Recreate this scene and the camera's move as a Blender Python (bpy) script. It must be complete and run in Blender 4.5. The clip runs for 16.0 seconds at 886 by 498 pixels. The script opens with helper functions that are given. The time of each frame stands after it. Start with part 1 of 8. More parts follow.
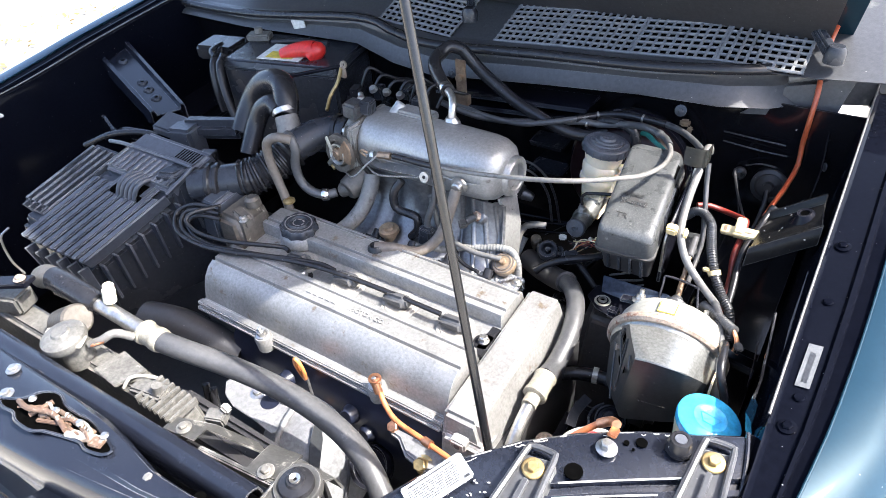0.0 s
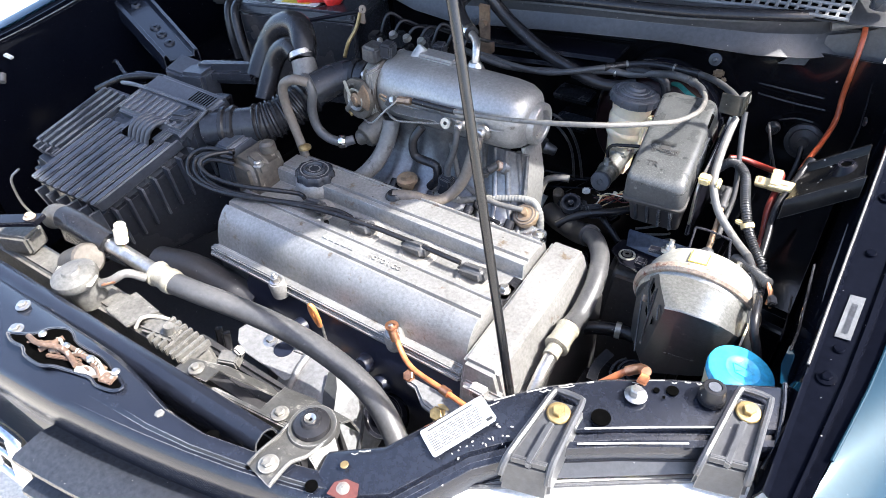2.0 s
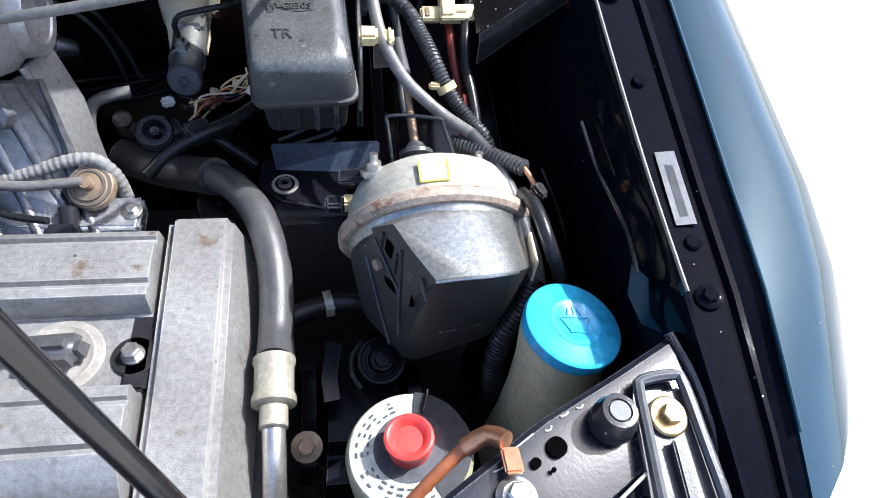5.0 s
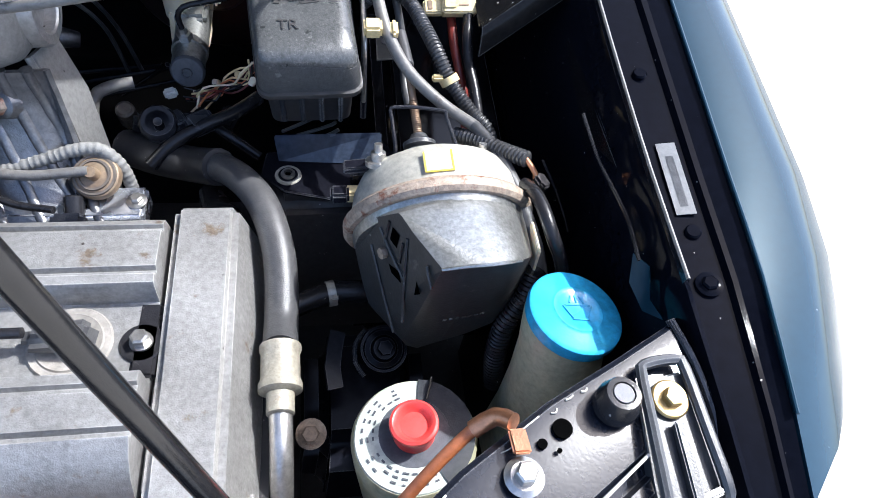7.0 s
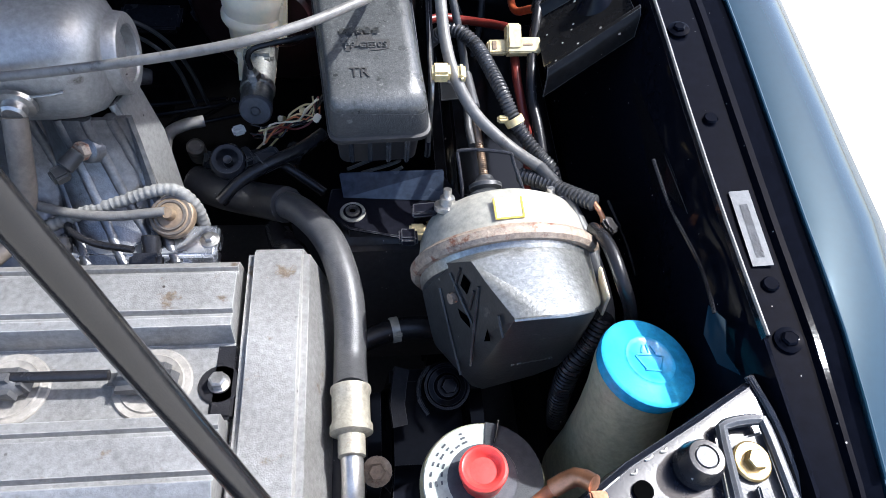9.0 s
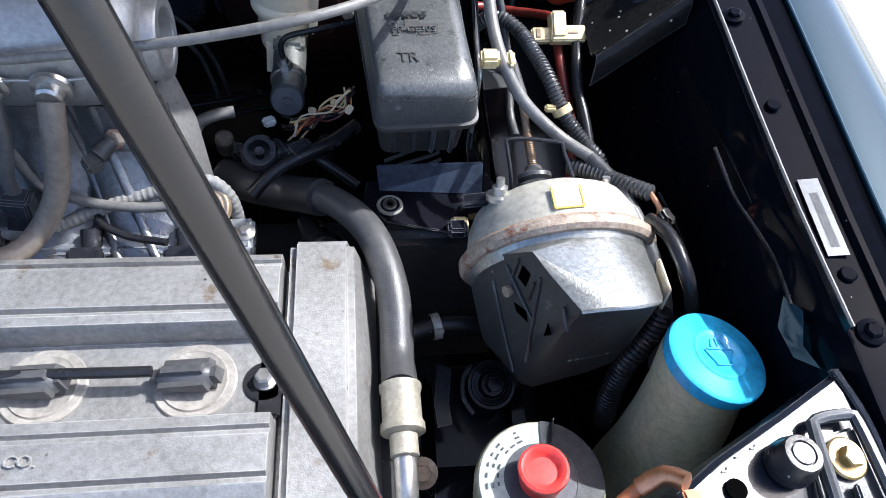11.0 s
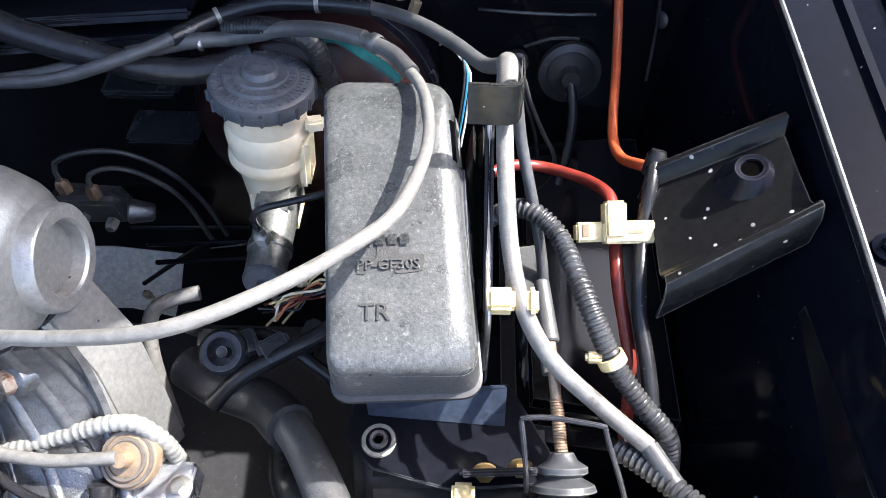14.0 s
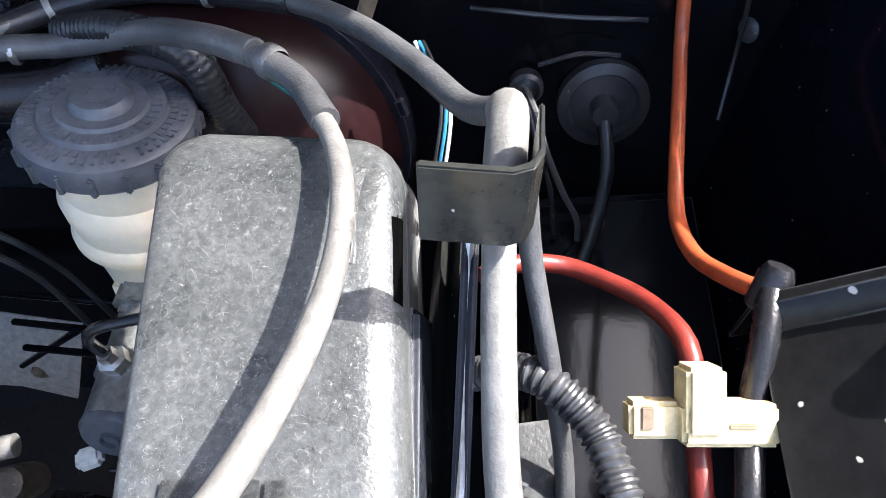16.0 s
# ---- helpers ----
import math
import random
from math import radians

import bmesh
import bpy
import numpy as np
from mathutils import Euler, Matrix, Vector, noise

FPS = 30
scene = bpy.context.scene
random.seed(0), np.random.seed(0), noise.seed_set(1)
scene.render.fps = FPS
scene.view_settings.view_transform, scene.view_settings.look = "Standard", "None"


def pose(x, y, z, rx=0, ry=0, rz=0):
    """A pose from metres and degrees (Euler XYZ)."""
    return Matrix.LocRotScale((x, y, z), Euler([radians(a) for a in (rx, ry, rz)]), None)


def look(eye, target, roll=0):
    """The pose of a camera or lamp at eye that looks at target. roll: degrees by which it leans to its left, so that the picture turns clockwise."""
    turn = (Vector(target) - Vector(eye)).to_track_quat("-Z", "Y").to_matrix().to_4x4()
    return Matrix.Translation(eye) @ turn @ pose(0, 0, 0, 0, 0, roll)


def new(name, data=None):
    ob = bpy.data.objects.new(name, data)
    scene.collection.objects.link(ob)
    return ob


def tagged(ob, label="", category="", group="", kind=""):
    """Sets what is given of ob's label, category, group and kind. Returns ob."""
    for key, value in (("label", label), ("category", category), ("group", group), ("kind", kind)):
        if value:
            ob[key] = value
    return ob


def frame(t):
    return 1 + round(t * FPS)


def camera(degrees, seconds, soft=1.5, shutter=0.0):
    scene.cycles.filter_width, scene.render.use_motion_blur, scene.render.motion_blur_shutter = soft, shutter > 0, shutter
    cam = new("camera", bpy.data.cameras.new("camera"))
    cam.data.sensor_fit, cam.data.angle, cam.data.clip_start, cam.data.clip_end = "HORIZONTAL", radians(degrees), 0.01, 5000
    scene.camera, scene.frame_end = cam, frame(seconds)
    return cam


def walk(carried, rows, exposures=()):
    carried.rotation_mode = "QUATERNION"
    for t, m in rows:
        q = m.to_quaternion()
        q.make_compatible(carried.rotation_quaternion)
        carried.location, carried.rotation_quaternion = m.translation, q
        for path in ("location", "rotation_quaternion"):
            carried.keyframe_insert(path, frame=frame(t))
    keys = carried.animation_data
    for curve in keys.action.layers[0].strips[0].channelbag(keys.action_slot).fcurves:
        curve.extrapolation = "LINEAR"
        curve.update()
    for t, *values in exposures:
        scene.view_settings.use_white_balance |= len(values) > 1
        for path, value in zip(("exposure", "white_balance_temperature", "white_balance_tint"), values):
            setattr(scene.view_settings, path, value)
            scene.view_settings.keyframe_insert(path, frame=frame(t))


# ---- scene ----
cam = camera(67.9, 16.0, soft=0.8)
PATH = [
    (0, (0.0130, -0.0142, 1.5171), (-0.9146, 1.2566, 0.2824), -4.67),
    (0.5, (0.0170, -0.0196, 1.5038), (-0.8742, 1.2372, 0.2285), -2.56),
    (1, (0.0470, -0.0084, 1.5004), (-0.9180, 1.1987, 0.2308), -3.79),
    (1.5, (0.0600, 0.0079, 1.4772), (-0.9257, 1.1565, 0.1699), -4.43),
    (2, (-0.0020, -0.0230, 1.4736), (-0.9268, 1.1873, 0.1774), -4.12),
    (2.5, (-0.1180, -0.0721, 1.4740), (-0.8011, 1.2878, 0.1763), -6.26),
    (2.8, (-0.1290, -0.0630, 1.4545), (-0.5699, 1.3424, 0.1015), -3.32),
    (3, (-0.1370, -0.0352, 1.4399), (-0.5040, 1.3687, 0.0635), -4.00),
    (3.2, (-0.1370, 0.0143, 1.4114), (-0.4309, 1.4224, 0.0219), -2.50),
    (3.5, (-0.1380, 0.1395, 1.3549), (-0.2920, 1.4620, -0.1374), 0.75),
    (3.8, (-0.1420, 0.2246, 1.3163), (-0.3000, 1.4638, -0.2456), 0.55),
    (4, (-0.1510, 0.2448, 1.3134), (-0.2340, 1.4354, -0.2915), 2.38),
    (4.2, (-0.1510, 0.2574, 1.3020), (-0.1730, 1.4503, -0.3031), 3.70),
    (4.5, (-0.1690, 0.2649, 1.3114), (-0.0390, 1.4733, -0.2769), 4.93),
    (5, (-0.1620, 0.2655, 1.3004), (0.1340, 1.4511, -0.2828), 9.43),
    (7.5, (-0.1770, 0.2573, 1.3040), (0.1441, 1.4312, -0.2831), 10.61),
    (8, (-0.1830, 0.2668, 1.3135), (0.0600, 1.4498, -0.2807), 7.63),
    (8.5, (-0.1890, 0.2763, 1.3240), (0.0180, 1.4922, -0.2503), 7.03),
    (9, (-0.1940, 0.2795, 1.3202), (0.0159, 1.4798, -0.2657), 6.69),
    (9.5, (-0.2060, 0.2959, 1.3120), (-0.0200, 1.4777, -0.2907), 6.46),
    (11.8, (-0.2390, 0.2798, 1.2942), (0.0160, 1.5034, -0.2672), 7.95),
    (12, (-0.2310, 0.2791, 1.3272), (-0.0400, 1.4548, -0.2795), 7.23),
    (12.5, (-0.2140, 0.3147, 1.3170), (-0.1050, 1.5216, -0.2740), 4.72),
    (12.8, (-0.2020, 0.3574, 1.3043), (-0.1080, 1.5626, -0.2891), 4.99),
    (13, (-0.1960, 0.3906, 1.3010), (-0.0860, 1.5969, -0.2905), 4.72),
    (13.2, (-0.1890, 0.4175, 1.3034), (-0.1110, 1.6151, -0.2965), 3.35),
    (13.5, (-0.1830, 0.4546, 1.3033), (-0.1830, 1.6684, -0.2862), -0.50),
    (14, (-0.1610, 0.5087, 1.2831), (-0.2120, 1.7232, -0.3051), -0.78),
    (14.5, (-0.1490, 0.5518, 1.2644), (-0.2280, 1.8044, -0.2928), 0.12),
    (15, (-0.1530, 0.5831, 1.2400), (-0.2480, 1.8275, -0.3229), 0.49),
    (15.5, (-0.1590, 0.6164, 1.2147), (-0.2660, 1.8463, -0.3588), -0.35),
    (16, (-0.1470, 0.6674, 1.1783), (-0.2140, 1.8907, -0.4026), -0.01),
]
EXPOSURE = [(0.0, 2.66, 6600, 10), (2.5, 2.48, 6500, 10), (3.5, 2.09, 6250, 10), (4.5, 1.88, 6050, 10), (9.0, 1.79, 6050, 10), (12.0, 1.74, 6050, 10), (12.5, 1.83, 6100, 10), (13.0, 2.31, 6300, 10), (13.5, 2.63, 6450, 10), (14.5, 2.81, 6500, 10), (16.0, 2.87, 6500, 10)]
walk(cam, [(t, look(eye, target, roll)) for t, eye, target, roll in PATH], EXPOSURE)

# ---- light ----
SUN = Vector((0.58, 0.20, 0.79)).normalized()
world = bpy.data.worlds.new("sky")
scene.world = world
world.use_nodes = True
wn = world.node_tree.nodes
sky = wn.new("ShaderNodeTexSky")
sky.sky_type, sky.sun_disc = "NISHITA", False
sky.air_density, sky.dust_density, sky.ozone_density = 0.7, 2.4, 0.55
sky.sun_elevation = math.asin(SUN.z)
sky.sun_rotation = math.atan2(SUN.x, SUN.y)
world.node_tree.links.new(sky.outputs[0], wn["Background"].inputs[0])
wn["Background"].inputs[1].default_value = 0.15
sun = new("sun", bpy.data.lights.new("sun", "SUN"))
sun.data.energy, sun.data.angle, sun.data.color = 2.6, radians(0.53), (1.0, 0.985, 0.96)
sun.matrix_world = look(SUN * 30, (0, 0, 0))


# ---- materials ----
def nodes_of(mat):
    return mat.node_tree.nodes, mat.node_tree.links


def material(name, base, rough=0.5, metal=0.0, second=None, spots=None, scale=30.0, fine=400.0, mix=0.5, bump=0.15,
             coat=0.0, spec=0.5, spot_at=0.62, spot_scale=18.0, rough2=None, transmit=0.0, subsurface=0.0, random_shade=0.0, flecks=None, fleck_scale=170.0, fleck_rate=0.10, grain=0.22, grain_scale=170.0, worn=None, worn_at=0.0013, fibres=None, fibre_scale=90.0):
    """A surface with two scales of variation: clouds of a second tone, fine grain, and worn or dusty spots."""
    mat = bpy.data.materials.new(name)
    mat.use_nodes = True
    n, l = nodes_of(mat)
    b = n["Principled BSDF"]
    co = n.new("ShaderNodeTexCoord")
    big, small = n.new("ShaderNodeTexNoise"), n.new("ShaderNodeTexNoise")
    big.inputs["Scale"].default_value, big.inputs["Detail"].default_value = scale, 6
    small.inputs["Scale"].default_value, small.inputs["Detail"].default_value = fine, 3
    for tex in (big, small):
        l.new(co.outputs["Object"], tex.inputs["Vector"])
    ramp = n.new("ShaderNodeValToRGB")
    ramp.color_ramp.elements[0].position, ramp.color_ramp.elements[1].position = 0.5 - 0.3 * mix, 0.5 + 0.3 * mix
    second = second or tuple(c * 0.7 for c in base)
    ramp.color_ramp.elements[0].color, ramp.color_ramp.elements[1].color = (*second, 1), (*base, 1)
    l.new(big.outputs["Fac"], ramp.inputs["Fac"])
    colour = ramp.outputs["Color"]
    if spots:
        third = n.new("ShaderNodeTexNoise")
        third.inputs["Scale"].default_value, third.inputs["Detail"].default_value, third.inputs["Roughness"].default_value = spot_scale, 8, 0.7
        l.new(co.outputs["Object"], third.inputs["Vector"])
        sr = n.new("ShaderNodeValToRGB")
        sr.color_ramp.elements[0].position, sr.color_ramp.elements[1].position = spot_at, spot_at + 0.08
        l.new(third.outputs["Fac"], sr.inputs["Fac"])
        mx = n.new("ShaderNodeMix")
        mx.data_type = "RGBA"
        l.new(sr.outputs["Color"], mx.inputs["Factor"])
        l.new(colour, mx.inputs["A"])
        mx.inputs["B"].default_value = (*spots, 1)
        colour = mx.outputs["Result"]
    if grain:
        mid, span, hsv = n.new("ShaderNodeTexNoise"), n.new("ShaderNodeMapRange"), n.new("ShaderNodeHueSaturation")
        mid.inputs["Scale"].default_value, mid.inputs["Detail"].default_value, mid.inputs["Roughness"].default_value = grain_scale, 4, 0.65
        l.new(co.outputs["Object"], mid.inputs["Vector"])
        span.inputs["From Min"].default_value, span.inputs["From Max"].default_value = 0.32, 0.68
        span.inputs["To Min"].default_value, span.inputs["To Max"].default_value = 1 - grain, 1 + grain
        l.new(mid.outputs["Fac"], span.inputs["Value"])
        l.new(span.outputs["Result"], hsv.inputs["Value"])
        l.new(colour, hsv.inputs["Color"])
        colour = hsv.outputs["Color"]
    if flecks:
        cells, far, few, both, mx = (n.new("ShaderNode" + k) for k in ("TexVoronoi", "MapRange", "MapRange", "Math", "Mix"))
        cells.inputs["Scale"].default_value = fleck_scale
        warp = n.new("ShaderNodeMix")
        warp.data_type, warp.inputs["Factor"].default_value = "RGBA", 0.0015
        l.new(co.outputs["Object"], warp.inputs["A"])
        l.new(small.outputs["Color"], warp.inputs["B"])
        l.new(warp.outputs["Result"], cells.inputs["Vector"])
        far.inputs["From Min"].default_value, far.inputs["From Max"].default_value = 0.30, 0.20
        l.new(cells.outputs["Distance"], far.inputs["Value"])
        few.inputs["From Min"].default_value, few.inputs["From Max"].default_value = 1 - fleck_rate, 1 - fleck_rate * 0.6
        l.new(cells.outputs["Color"], few.inputs["Value"])
        both.operation, mx.data_type = "MULTIPLY", "RGBA"
        l.new(far.outputs["Result"], both.inputs[0])
        l.new(few.outputs["Result"], both.inputs[1])
        l.new(both.outputs[0], mx.inputs["Factor"])
        l.new(colour, mx.inputs["A"])
        mx.inputs["B"].default_value = (*flecks, 1)
        colour = mx.outputs["Result"]
    if fibres:
        for scale_by, width in ((1.0, 0.0045), (1.9, 0.006)):
            wisp, off, near, both, mx = (n.new("ShaderNode" + k) for k in ("TexNoise", "Math", "MapRange", "Math", "Mix"))
            wisp.inputs["Scale"].default_value, wisp.inputs["Detail"].default_value, wisp.inputs["Distortion"].default_value = fibre_scale * scale_by, 2, 1.2
            l.new(co.outputs["Object"], wisp.inputs["Vector"])
            off.operation, off.inputs[1].default_value, off.inputs[2].default_value = "COMPARE", 0.5, width
            l.new(wisp.outputs["Fac"], off.inputs[0])
            l.new(small.outputs["Fac"], near.inputs["Value"])
            near.inputs["From Min"].default_value, near.inputs["From Max"].default_value = 0.40, 0.60
            both.operation, mx.data_type = "MULTIPLY", "RGBA"
            l.new(off.outputs[0], both.inputs[0])
            l.new(near.outputs["Result"], both.inputs[1])
            l.new(both.outputs[0], mx.inputs["Factor"])
            l.new(colour, mx.inputs["A"])
            mx.inputs["B"].default_value = (*fibres, 1)
            colour = mx.outputs["Result"]
    # Pale edges: rubbed wear and edge highlights, both put into the colour.
    if worn:
        geo, soft, dot, edge, rag, add, mx = (n.new("ShaderNode" + k) for k in ("NewGeometry", "Bevel", "VectorMath", "MapRange", "MapRange", "Math", "Mix"))
        soft.samples, soft.inputs["Radius"].default_value, dot.operation = 4, worn_at, "DOT_PRODUCT"
        l.new(geo.outputs["Normal"], dot.inputs[0])
        l.new(soft.outputs["Normal"], dot.inputs[1])
        edge.inputs["From Min"].default_value, edge.inputs["From Max"].default_value = 0.985, 0.90
        l.new(dot.outputs["Value"], edge.inputs["Value"])
        rag.inputs["From Min"].default_value, rag.inputs["From Max"].default_value = 0.40, 0.60
        l.new(big.outputs["Fac"], rag.inputs["Value"])
        add.operation, mx.data_type = "MULTIPLY", "RGBA"
        l.new(edge.outputs["Result"], add.inputs[0])
        l.new(rag.outputs["Result"], add.inputs[1])
        l.new(add.outputs[0], mx.inputs["Factor"])
        l.new(colour, mx.inputs["A"])
        mx.inputs["B"].default_value = (*worn, 1)
        colour = mx.outputs["Result"]
    if random_shade:
        info, hsv, mth = n.new("ShaderNodeObjectInfo"), n.new("ShaderNodeHueSaturation"), n.new("ShaderNodeMapRange")
        mth.inputs["To Min"].default_value, mth.inputs["To Max"].default_value = 1 - random_shade, 1 + random_shade
        l.new(info.outputs["Random"], mth.inputs["Value"])
        l.new(mth.outputs["Result"], hsv.inputs["Value"])
        l.new(colour, hsv.inputs["Color"])
        colour = hsv.outputs["Color"]
    l.new(colour, b.inputs["Base Color"])
    rr = n.new("ShaderNodeMapRange")
    rr.inputs["To Min"].default_value, rr.inputs["To Max"].default_value = rough * 0.8, min(1.0, rough2 or rough * 1.25)
    l.new(big.outputs["Fac"], rr.inputs["Value"])
    l.new(rr.outputs["Result"], b.inputs["Roughness"])
    b.inputs["Metallic"].default_value = metal
    b.inputs["Coat Weight"].default_value = coat
    b.inputs["Coat Roughness"].default_value = 0.08
    b.inputs["Specular IOR Level"].default_value = spec
    b.inputs["Transmission Weight"].default_value = transmit
    b.inputs["Subsurface Weight"].default_value = subsurface
    if subsurface:
        b.inputs["Subsurface Radius"].default_value = (0.01, 0.008, 0.005)
    if bump:
        bp = n.new("ShaderNodeBump")
        bp.inputs["Strength"].default_value, bp.inputs["Distance"].default_value = bump, 0.001
        l.new(small.outputs["Fac"], bp.inputs["Height"])
        l.new(bp.outputs["Normal"], b.inputs["Normal"])
    return mat


CAST = material("cast_aluminium", (0.325, 0.32, 0.308), 0.44, 0.46, (0.205, 0.20, 0.19), (0.17, 0.13, 0.095), 16, 900, 1.0, 0.3, spot_at=0.60, spot_scale=38, grain=0.20, grain_scale=240, flecks=(0.06, 0.05, 0.045), fleck_scale=240, fleck_rate=0.09, worn=(0.60, 0.59, 0.56))
PLENUM = material("dull_aluminium", (0.36, 0.357, 0.345), 0.36, 0.55, (0.25, 0.247, 0.24), (0.10, 0.09, 0.08), 14, 900, 1.0, 0.25, spot_at=0.62, spot_scale=30, grain=0.16, grain_scale=240, flecks=(0.07, 0.065, 0.06), fleck_scale=280, fleck_rate=0.06)
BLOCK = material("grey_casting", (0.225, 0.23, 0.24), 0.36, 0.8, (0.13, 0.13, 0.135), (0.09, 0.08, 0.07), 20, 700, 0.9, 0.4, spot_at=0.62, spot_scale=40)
PAINT = material("black_paint", (0.0090, 0.0092, 0.0130), 0.12, 0.0, (0.0062, 0.0066, 0.0100), (0.010, 0.010, 0.011), 9, 500, 0.8, 0.03, spec=0.12, spot_at=0.70, spot_scale=60, rough2=0.18, flecks=(0.36, 0.35, 0.33), fleck_scale=330, fleck_rate=0.05, worn=(0.12, 0.12, 0.125))
SUPPORT = material("scuffed_navy_paint", (0.0085, 0.0102, 0.0165), 0.17, 0.0, (0.0125, 0.0145, 0.0210), (0.06, 0.062, 0.065), 12, 500, 0.8, 0.05, spec=0.5, spot_at=0.68, spot_scale=90, rough2=0.28, flecks=(0.5, 0.48, 0.45), fleck_scale=260, fleck_rate=0.05, worn=(0.20, 0.20, 0.20))
BLUEPAINT = material("dark_blue_paint", (0.0105, 0.034, 0.053), 0.04, 0.34, (0.0110, 0.036, 0.056), (0.03, 0.06, 0.085), 5, 600, 0.8, 0.008, spec=0.32, spot_at=0.70, spot_scale=60, rough2=0.06, flecks=(0.4, 0.42, 0.44), fleck_scale=420, fleck_rate=0.04, grain=0.05)
# Base tone raised so that lens haze over deep shade sits in the colour.
BAYDARK = material("dusty_hazed_bay_paint", (0.026, 0.0255, 0.028), 0.36, 0.0, (0.038, 0.0365, 0.036), (0.055, 0.052, 0.048), 10, 300, 0.8, 0.1, spec=0.4, spot_at=0.70, spot_scale=70, flecks=(0.30, 0.28, 0.26), fleck_scale=480, fleck_rate=0.12)
PLASTIC = material("black_plastic", (0.020, 0.022, 0.028), 0.26, 0.0, (0.026, 0.029, 0.035), (0.065, 0.064, 0.063), 16, 900, 0.8, 0.25, spec=0.35, spot_at=0.66, spot_scale=30, flecks=(0.28, 0.27, 0.25), fleck_scale=380, fleck_rate=0.12, worn=(0.17, 0.172, 0.178))
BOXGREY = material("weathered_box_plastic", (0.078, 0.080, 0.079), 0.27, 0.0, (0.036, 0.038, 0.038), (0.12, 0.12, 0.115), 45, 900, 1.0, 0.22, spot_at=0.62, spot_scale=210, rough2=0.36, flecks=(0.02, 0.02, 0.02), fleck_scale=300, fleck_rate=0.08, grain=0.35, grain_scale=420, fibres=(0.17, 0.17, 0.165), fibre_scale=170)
RUBBER = material("black_rubber", (0.0125, 0.0125, 0.0145), 0.25, 0.0, (0.020, 0.0195, 0.021), (0.08, 0.078, 0.075), 25, 800, 0.8, 0.2, spec=0.35, spot_at=0.64, spot_scale=35, flecks=(0.25, 0.24, 0.22), fleck_scale=420, fleck_rate=0.10)
HOSE = material("grey_rubber_hose", (0.078, 0.077, 0.077), 0.36, 0.0, (0.048, 0.048, 0.05), (0.15, 0.145, 0.138), 25, 900, 0.8, 0.3, spot_at=0.62, spot_scale=45, grain=0.2)
PALEHOSE = material("pale_grey_hose", (0.160, 0.153, 0.142), 0.42, 0.0, (0.115, 0.11, 0.102), (0.07, 0.062, 0.055), 30, 700, 0.9, 0.25, spot_at=0.58, spot_scale=60)
TANHOSE = material("heat_browned_hose", (0.15, 0.125, 0.10), 0.5, 0.0, (0.085, 0.072, 0.062), (0.24, 0.20, 0.15), 22, 700, 1.0, 0.2, spot_at=0.62, spot_scale=30)
SILVER = material("galvanised_shell", (0.34, 0.345, 0.33), 0.33, 0.8, (0.26, 0.265, 0.25), (0.14, 0.13, 0.12), 45, 500, 1.0, 0.25, spot_at=0.64, spot_scale=50, grain=0.25, grain_scale=300)
CREAMSTEEL = material("cream_plated_steel", (0.52, 0.50, 0.43), 0.4, 0.35, (0.42, 0.40, 0.34), (0.30, 0.25, 0.18), 25, 500, 1.0, 0.1, spot_at=0.66, spot_scale=40)
RUST = material("rusty_rim", (0.40, 0.34, 0.27), 0.6, 0.15, (0.24, 0.17, 0.12), (0.17, 0.065, 0.035), 40, 600, 1.0, 0.5, spot_at=0.52, spot_scale=42, grain=0.3, grain_scale=260)
LATCHRUST = material("brown_flaking_rust", (0.15, 0.098, 0.068), 0.65, 0.15, (0.09, 0.050, 0.034), (0.45, 0.40, 0.33), 45, 600, 1.0, 0.5, spot_at=0.56, spot_scale=70, grain=0.3, grain_scale=260)
STEEL = material("bolt_steel", (0.55, 0.54, 0.52), 0.32, 0.9, (0.40, 0.38, 0.35), (0.2, 0.14, 0.1), 90, 900, 0.9, 0.2, spot_at=0.68)
CHROME = material("bright_metal", (0.72, 0.72, 0.72), 0.13, 1.0, (0.62, 0.62, 0.62), None, 30, 900, 0.6, 0.03)
ZINC = material("yellow_zinc", (0.48, 0.355, 0.165), 0.38, 0.8, (0.36, 0.25, 0.11), (0.25, 0.17, 0.1), 90, 900, 0.9, 0.2, spot_at=0.68)
COPPER = material("copper_terminal", (0.62, 0.30, 0.17), 0.35, 0.9, (0.42, 0.2, 0.11), None, 90, 900, 0.9, 0.2)
CREAM = material("translucent_cream_plastic", (0.86, 0.76, 0.58), 0.30, 0.0, (0.80, 0.68, 0.48), (0.62, 0.5, 0.32), 25, 600, 0.8, 0.05, subsurface=0.4, spot_at=0.70, grain=0.05)
TANKGREY = material("washer_tank_plastic", (0.46, 0.44, 0.30), 0.36, 0.0, (0.36, 0.345, 0.225), (0.22, 0.20, 0.13), 16, 600, 0.9, 0.08, subsurface=0.3, spot_at=0.62)
CAPGREY = material("grey_cap_plastic", (0.085, 0.092, 0.108), 0.42, 0.0, (0.06, 0.064, 0.072), (0.2, 0.2, 0.2), 40, 900, 0.8, 0.2, spot_at=0.66, spot_scale=60)
BLUECAP = material("blue_cap_plastic", (0.05, 0.42, 0.68), 0.24, 0.0, (0.04, 0.37, 0.63), (0.16, 0.52, 0.72), 20, 700, 0.6, 0.06, subsurface=0.1, spot_at=0.70)
REDCAP = material("red_rubber_cap", (0.72, 0.07, 0.06), 0.35, 0.0, (0.62, 0.05, 0.045), None, 30, 900, 0.6, 0.08)
REDBOOT = material("red_terminal_boot", (0.62, 0.025, 0.02), 0.38, 0.0, (0.50, 0.02, 0.015), None, 30, 900, 0.6, 0.08)
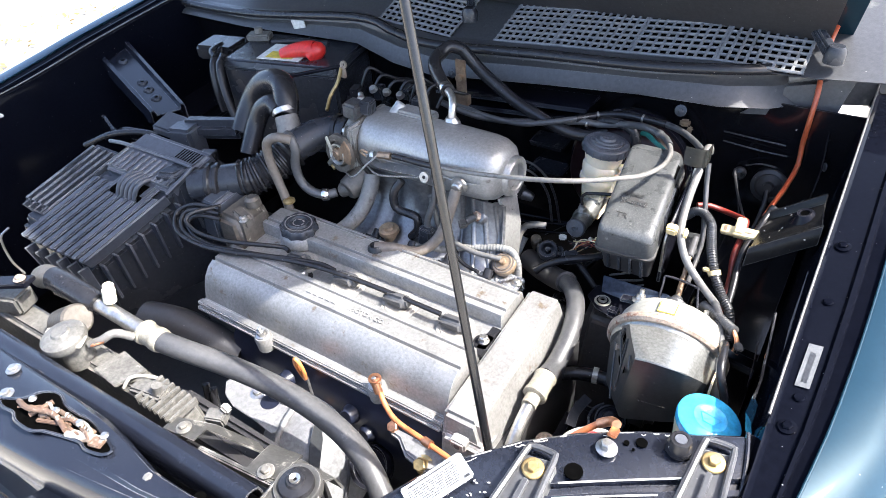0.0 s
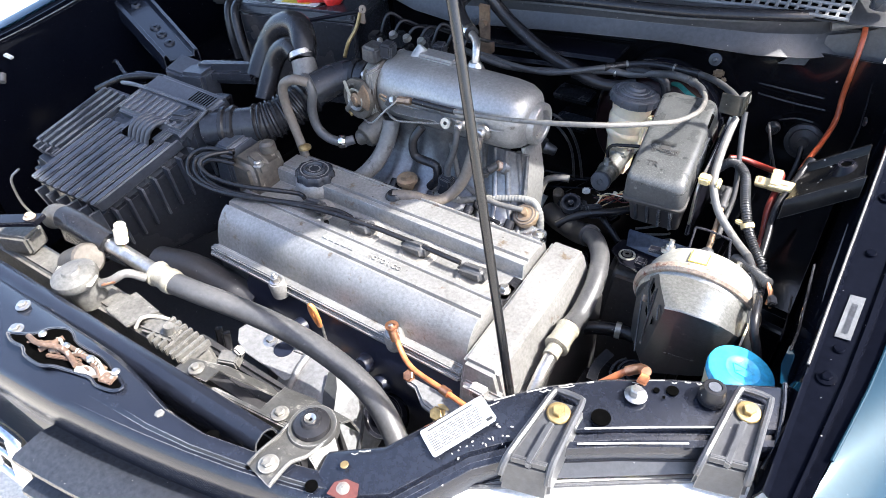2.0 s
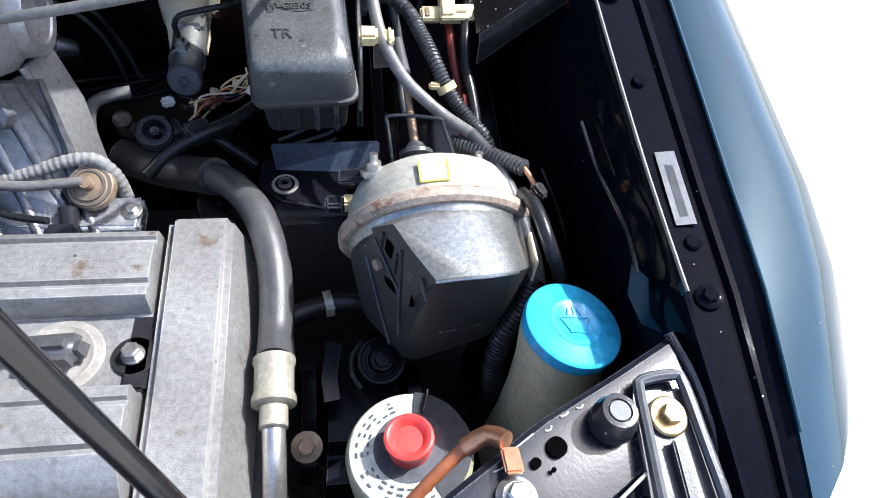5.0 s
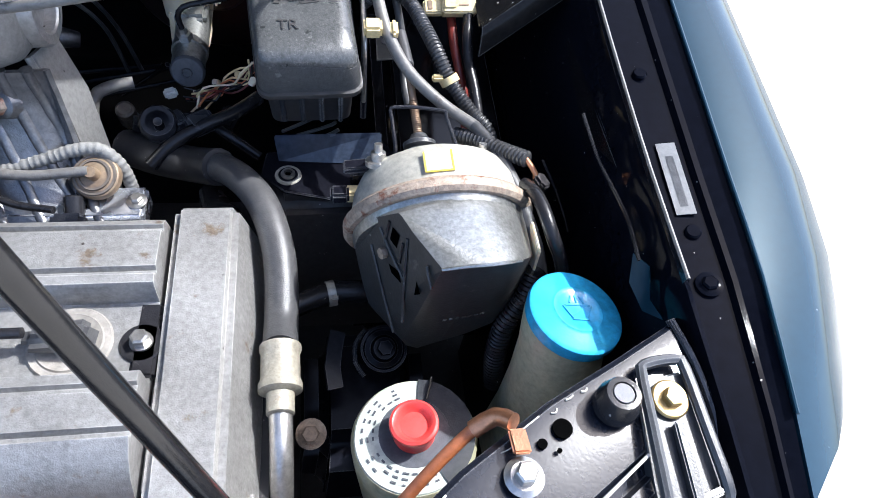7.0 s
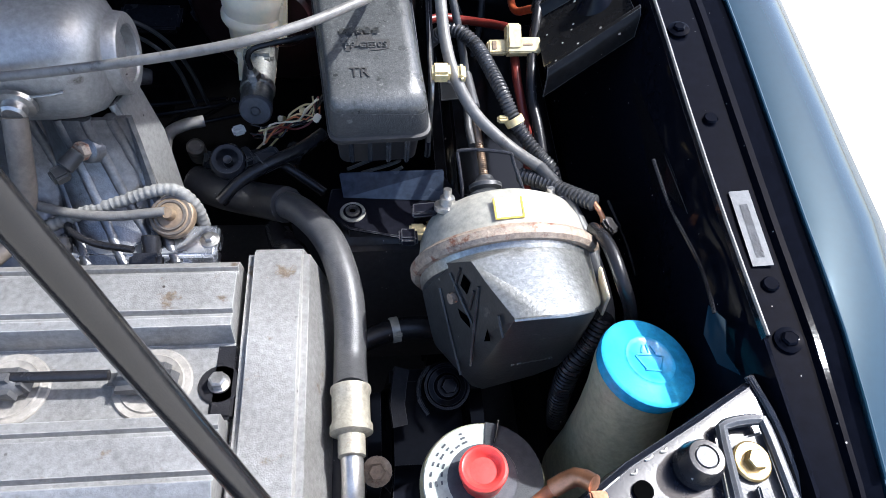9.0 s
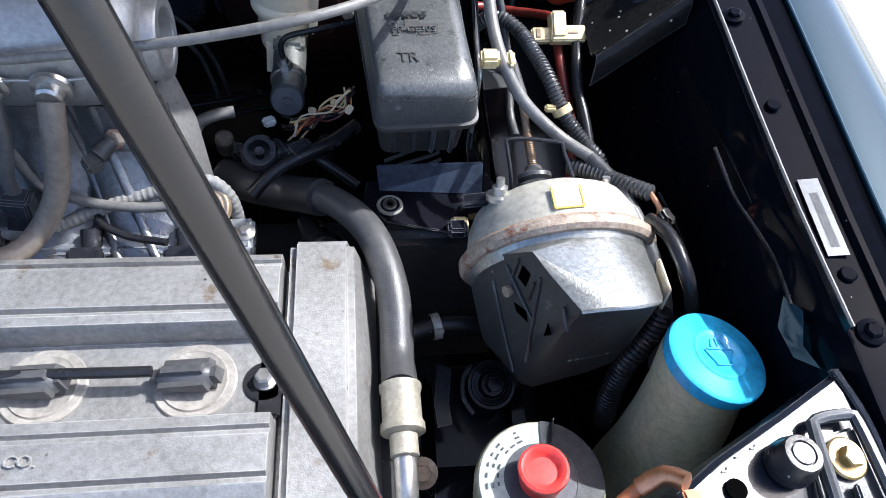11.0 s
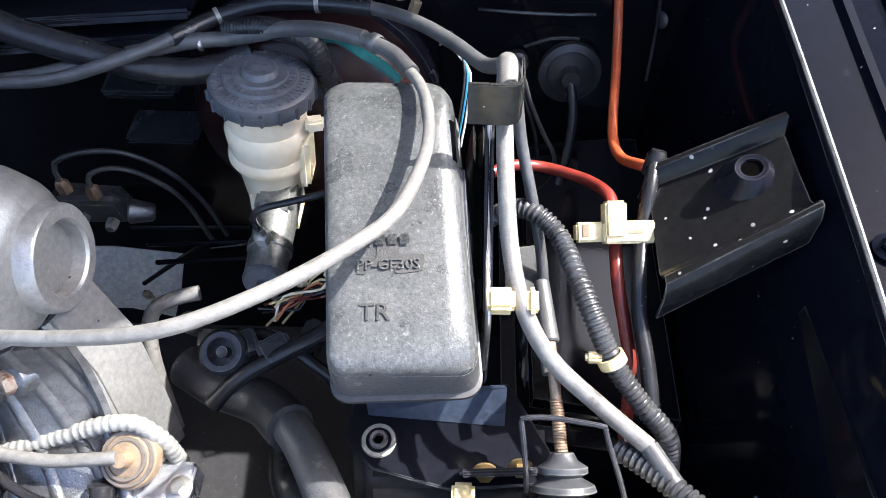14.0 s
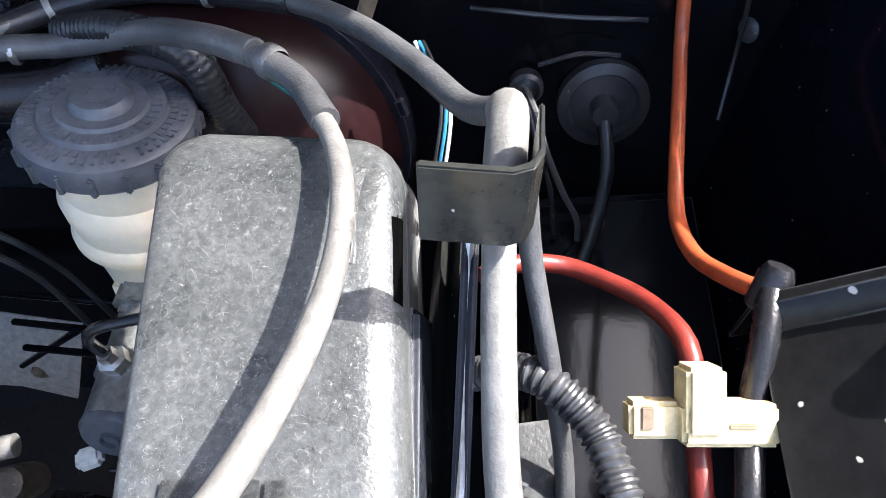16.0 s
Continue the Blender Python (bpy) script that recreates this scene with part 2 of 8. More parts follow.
REDHOSE = material("red_cable_sheath", (0.20, 0.026, 0.018), 0.34, 0.0, (0.13, 0.018, 0.014), (0.09, 0.03, 0.022), 40, 800, 0.9, 0.1, spot_at=0.62)
REDUPPER = material("orange_red_sheath", (0.44, 0.095, 0.032), 0.36, 0.0, (0.33, 0.06, 0.025), (0.20, 0.05, 0.03), 30, 800, 0.9, 0.1, spot_at=0.64)
ORANGE = material("orange_wire", (0.56, 0.185, 0.065), 0.45, 0.0, (0.44, 0.13, 0.05), (0.3, 0.12, 0.06), 60, 900, 0.8, 0.1, spot_at=0.66)
YELLOW = material("pale_yellow_plastic", (0.74, 0.60, 0.32), 0.4, 0.0, (0.64, 0.50, 0.25), (0.45, 0.35, 0.2), 40, 900, 0.8, 0.1, spot_at=0.68)
DIPYELLOW = material("orange_handle_plastic", (0.72, 0.27, 0.085), 0.4, 0.0, (0.62, 0.22, 0.06), None, 40, 900, 0.8, 0.1)
TANRUBBER = material("tan_valve_metal", (0.30, 0.225, 0.145), 0.45, 0.25, (0.19, 0.13, 0.085), (0.2, 0.14, 0.1), 60, 900, 0.8, 0.1, spot_at=0.68)
PAPER = material("white_label_paper", (0.66, 0.66, 0.62), 0.5, 0.0, (0.56, 0.56, 0.53), (0.3, 0.28, 0.24), 40, 900, 0.8, 0.03, spot_at=0.73)
PALERING = material("pale_green_grey_plastic", (0.50, 0.53, 0.48), 0.45, 0.0, (0.42, 0.45, 0.40), (0.3, 0.3, 0.26), 40, 900, 0.8, 0.05, spot_at=0.68)
PALESTICKER = material("grey_silver_sticker", (0.13, 0.135, 0.14), 0.4, 0.0, (0.10, 0.105, 0.11), None, 60, 900, 0.8, 0.03)
# Print ink, and the painted shade inside small holes and creases.
INKSHADE = material("ink_and_recess_black", (0.06, 0.06, 0.065), 0.6, 0.0, None, None, 60, 900, 0.8, 0.0)
YELLOWINK = material("yellow_label_print", (0.66, 0.50, 0.06), 0.5, 0.0, None, None, 60, 900, 0.8, 0.0)
GREENWIRE = material("blue_green_wire", (0.02, 0.22, 0.26), 0.4, 0.0, (0.02, 0.10, 0.25), None, 80, 900, 0.8, 0.05)
BROWNMETAL = material("stained_brass_cam", (0.34, 0.25, 0.17), 0.45, 0.7, (0.20, 0.13, 0.09), (0.5, 0.42, 0.32), 60, 700, 1.0, 0.4, spot_at=0.62, spot_scale=60)
GREASY = material("greasy_casting", (0.14, 0.125, 0.105), 0.45, 0.35, (0.06, 0.052, 0.045), (0.42, 0.39, 0.34), 35, 600, 1.0, 0.5, spot_at=0.62, spot_scale=40)
TANK = material("radiator_tank", (0.17, 0.165, 0.15), 0.5, 0.2, (0.085, 0.08, 0.072), (0.36, 0.34, 0.30), 30, 500, 1.0, 0.4, spot_at=0.62, spot_scale=45, grain=0.3, grain_scale=200)
LENS = material("headlight_lens", (0.72, 0.72, 0.70), 0.12, 0.2, (0.62, 0.62, 0.60), None, 12, 300, 0.6, 0.02, coat=0.8)
SAND = material("pale_dry_dirt", (0.60, 0.56, 0.48), 0.9, 0.0, (0.48, 0.44, 0.37), (0.72, 0.68, 0.60), 5, 120, 0.9, 0.8, spot_at=0.6, spot_scale=14)
# Flat black for holes and recesses: their inner shade put into the colour.
HOLESHADE = material("hole_shade_black", (0.002, 0.002, 0.002), 1.0, 0.0, None, None, 60, 900, 0.8, 0.0, spec=0.0)
SEAL = material("dusty_plug_seal", (0.30, 0.28, 0.25), 0.6, 0.0, (0.20, 0.185, 0.165), (0.40, 0.38, 0.34), 60, 900, 0.9, 0.2, spot_at=0.62)
# Dirty dark steel; on the canister housing its tone stands in for shade.
DARKSTEEL = material("dirty_shaded_steel", (0.034, 0.036, 0.037), 0.42, 0.0, (0.022, 0.023, 0.024), (0.085, 0.082, 0.076), 28, 500, 1.0, 0.2, spec=0.4, spot_at=0.62, spot_scale=60, flecks=(0.25, 0.24, 0.22), fleck_scale=300, fleck_rate=0.08, worn=(0.14, 0.14, 0.135))
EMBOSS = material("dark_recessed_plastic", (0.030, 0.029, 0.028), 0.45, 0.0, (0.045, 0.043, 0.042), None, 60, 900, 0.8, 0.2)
DUSTY = material("dusty_cowl_plastic", (0.17, 0.172, 0.176), 0.5, 0.0, (0.14, 0.142, 0.146), (0.17, 0.165, 0.155), 14, 700, 0.9, 0.2, spot_at=0.64, spot_scale=40, flecks=(0.4, 0.38, 0.35), fleck_scale=420, fleck_rate=0.08)
MAROON = material("dark_maroon_paint", (0.016, 0.0055, 0.006), 0.3, 0.0, (0.010, 0.004, 0.0045), (0.03, 0.018, 0.018), 20, 600, 0.8, 0.05, spec=0.25)
CLAMP = material("olive_black_paint", (0.026, 0.027, 0.025), 0.20, 0.0, (0.019, 0.020, 0.018), (0.06, 0.06, 0.055), 30, 600, 0.8, 0.05, flecks=(0.5, 0.48, 0.45), fleck_scale=460, fleck_rate=0.12)
RAILMETAL = material("brushed_rail_metal", (0.54, 0.56, 0.60), 0.26, 0.75, (0.42, 0.44, 0.48), (0.3, 0.3, 0.3), 30, 900, 0.9, 0.1, spot_at=0.68, grain=0.1)
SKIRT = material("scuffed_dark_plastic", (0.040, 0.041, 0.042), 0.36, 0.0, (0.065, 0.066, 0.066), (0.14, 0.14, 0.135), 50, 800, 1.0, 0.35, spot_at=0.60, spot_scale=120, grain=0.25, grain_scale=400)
SHIELD = material("pale_shield_metal", (0.27, 0.27, 0.275), 0.45, 0.3, (0.20, 0.20, 0.205), (0.2, 0.17, 0.14), 20, 600, 1.0, 0.2, spot_at=0.66, spot_scale=40)
TAPE = material("pale_cloth_tape", (0.23, 0.226, 0.21), 0.6, 0.0, (0.16, 0.157, 0.145), (0.12, 0.115, 0.11), 40, 700, 0.9, 0.3, spot_at=0.64, spot_scale=70)
RAILPAINT = material("dull_black_rail_paint", (0.0024, 0.0029, 0.0056), 0.055, 0.0, (0.0034, 0.0041, 0.0072), (0.012, 0.012, 0.013), 9, 500, 0.8, 0.03, spec=0.03, spot_at=0.70, spot_scale=60, rough2=0.10, flecks=(0.36, 0.35, 0.33), fleck_scale=480, fleck_rate=0.08)
# Blue-grey base carries the sky's reflection in a glossy plate.
SLATE = material("sky_reflection_plate", (0.050, 0.064, 0.092), 0.26, 0.0, (0.034, 0.045, 0.068), (0.10, 0.105, 0.11), 22, 600, 0.9, 0.06, spec=0.5, spot_at=0.68, spot_scale=60)
EARGREY = material("dusty_grey_plastic", (0.036, 0.038, 0.042), 0.36, 0.0, (0.052, 0.053, 0.056), (0.13, 0.128, 0.122), 16, 800, 0.9, 0.15, spot_at=0.64, spot_scale=50, flecks=(0.35, 0.33, 0.31), fleck_scale=480, fleck_rate=0.08, worn=(0.20, 0.20, 0.195))
LOOM = material("grey_conduit_plastic", (0.050, 0.051, 0.053), 0.30, 0.0, (0.034, 0.034, 0.036), (0.11, 0.108, 0.10), 25, 800, 0.8, 0.15, spec=0.5, spot_at=0.64, spot_scale=40)
LEAF = material("dry_leaf", (0.16, 0.13, 0.05), 0.7, 0.0, (0.24, 0.17, 0.08), None, 30, 300, 0.9, 0.2, random_shade=0.4)
FERRULE = material("yellowed_ferrule_metal", (0.40, 0.37, 0.30), 0.38, 0.3, (0.27, 0.245, 0.19), (0.24, 0.19, 0.13), 45, 700, 1.0, 0.2, spot_at=0.60, spot_scale=90, grain=0.2, grain_scale=300)
# Blue-grey tone holds the sky light on the air box plastic.
AIRBOX = material("skylit_blue_grey_plastic", (0.050, 0.056, 0.070), 0.40, 0.0, (0.038, 0.043, 0.054), (0.10, 0.10, 0.10), 14, 700, 0.9, 0.25, spec=0.5, spot_at=0.66, spot_scale=30, flecks=(0.3, 0.29, 0.27), fleck_scale=300, fleck_rate=0.08, worn=(0.27, 0.275, 0.285))
COWLGREY = material("weathered_cowl_plastic", (0.056, 0.057, 0.060), 0.40, 0.0, (0.038, 0.039, 0.042), (0.11, 0.108, 0.10), 9, 600, 0.9, 0.2, spec=0.5, spot_at=0.62, spot_scale=25, flecks=(0.35, 0.33, 0.30), fleck_scale=300, fleck_rate=0.08, worn=(0.16, 0.16, 0.158))
GLOSSBLACK = material("glossy_black_bay_paint", (0.0042, 0.0042, 0.0056), 0.08, 0.0, (0.0062, 0.0060, 0.0072), (0.02, 0.018, 0.018), 9, 300, 0.8, 0.04, spec=0.30, spot_at=0.66, spot_scale=50, rough2=0.15, flecks=(0.40, 0.37, 0.34), fleck_scale=150, fleck_rate=0.03, worn=(0.10, 0.10, 0.105))
BRACKETSTEEL = material("weathered_dark_bracket", (0.085, 0.083, 0.078), 0.42, 0.3, (0.048, 0.047, 0.044), (0.20, 0.19, 0.17), 30, 600, 1.0, 0.3, spot_at=0.58, spot_scale=55, flecks=(0.4, 0.38, 0.34), fleck_scale=300, fleck_rate=0.12, worn=(0.42, 0.40, 0.37))
# Navy tint puts the sky's reflection into a dark casting colour.
NAVY = material("sky_tinted_casting_paint", (0.012, 0.015, 0.030), 0.34, 0.0, (0.008, 0.010, 0.020), (0.035, 0.037, 0.045), 16, 500, 0.9, 0.15, spec=0.5, spot_at=0.64, spot_scale=40)
PRIMER = material("maroon_primer", (0.105, 0.030, 0.026), 0.5, 0.0, (0.075, 0.026, 0.024), (0.20, 0.15, 0.13), 60, 900, 0.9, 0.2, spot_at=0.62, spot_scale=120)
LABELPAPER = material("faded_label_film", (0.36, 0.385, 0.395), 0.35, 0.0, (0.30, 0.325, 0.335), (0.20, 0.20, 0.19), 40, 900, 0.8, 0.03, spot_at=0.70)
BOLTDULL = material("dull_bolt_steel", (0.24, 0.23, 0.205), 0.45, 0.5, (0.17, 0.16, 0.14), (0.10, 0.08, 0.06), 90, 900, 0.9, 0.3, spot_at=0.62, spot_scale=150, worn=(0.45, 0.44, 0.41))
TEAL = material("teal_tape", (0.012, 0.15, 0.13), 0.45, 0.0, (0.01, 0.10, 0.09), (0.05, 0.22, 0.19), 60, 900, 0.8, 0.1)
BRACEPAINT = material("chipped_black_brace_paint", (0.0075, 0.0075, 0.0082), 0.20, 0.0, (0.011, 0.0107, 0.0105), (0.04, 0.038, 0.035), 30, 400, 0.9, 0.06, spec=0.15, spot_at=0.66, spot_scale=80, rough2=0.3, flecks=(0.55, 0.52, 0.47), fleck_scale=210, fleck_rate=0.20, worn=(0.11, 0.11, 0.11))
RODBLACK = material("rubbed_black_rod_paint", (0.0080, 0.0082, 0.0095), 0.16, 0.0, (0.0120, 0.0118, 0.0120), (0.10, 0.085, 0.075), 25, 600, 0.9, 0.06, spec=0.45, spot_at=0.68, spot_scale=45, rough2=0.28, flecks=(0.42, 0.39, 0.35), fleck_scale=160, fleck_rate=0.06)
# Bare metal of paint chips, also the painted glint on the panel ridges.
CHIPGLINT = material("chip_and_glint_metal", (0.55, 0.53, 0.49), 0.5, 0.3, (0.42, 0.40, 0.36), None, 60, 900, 0.9, 0.2)


# ---- mesh helpers ----
ORIGIN = {}


def thing(name, label, category, at=(0, 0, 0), group="", kind=""):
    ob = new(name)
    ob.empty_display_size = 0.02
    ob.location = at
    ORIGIN[ob.name] = Vector(at)
    return tagged(ob, label, category, group, kind)


def part(name, bm, mat, parent=None, label="", sharp=38, kind=""):
    """Links a bmesh in world places as one mesh under a thing or a part."""
    base = ORIGIN[parent.name] if parent else Vector()
    bmesh.ops.recalc_face_normals(bm, faces=bm.faces)
    bm.transform(Matrix.Translation(-base))
    for f in bm.faces:
        f.smooth = True
    me = bpy.data.meshes.new(name)
    bm.to_mesh(me)
    bm.free()
    me.set_sharp_from_angle(angle=radians(sharp))
    me.materials.append(mat)
    ob = new(name, me)
    if parent:
        ob.parent = parent
    ORIGIN[ob.name] = base
    if label:
        ob["label"] = label
    if kind:
        ob["kind"] = kind
    return ob


def single(name, bm, mat, label, category, group="", kind=""):
    return tagged(part(name, bm, mat), label, category, group, kind)


def join(*bms):
    out = bms[0]
    for b in bms[1:]:
        me = bpy.data.meshes.new("tmp")
        b.to_mesh(me)
        b.free()
        out.from_mesh(me)
        bpy.data.meshes.remove(me)
    return out


def shifted(bm, m):
    bm.transform(m)
    return bm


def bevelled(bm, width, seg=2, angle=30):
    if width > 0:
        edges = [e for e in bm.edges if len(e.link_faces) == 2 and e.calc_face_angle(0) > radians(angle)]
        bmesh.ops.bevel(bm, geom=edges, offset=width, segments=seg, affect="EDGES", clamp_overlap=True)
    return bm


def hexa(pts, bevel=0.003, seg=2):
    """A solid with eight corners: the four of the bottom, then the four of the top, both ways round alike."""
    bm = bmesh.new()
    v = [bm.verts.new(p) for p in pts]
    for f in ((0, 1, 2, 3), (4, 5, 6, 7), (0, 1, 5, 4), (1, 2, 6, 5), (2, 3, 7, 6), (3, 0, 4, 7)):
        bm.faces.new([v[i] for i in f])
    bmesh.ops.recalc_face_normals(bm, faces=bm.faces)
    return bevelled(bm, bevel, seg)


def box(x0, x1, y0, y1, z0, z1, bevel=0.003, seg=2):
    return hexa([(x0, y0, z0), (x1, y0, z0), (x1, y1, z0), (x0, y1, z0), (x0, y0, z1), (x1, y0, z1), (x1, y1, z1), (x0, y1, z1)], bevel, seg)


def block(size, m, bevel=0.002, seg=2):
    sx, sy, sz = (s / 2 for s in size)
    bm = box(-sx, sx, -sy, sy, -sz, sz, bevel, seg)
    bm.transform(m)
    return bm


def frame_on(p, axis, up=(0, 0, 1)):
    """A pose at p whose z axis runs along the given way."""
    z = Vector(axis).normalized()
    u = Vector(up)
    if abs(z.dot(u.normalized())) > 0.98:
        u = Vector((0, 1, 0))
    x = u.cross(z).normalized()
    m = Matrix((x, z.cross(x), z)).transposed().to_4x4()
    m.translation = Vector(p)
    return m


def lathe(profile, m=None, n=32):
    """Turns (radius, height) pairs round the z axis of the pose m."""
    bm = bmesh.new()
    rings = []
    for r, z in profile:
        if r < 1e-6:
            rings.append([bm.verts.new((0, 0, z))])
        else:
            rings.append([bm.verts.new((r * math.cos(2 * math.pi * k / n), r * math.sin(2 * math.pi * k / n), z)) for k in range(n)])
    for a, b in zip(rings, rings[1:]):
        for k in range(n):
            q = [a[k % len(a)], a[(k + 1) % n % len(a)], b[(k + 1) % n % len(b)], b[k % len(b)]]
            q = list(dict.fromkeys(q))
            if len(q) > 2:
                bm.faces.new(q)
    if m is not None:
        bm.transform(m)
    return bm


def rod(p0, p1, r, r1=None, n=20, chamfer=0.0):
    p0, p1 = Vector(p0), Vector(p1)
    h = (p1 - p0).length
    r1 = r if r1 is None else r1
    c = chamfer
    prof = [(0, 0), (r - c, 0), (r, c), (r1, h - c), (r1 - c, h), (0, h)] if c else [(0, 0), (r, 0), (r1, h), (0, h)]
    return lathe(prof, frame_on(p0, p1 - p0), n)


def glide(points, step=0.004):
    """Points close together along a smooth line through the given ones."""
    p = [Vector(q) for q in points]
    p = [2 * p[0] - p[1], *p, 2 * p[-1] - p[-2]]
    out = []
    for a, b, c, d in zip(p, p[1:], p[2:], p[3:]):
        k = max(2, int((c - b).length / step))
        for i in range(k):
            t = i / k
            out.append(0.5 * ((2 * b) + (c - a) * t + (2 * a - 5 * b + 4 * c - d) * t * t + (3 * b - a - 3 * c + d) * t ** 3))
    return out + [p[-2]]


def hose(points, r, n=14, step=0.006, ribs=0.0, pitch=0.0045, flat=1.0, taper=None):
    """A round hose along a smooth line; ribs: the depth of its corrugation."""
    line = glide(points, min(step, pitch / 4) if ribs else step)
    bm = bmesh.new()
    rings, side, run = [], None, 0.0
    for i, p in enumerate(line):
        way = (line[min(i + 1, len(line) - 1)] - line[max(i - 1, 0)]).normalized()
        if side is None:
            side = way.orthogonal().normalized()
        side = (side - way * side.dot(way)).normalized()
        other = way.cross(side)
        if i:
            run += (p - line[i - 1]).length
        rad = r
        if taper:
            rad = r + (taper - r) * i / (len(line) - 1)
        if ribs:
            rad += ribs * (0.5 + 0.5 * math.tanh(3 * math.sin(2 * math.pi * run / pitch))) - ribs * 0.5
        rings.append([bm.verts.new(p + rad * (math.cos(2 * math.pi * k / n) * side + flat * math.sin(2 * math.pi * k / n) * other)) for k in range(n)])
    for a, b in zip(rings, rings[1:]):
        for k in range(n):
            bm.faces.new((a[k], a[(k + 1) % n], b[(k + 1) % n], b[k]))
    bm.faces.new(rings[0][::-1])
    bm.faces.new(rings[-1])
    return bm


def prism(poly, h, m, bevel=0.0, seg=2):
    """A flat shape of (x, y) corners raised by h along the pose's z axis."""
    bm = bmesh.new()
    a = [bm.verts.new((x, y, 0)) for x, y in poly]
    b = [bm.verts.new((x, y, h)) for x, y in poly]
    bm.faces.new(a[::-1])
    bm.faces.new(b)
    for i in range(len(poly)):
        bm.faces.new((a[i], a[(i + 1) % len(a)], b[(i + 1) % len(a)], b[i]))
    bmesh.ops.recalc_face_normals(bm, faces=bm.faces)
    bevelled(bm, bevel, seg)
    bm.transform(m)
    return bm


# poses that lay a prism's (x, y) on the plan, across the car (x, z) and along it (y, z)
ALONG = lambda x: Matrix(((0, 0, 1, x), (1, 0, 0, 0), (0, 1, 0, 0), (0, 0, 0, 1)))
PLAN = lambda z: Matrix.Translation((0, 0, z))


def sheet(rows, thick=0.002):
    """A panel through a grid of points, given a thickness below."""
    bm = bmesh.new()
    g = [[bm.verts.new(p) for p in row] for row in rows]
    for a, b in zip(g, g[1:]):
        for i in range(len(a) - 1):
            bm.faces.new((a[i], a[i + 1], b[i + 1], b[i]))
    bmesh.ops.recalc_face_normals(bm, faces=bm.faces)
    bmesh.ops.solidify(bm, geom=bm.faces[:], thickness=thick)
    return bm


def hexbolt(name, p, axis, parent, mat=STEEL, r=0.0055, washer=0.0085, h=0.006, label=""):
    m = frame_on(p, axis)
    bm = lathe([(0, 0), (washer, 0), (washer, 0.0012), (r, 0.0022), (0, 0.0022)], m, 20)
    head = lathe([(r, 0.0015), (r, h - 0.001), (r - 0.0012, h), (0, h)], m, 6)
    return part(name, join(bm, head), mat, parent, label, sharp=25)


def bars(name, rows, m, mat, parent, lift=0.0005):
    """Unreadable small print: flat bars (x, y, width, height) on the pose m."""
    bm = bmesh.new()
    for x, y, w, h in rows:
        v = [bm.verts.new((x + a * w, y + b * h, lift)) for a, b in ((0, 0), (1, 0), (1, 1), (0, 1))]
        bm.faces.new(v)
    bmesh.ops.solidify(bm, geom=bm.faces[:], thickness=0.0003)
    bm.transform(m)
    return part(name, bm, mat, parent)


def letters(name, text, size, m, mat, parent, depth=0.0008):
    cu = bpy.data.curves.new("tmp_text", "FONT")
    cu.body, cu.size, cu.extrude, cu.align_x, cu.align_y, cu.resolution_u = text, size, depth, "CENTER", "CENTER", 2
    tmp = new("tmp_text", cu)
    me = bpy.data.meshes.new_from_object(tmp.evaluated_get(bpy.context.evaluated_depsgraph_get()))
    bm = bmesh.new()
    bm.from_mesh(me)
    bpy.data.objects.remove(tmp)
    bpy.data.curves.remove(cu)
    bpy.data.meshes.remove(me)
    bm.transform(m)
    return part(name, bm, mat, parent)


# ---- ground ----
def ground():
    bm = bmesh.new()
    n, half = 60, 1.0
    xs = [math.copysign(abs(i / 30) ** 3 * 1500, i) for i in range(-30, 31)]
    g = [[bm.verts.new((x, y, 0.012 * noise.noise((x * 0.8, y * 0.8, 0)) if abs(x) < 20 and abs(y) < 20 else 0)) for x in xs] for y in xs]
    for a, b in zip(g, g[1:]):
        for i in range(len(a) - 1):
            bm.faces.new((a[i], a[i + 1], b[i + 1], b[i]))
    single("ground", bm, SAND, "pale dry sandy dirt in full sun", "ground", kind="structure")
    rnd = random.Random(5)
    bm = bmesh.new()
    for k in range(2600):
        x, y = rnd.uniform(-5.5, -1.5), rnd.uniform(-0.5, 4.5)
        a, s = rnd.uniform(0, 6.28), rnd.uniform(0.015, 0.04)
        m = Matrix.Translation((x, y, 0.02)) @ Euler((rnd.uniform(-.5, .5), rnd.uniform(-.5, .5), a)).to_matrix().to_4x4()
        v = [bm.verts.new(m @ Vector(p)) for p in ((-s, 0, 0), (-s * .3, s * .45, .004), (s * .5, s * .35, .002), (s, 0, .006), (s * .4, -s * .4, .003), (-s * .4, -s * .4, 0))]
        bm.faces.new(v)
    single("fallen_leaves", bm, LEAF, "dry brown leaves scattered on the dirt", "leaves", kind="stuff")


ground()

# ---- body panels of the car ----
# the bay is mirrored about this line across the car
MIDX = -0.69


def side(x, left):
    return 2 * MIDX - x if left else x


RAIL = ((0.325, 0.985), (0.37, 0.993), (0.45, 1.003), (0.53, 1.010), (0.62, 1.022), (0.71, 1.036), (0.82, 1.050), (0.95, 1.064), (1.12, 1.082))
INNER = (0.058, 0.064, 0.074, 0.080, 0.084, 0.086, 0.088, 0.095, 0.105)
OUTER = (0.132, 0.140, 0.144, 0.146, 0.147, 0.146, 0.148, 0.150, 0.156)


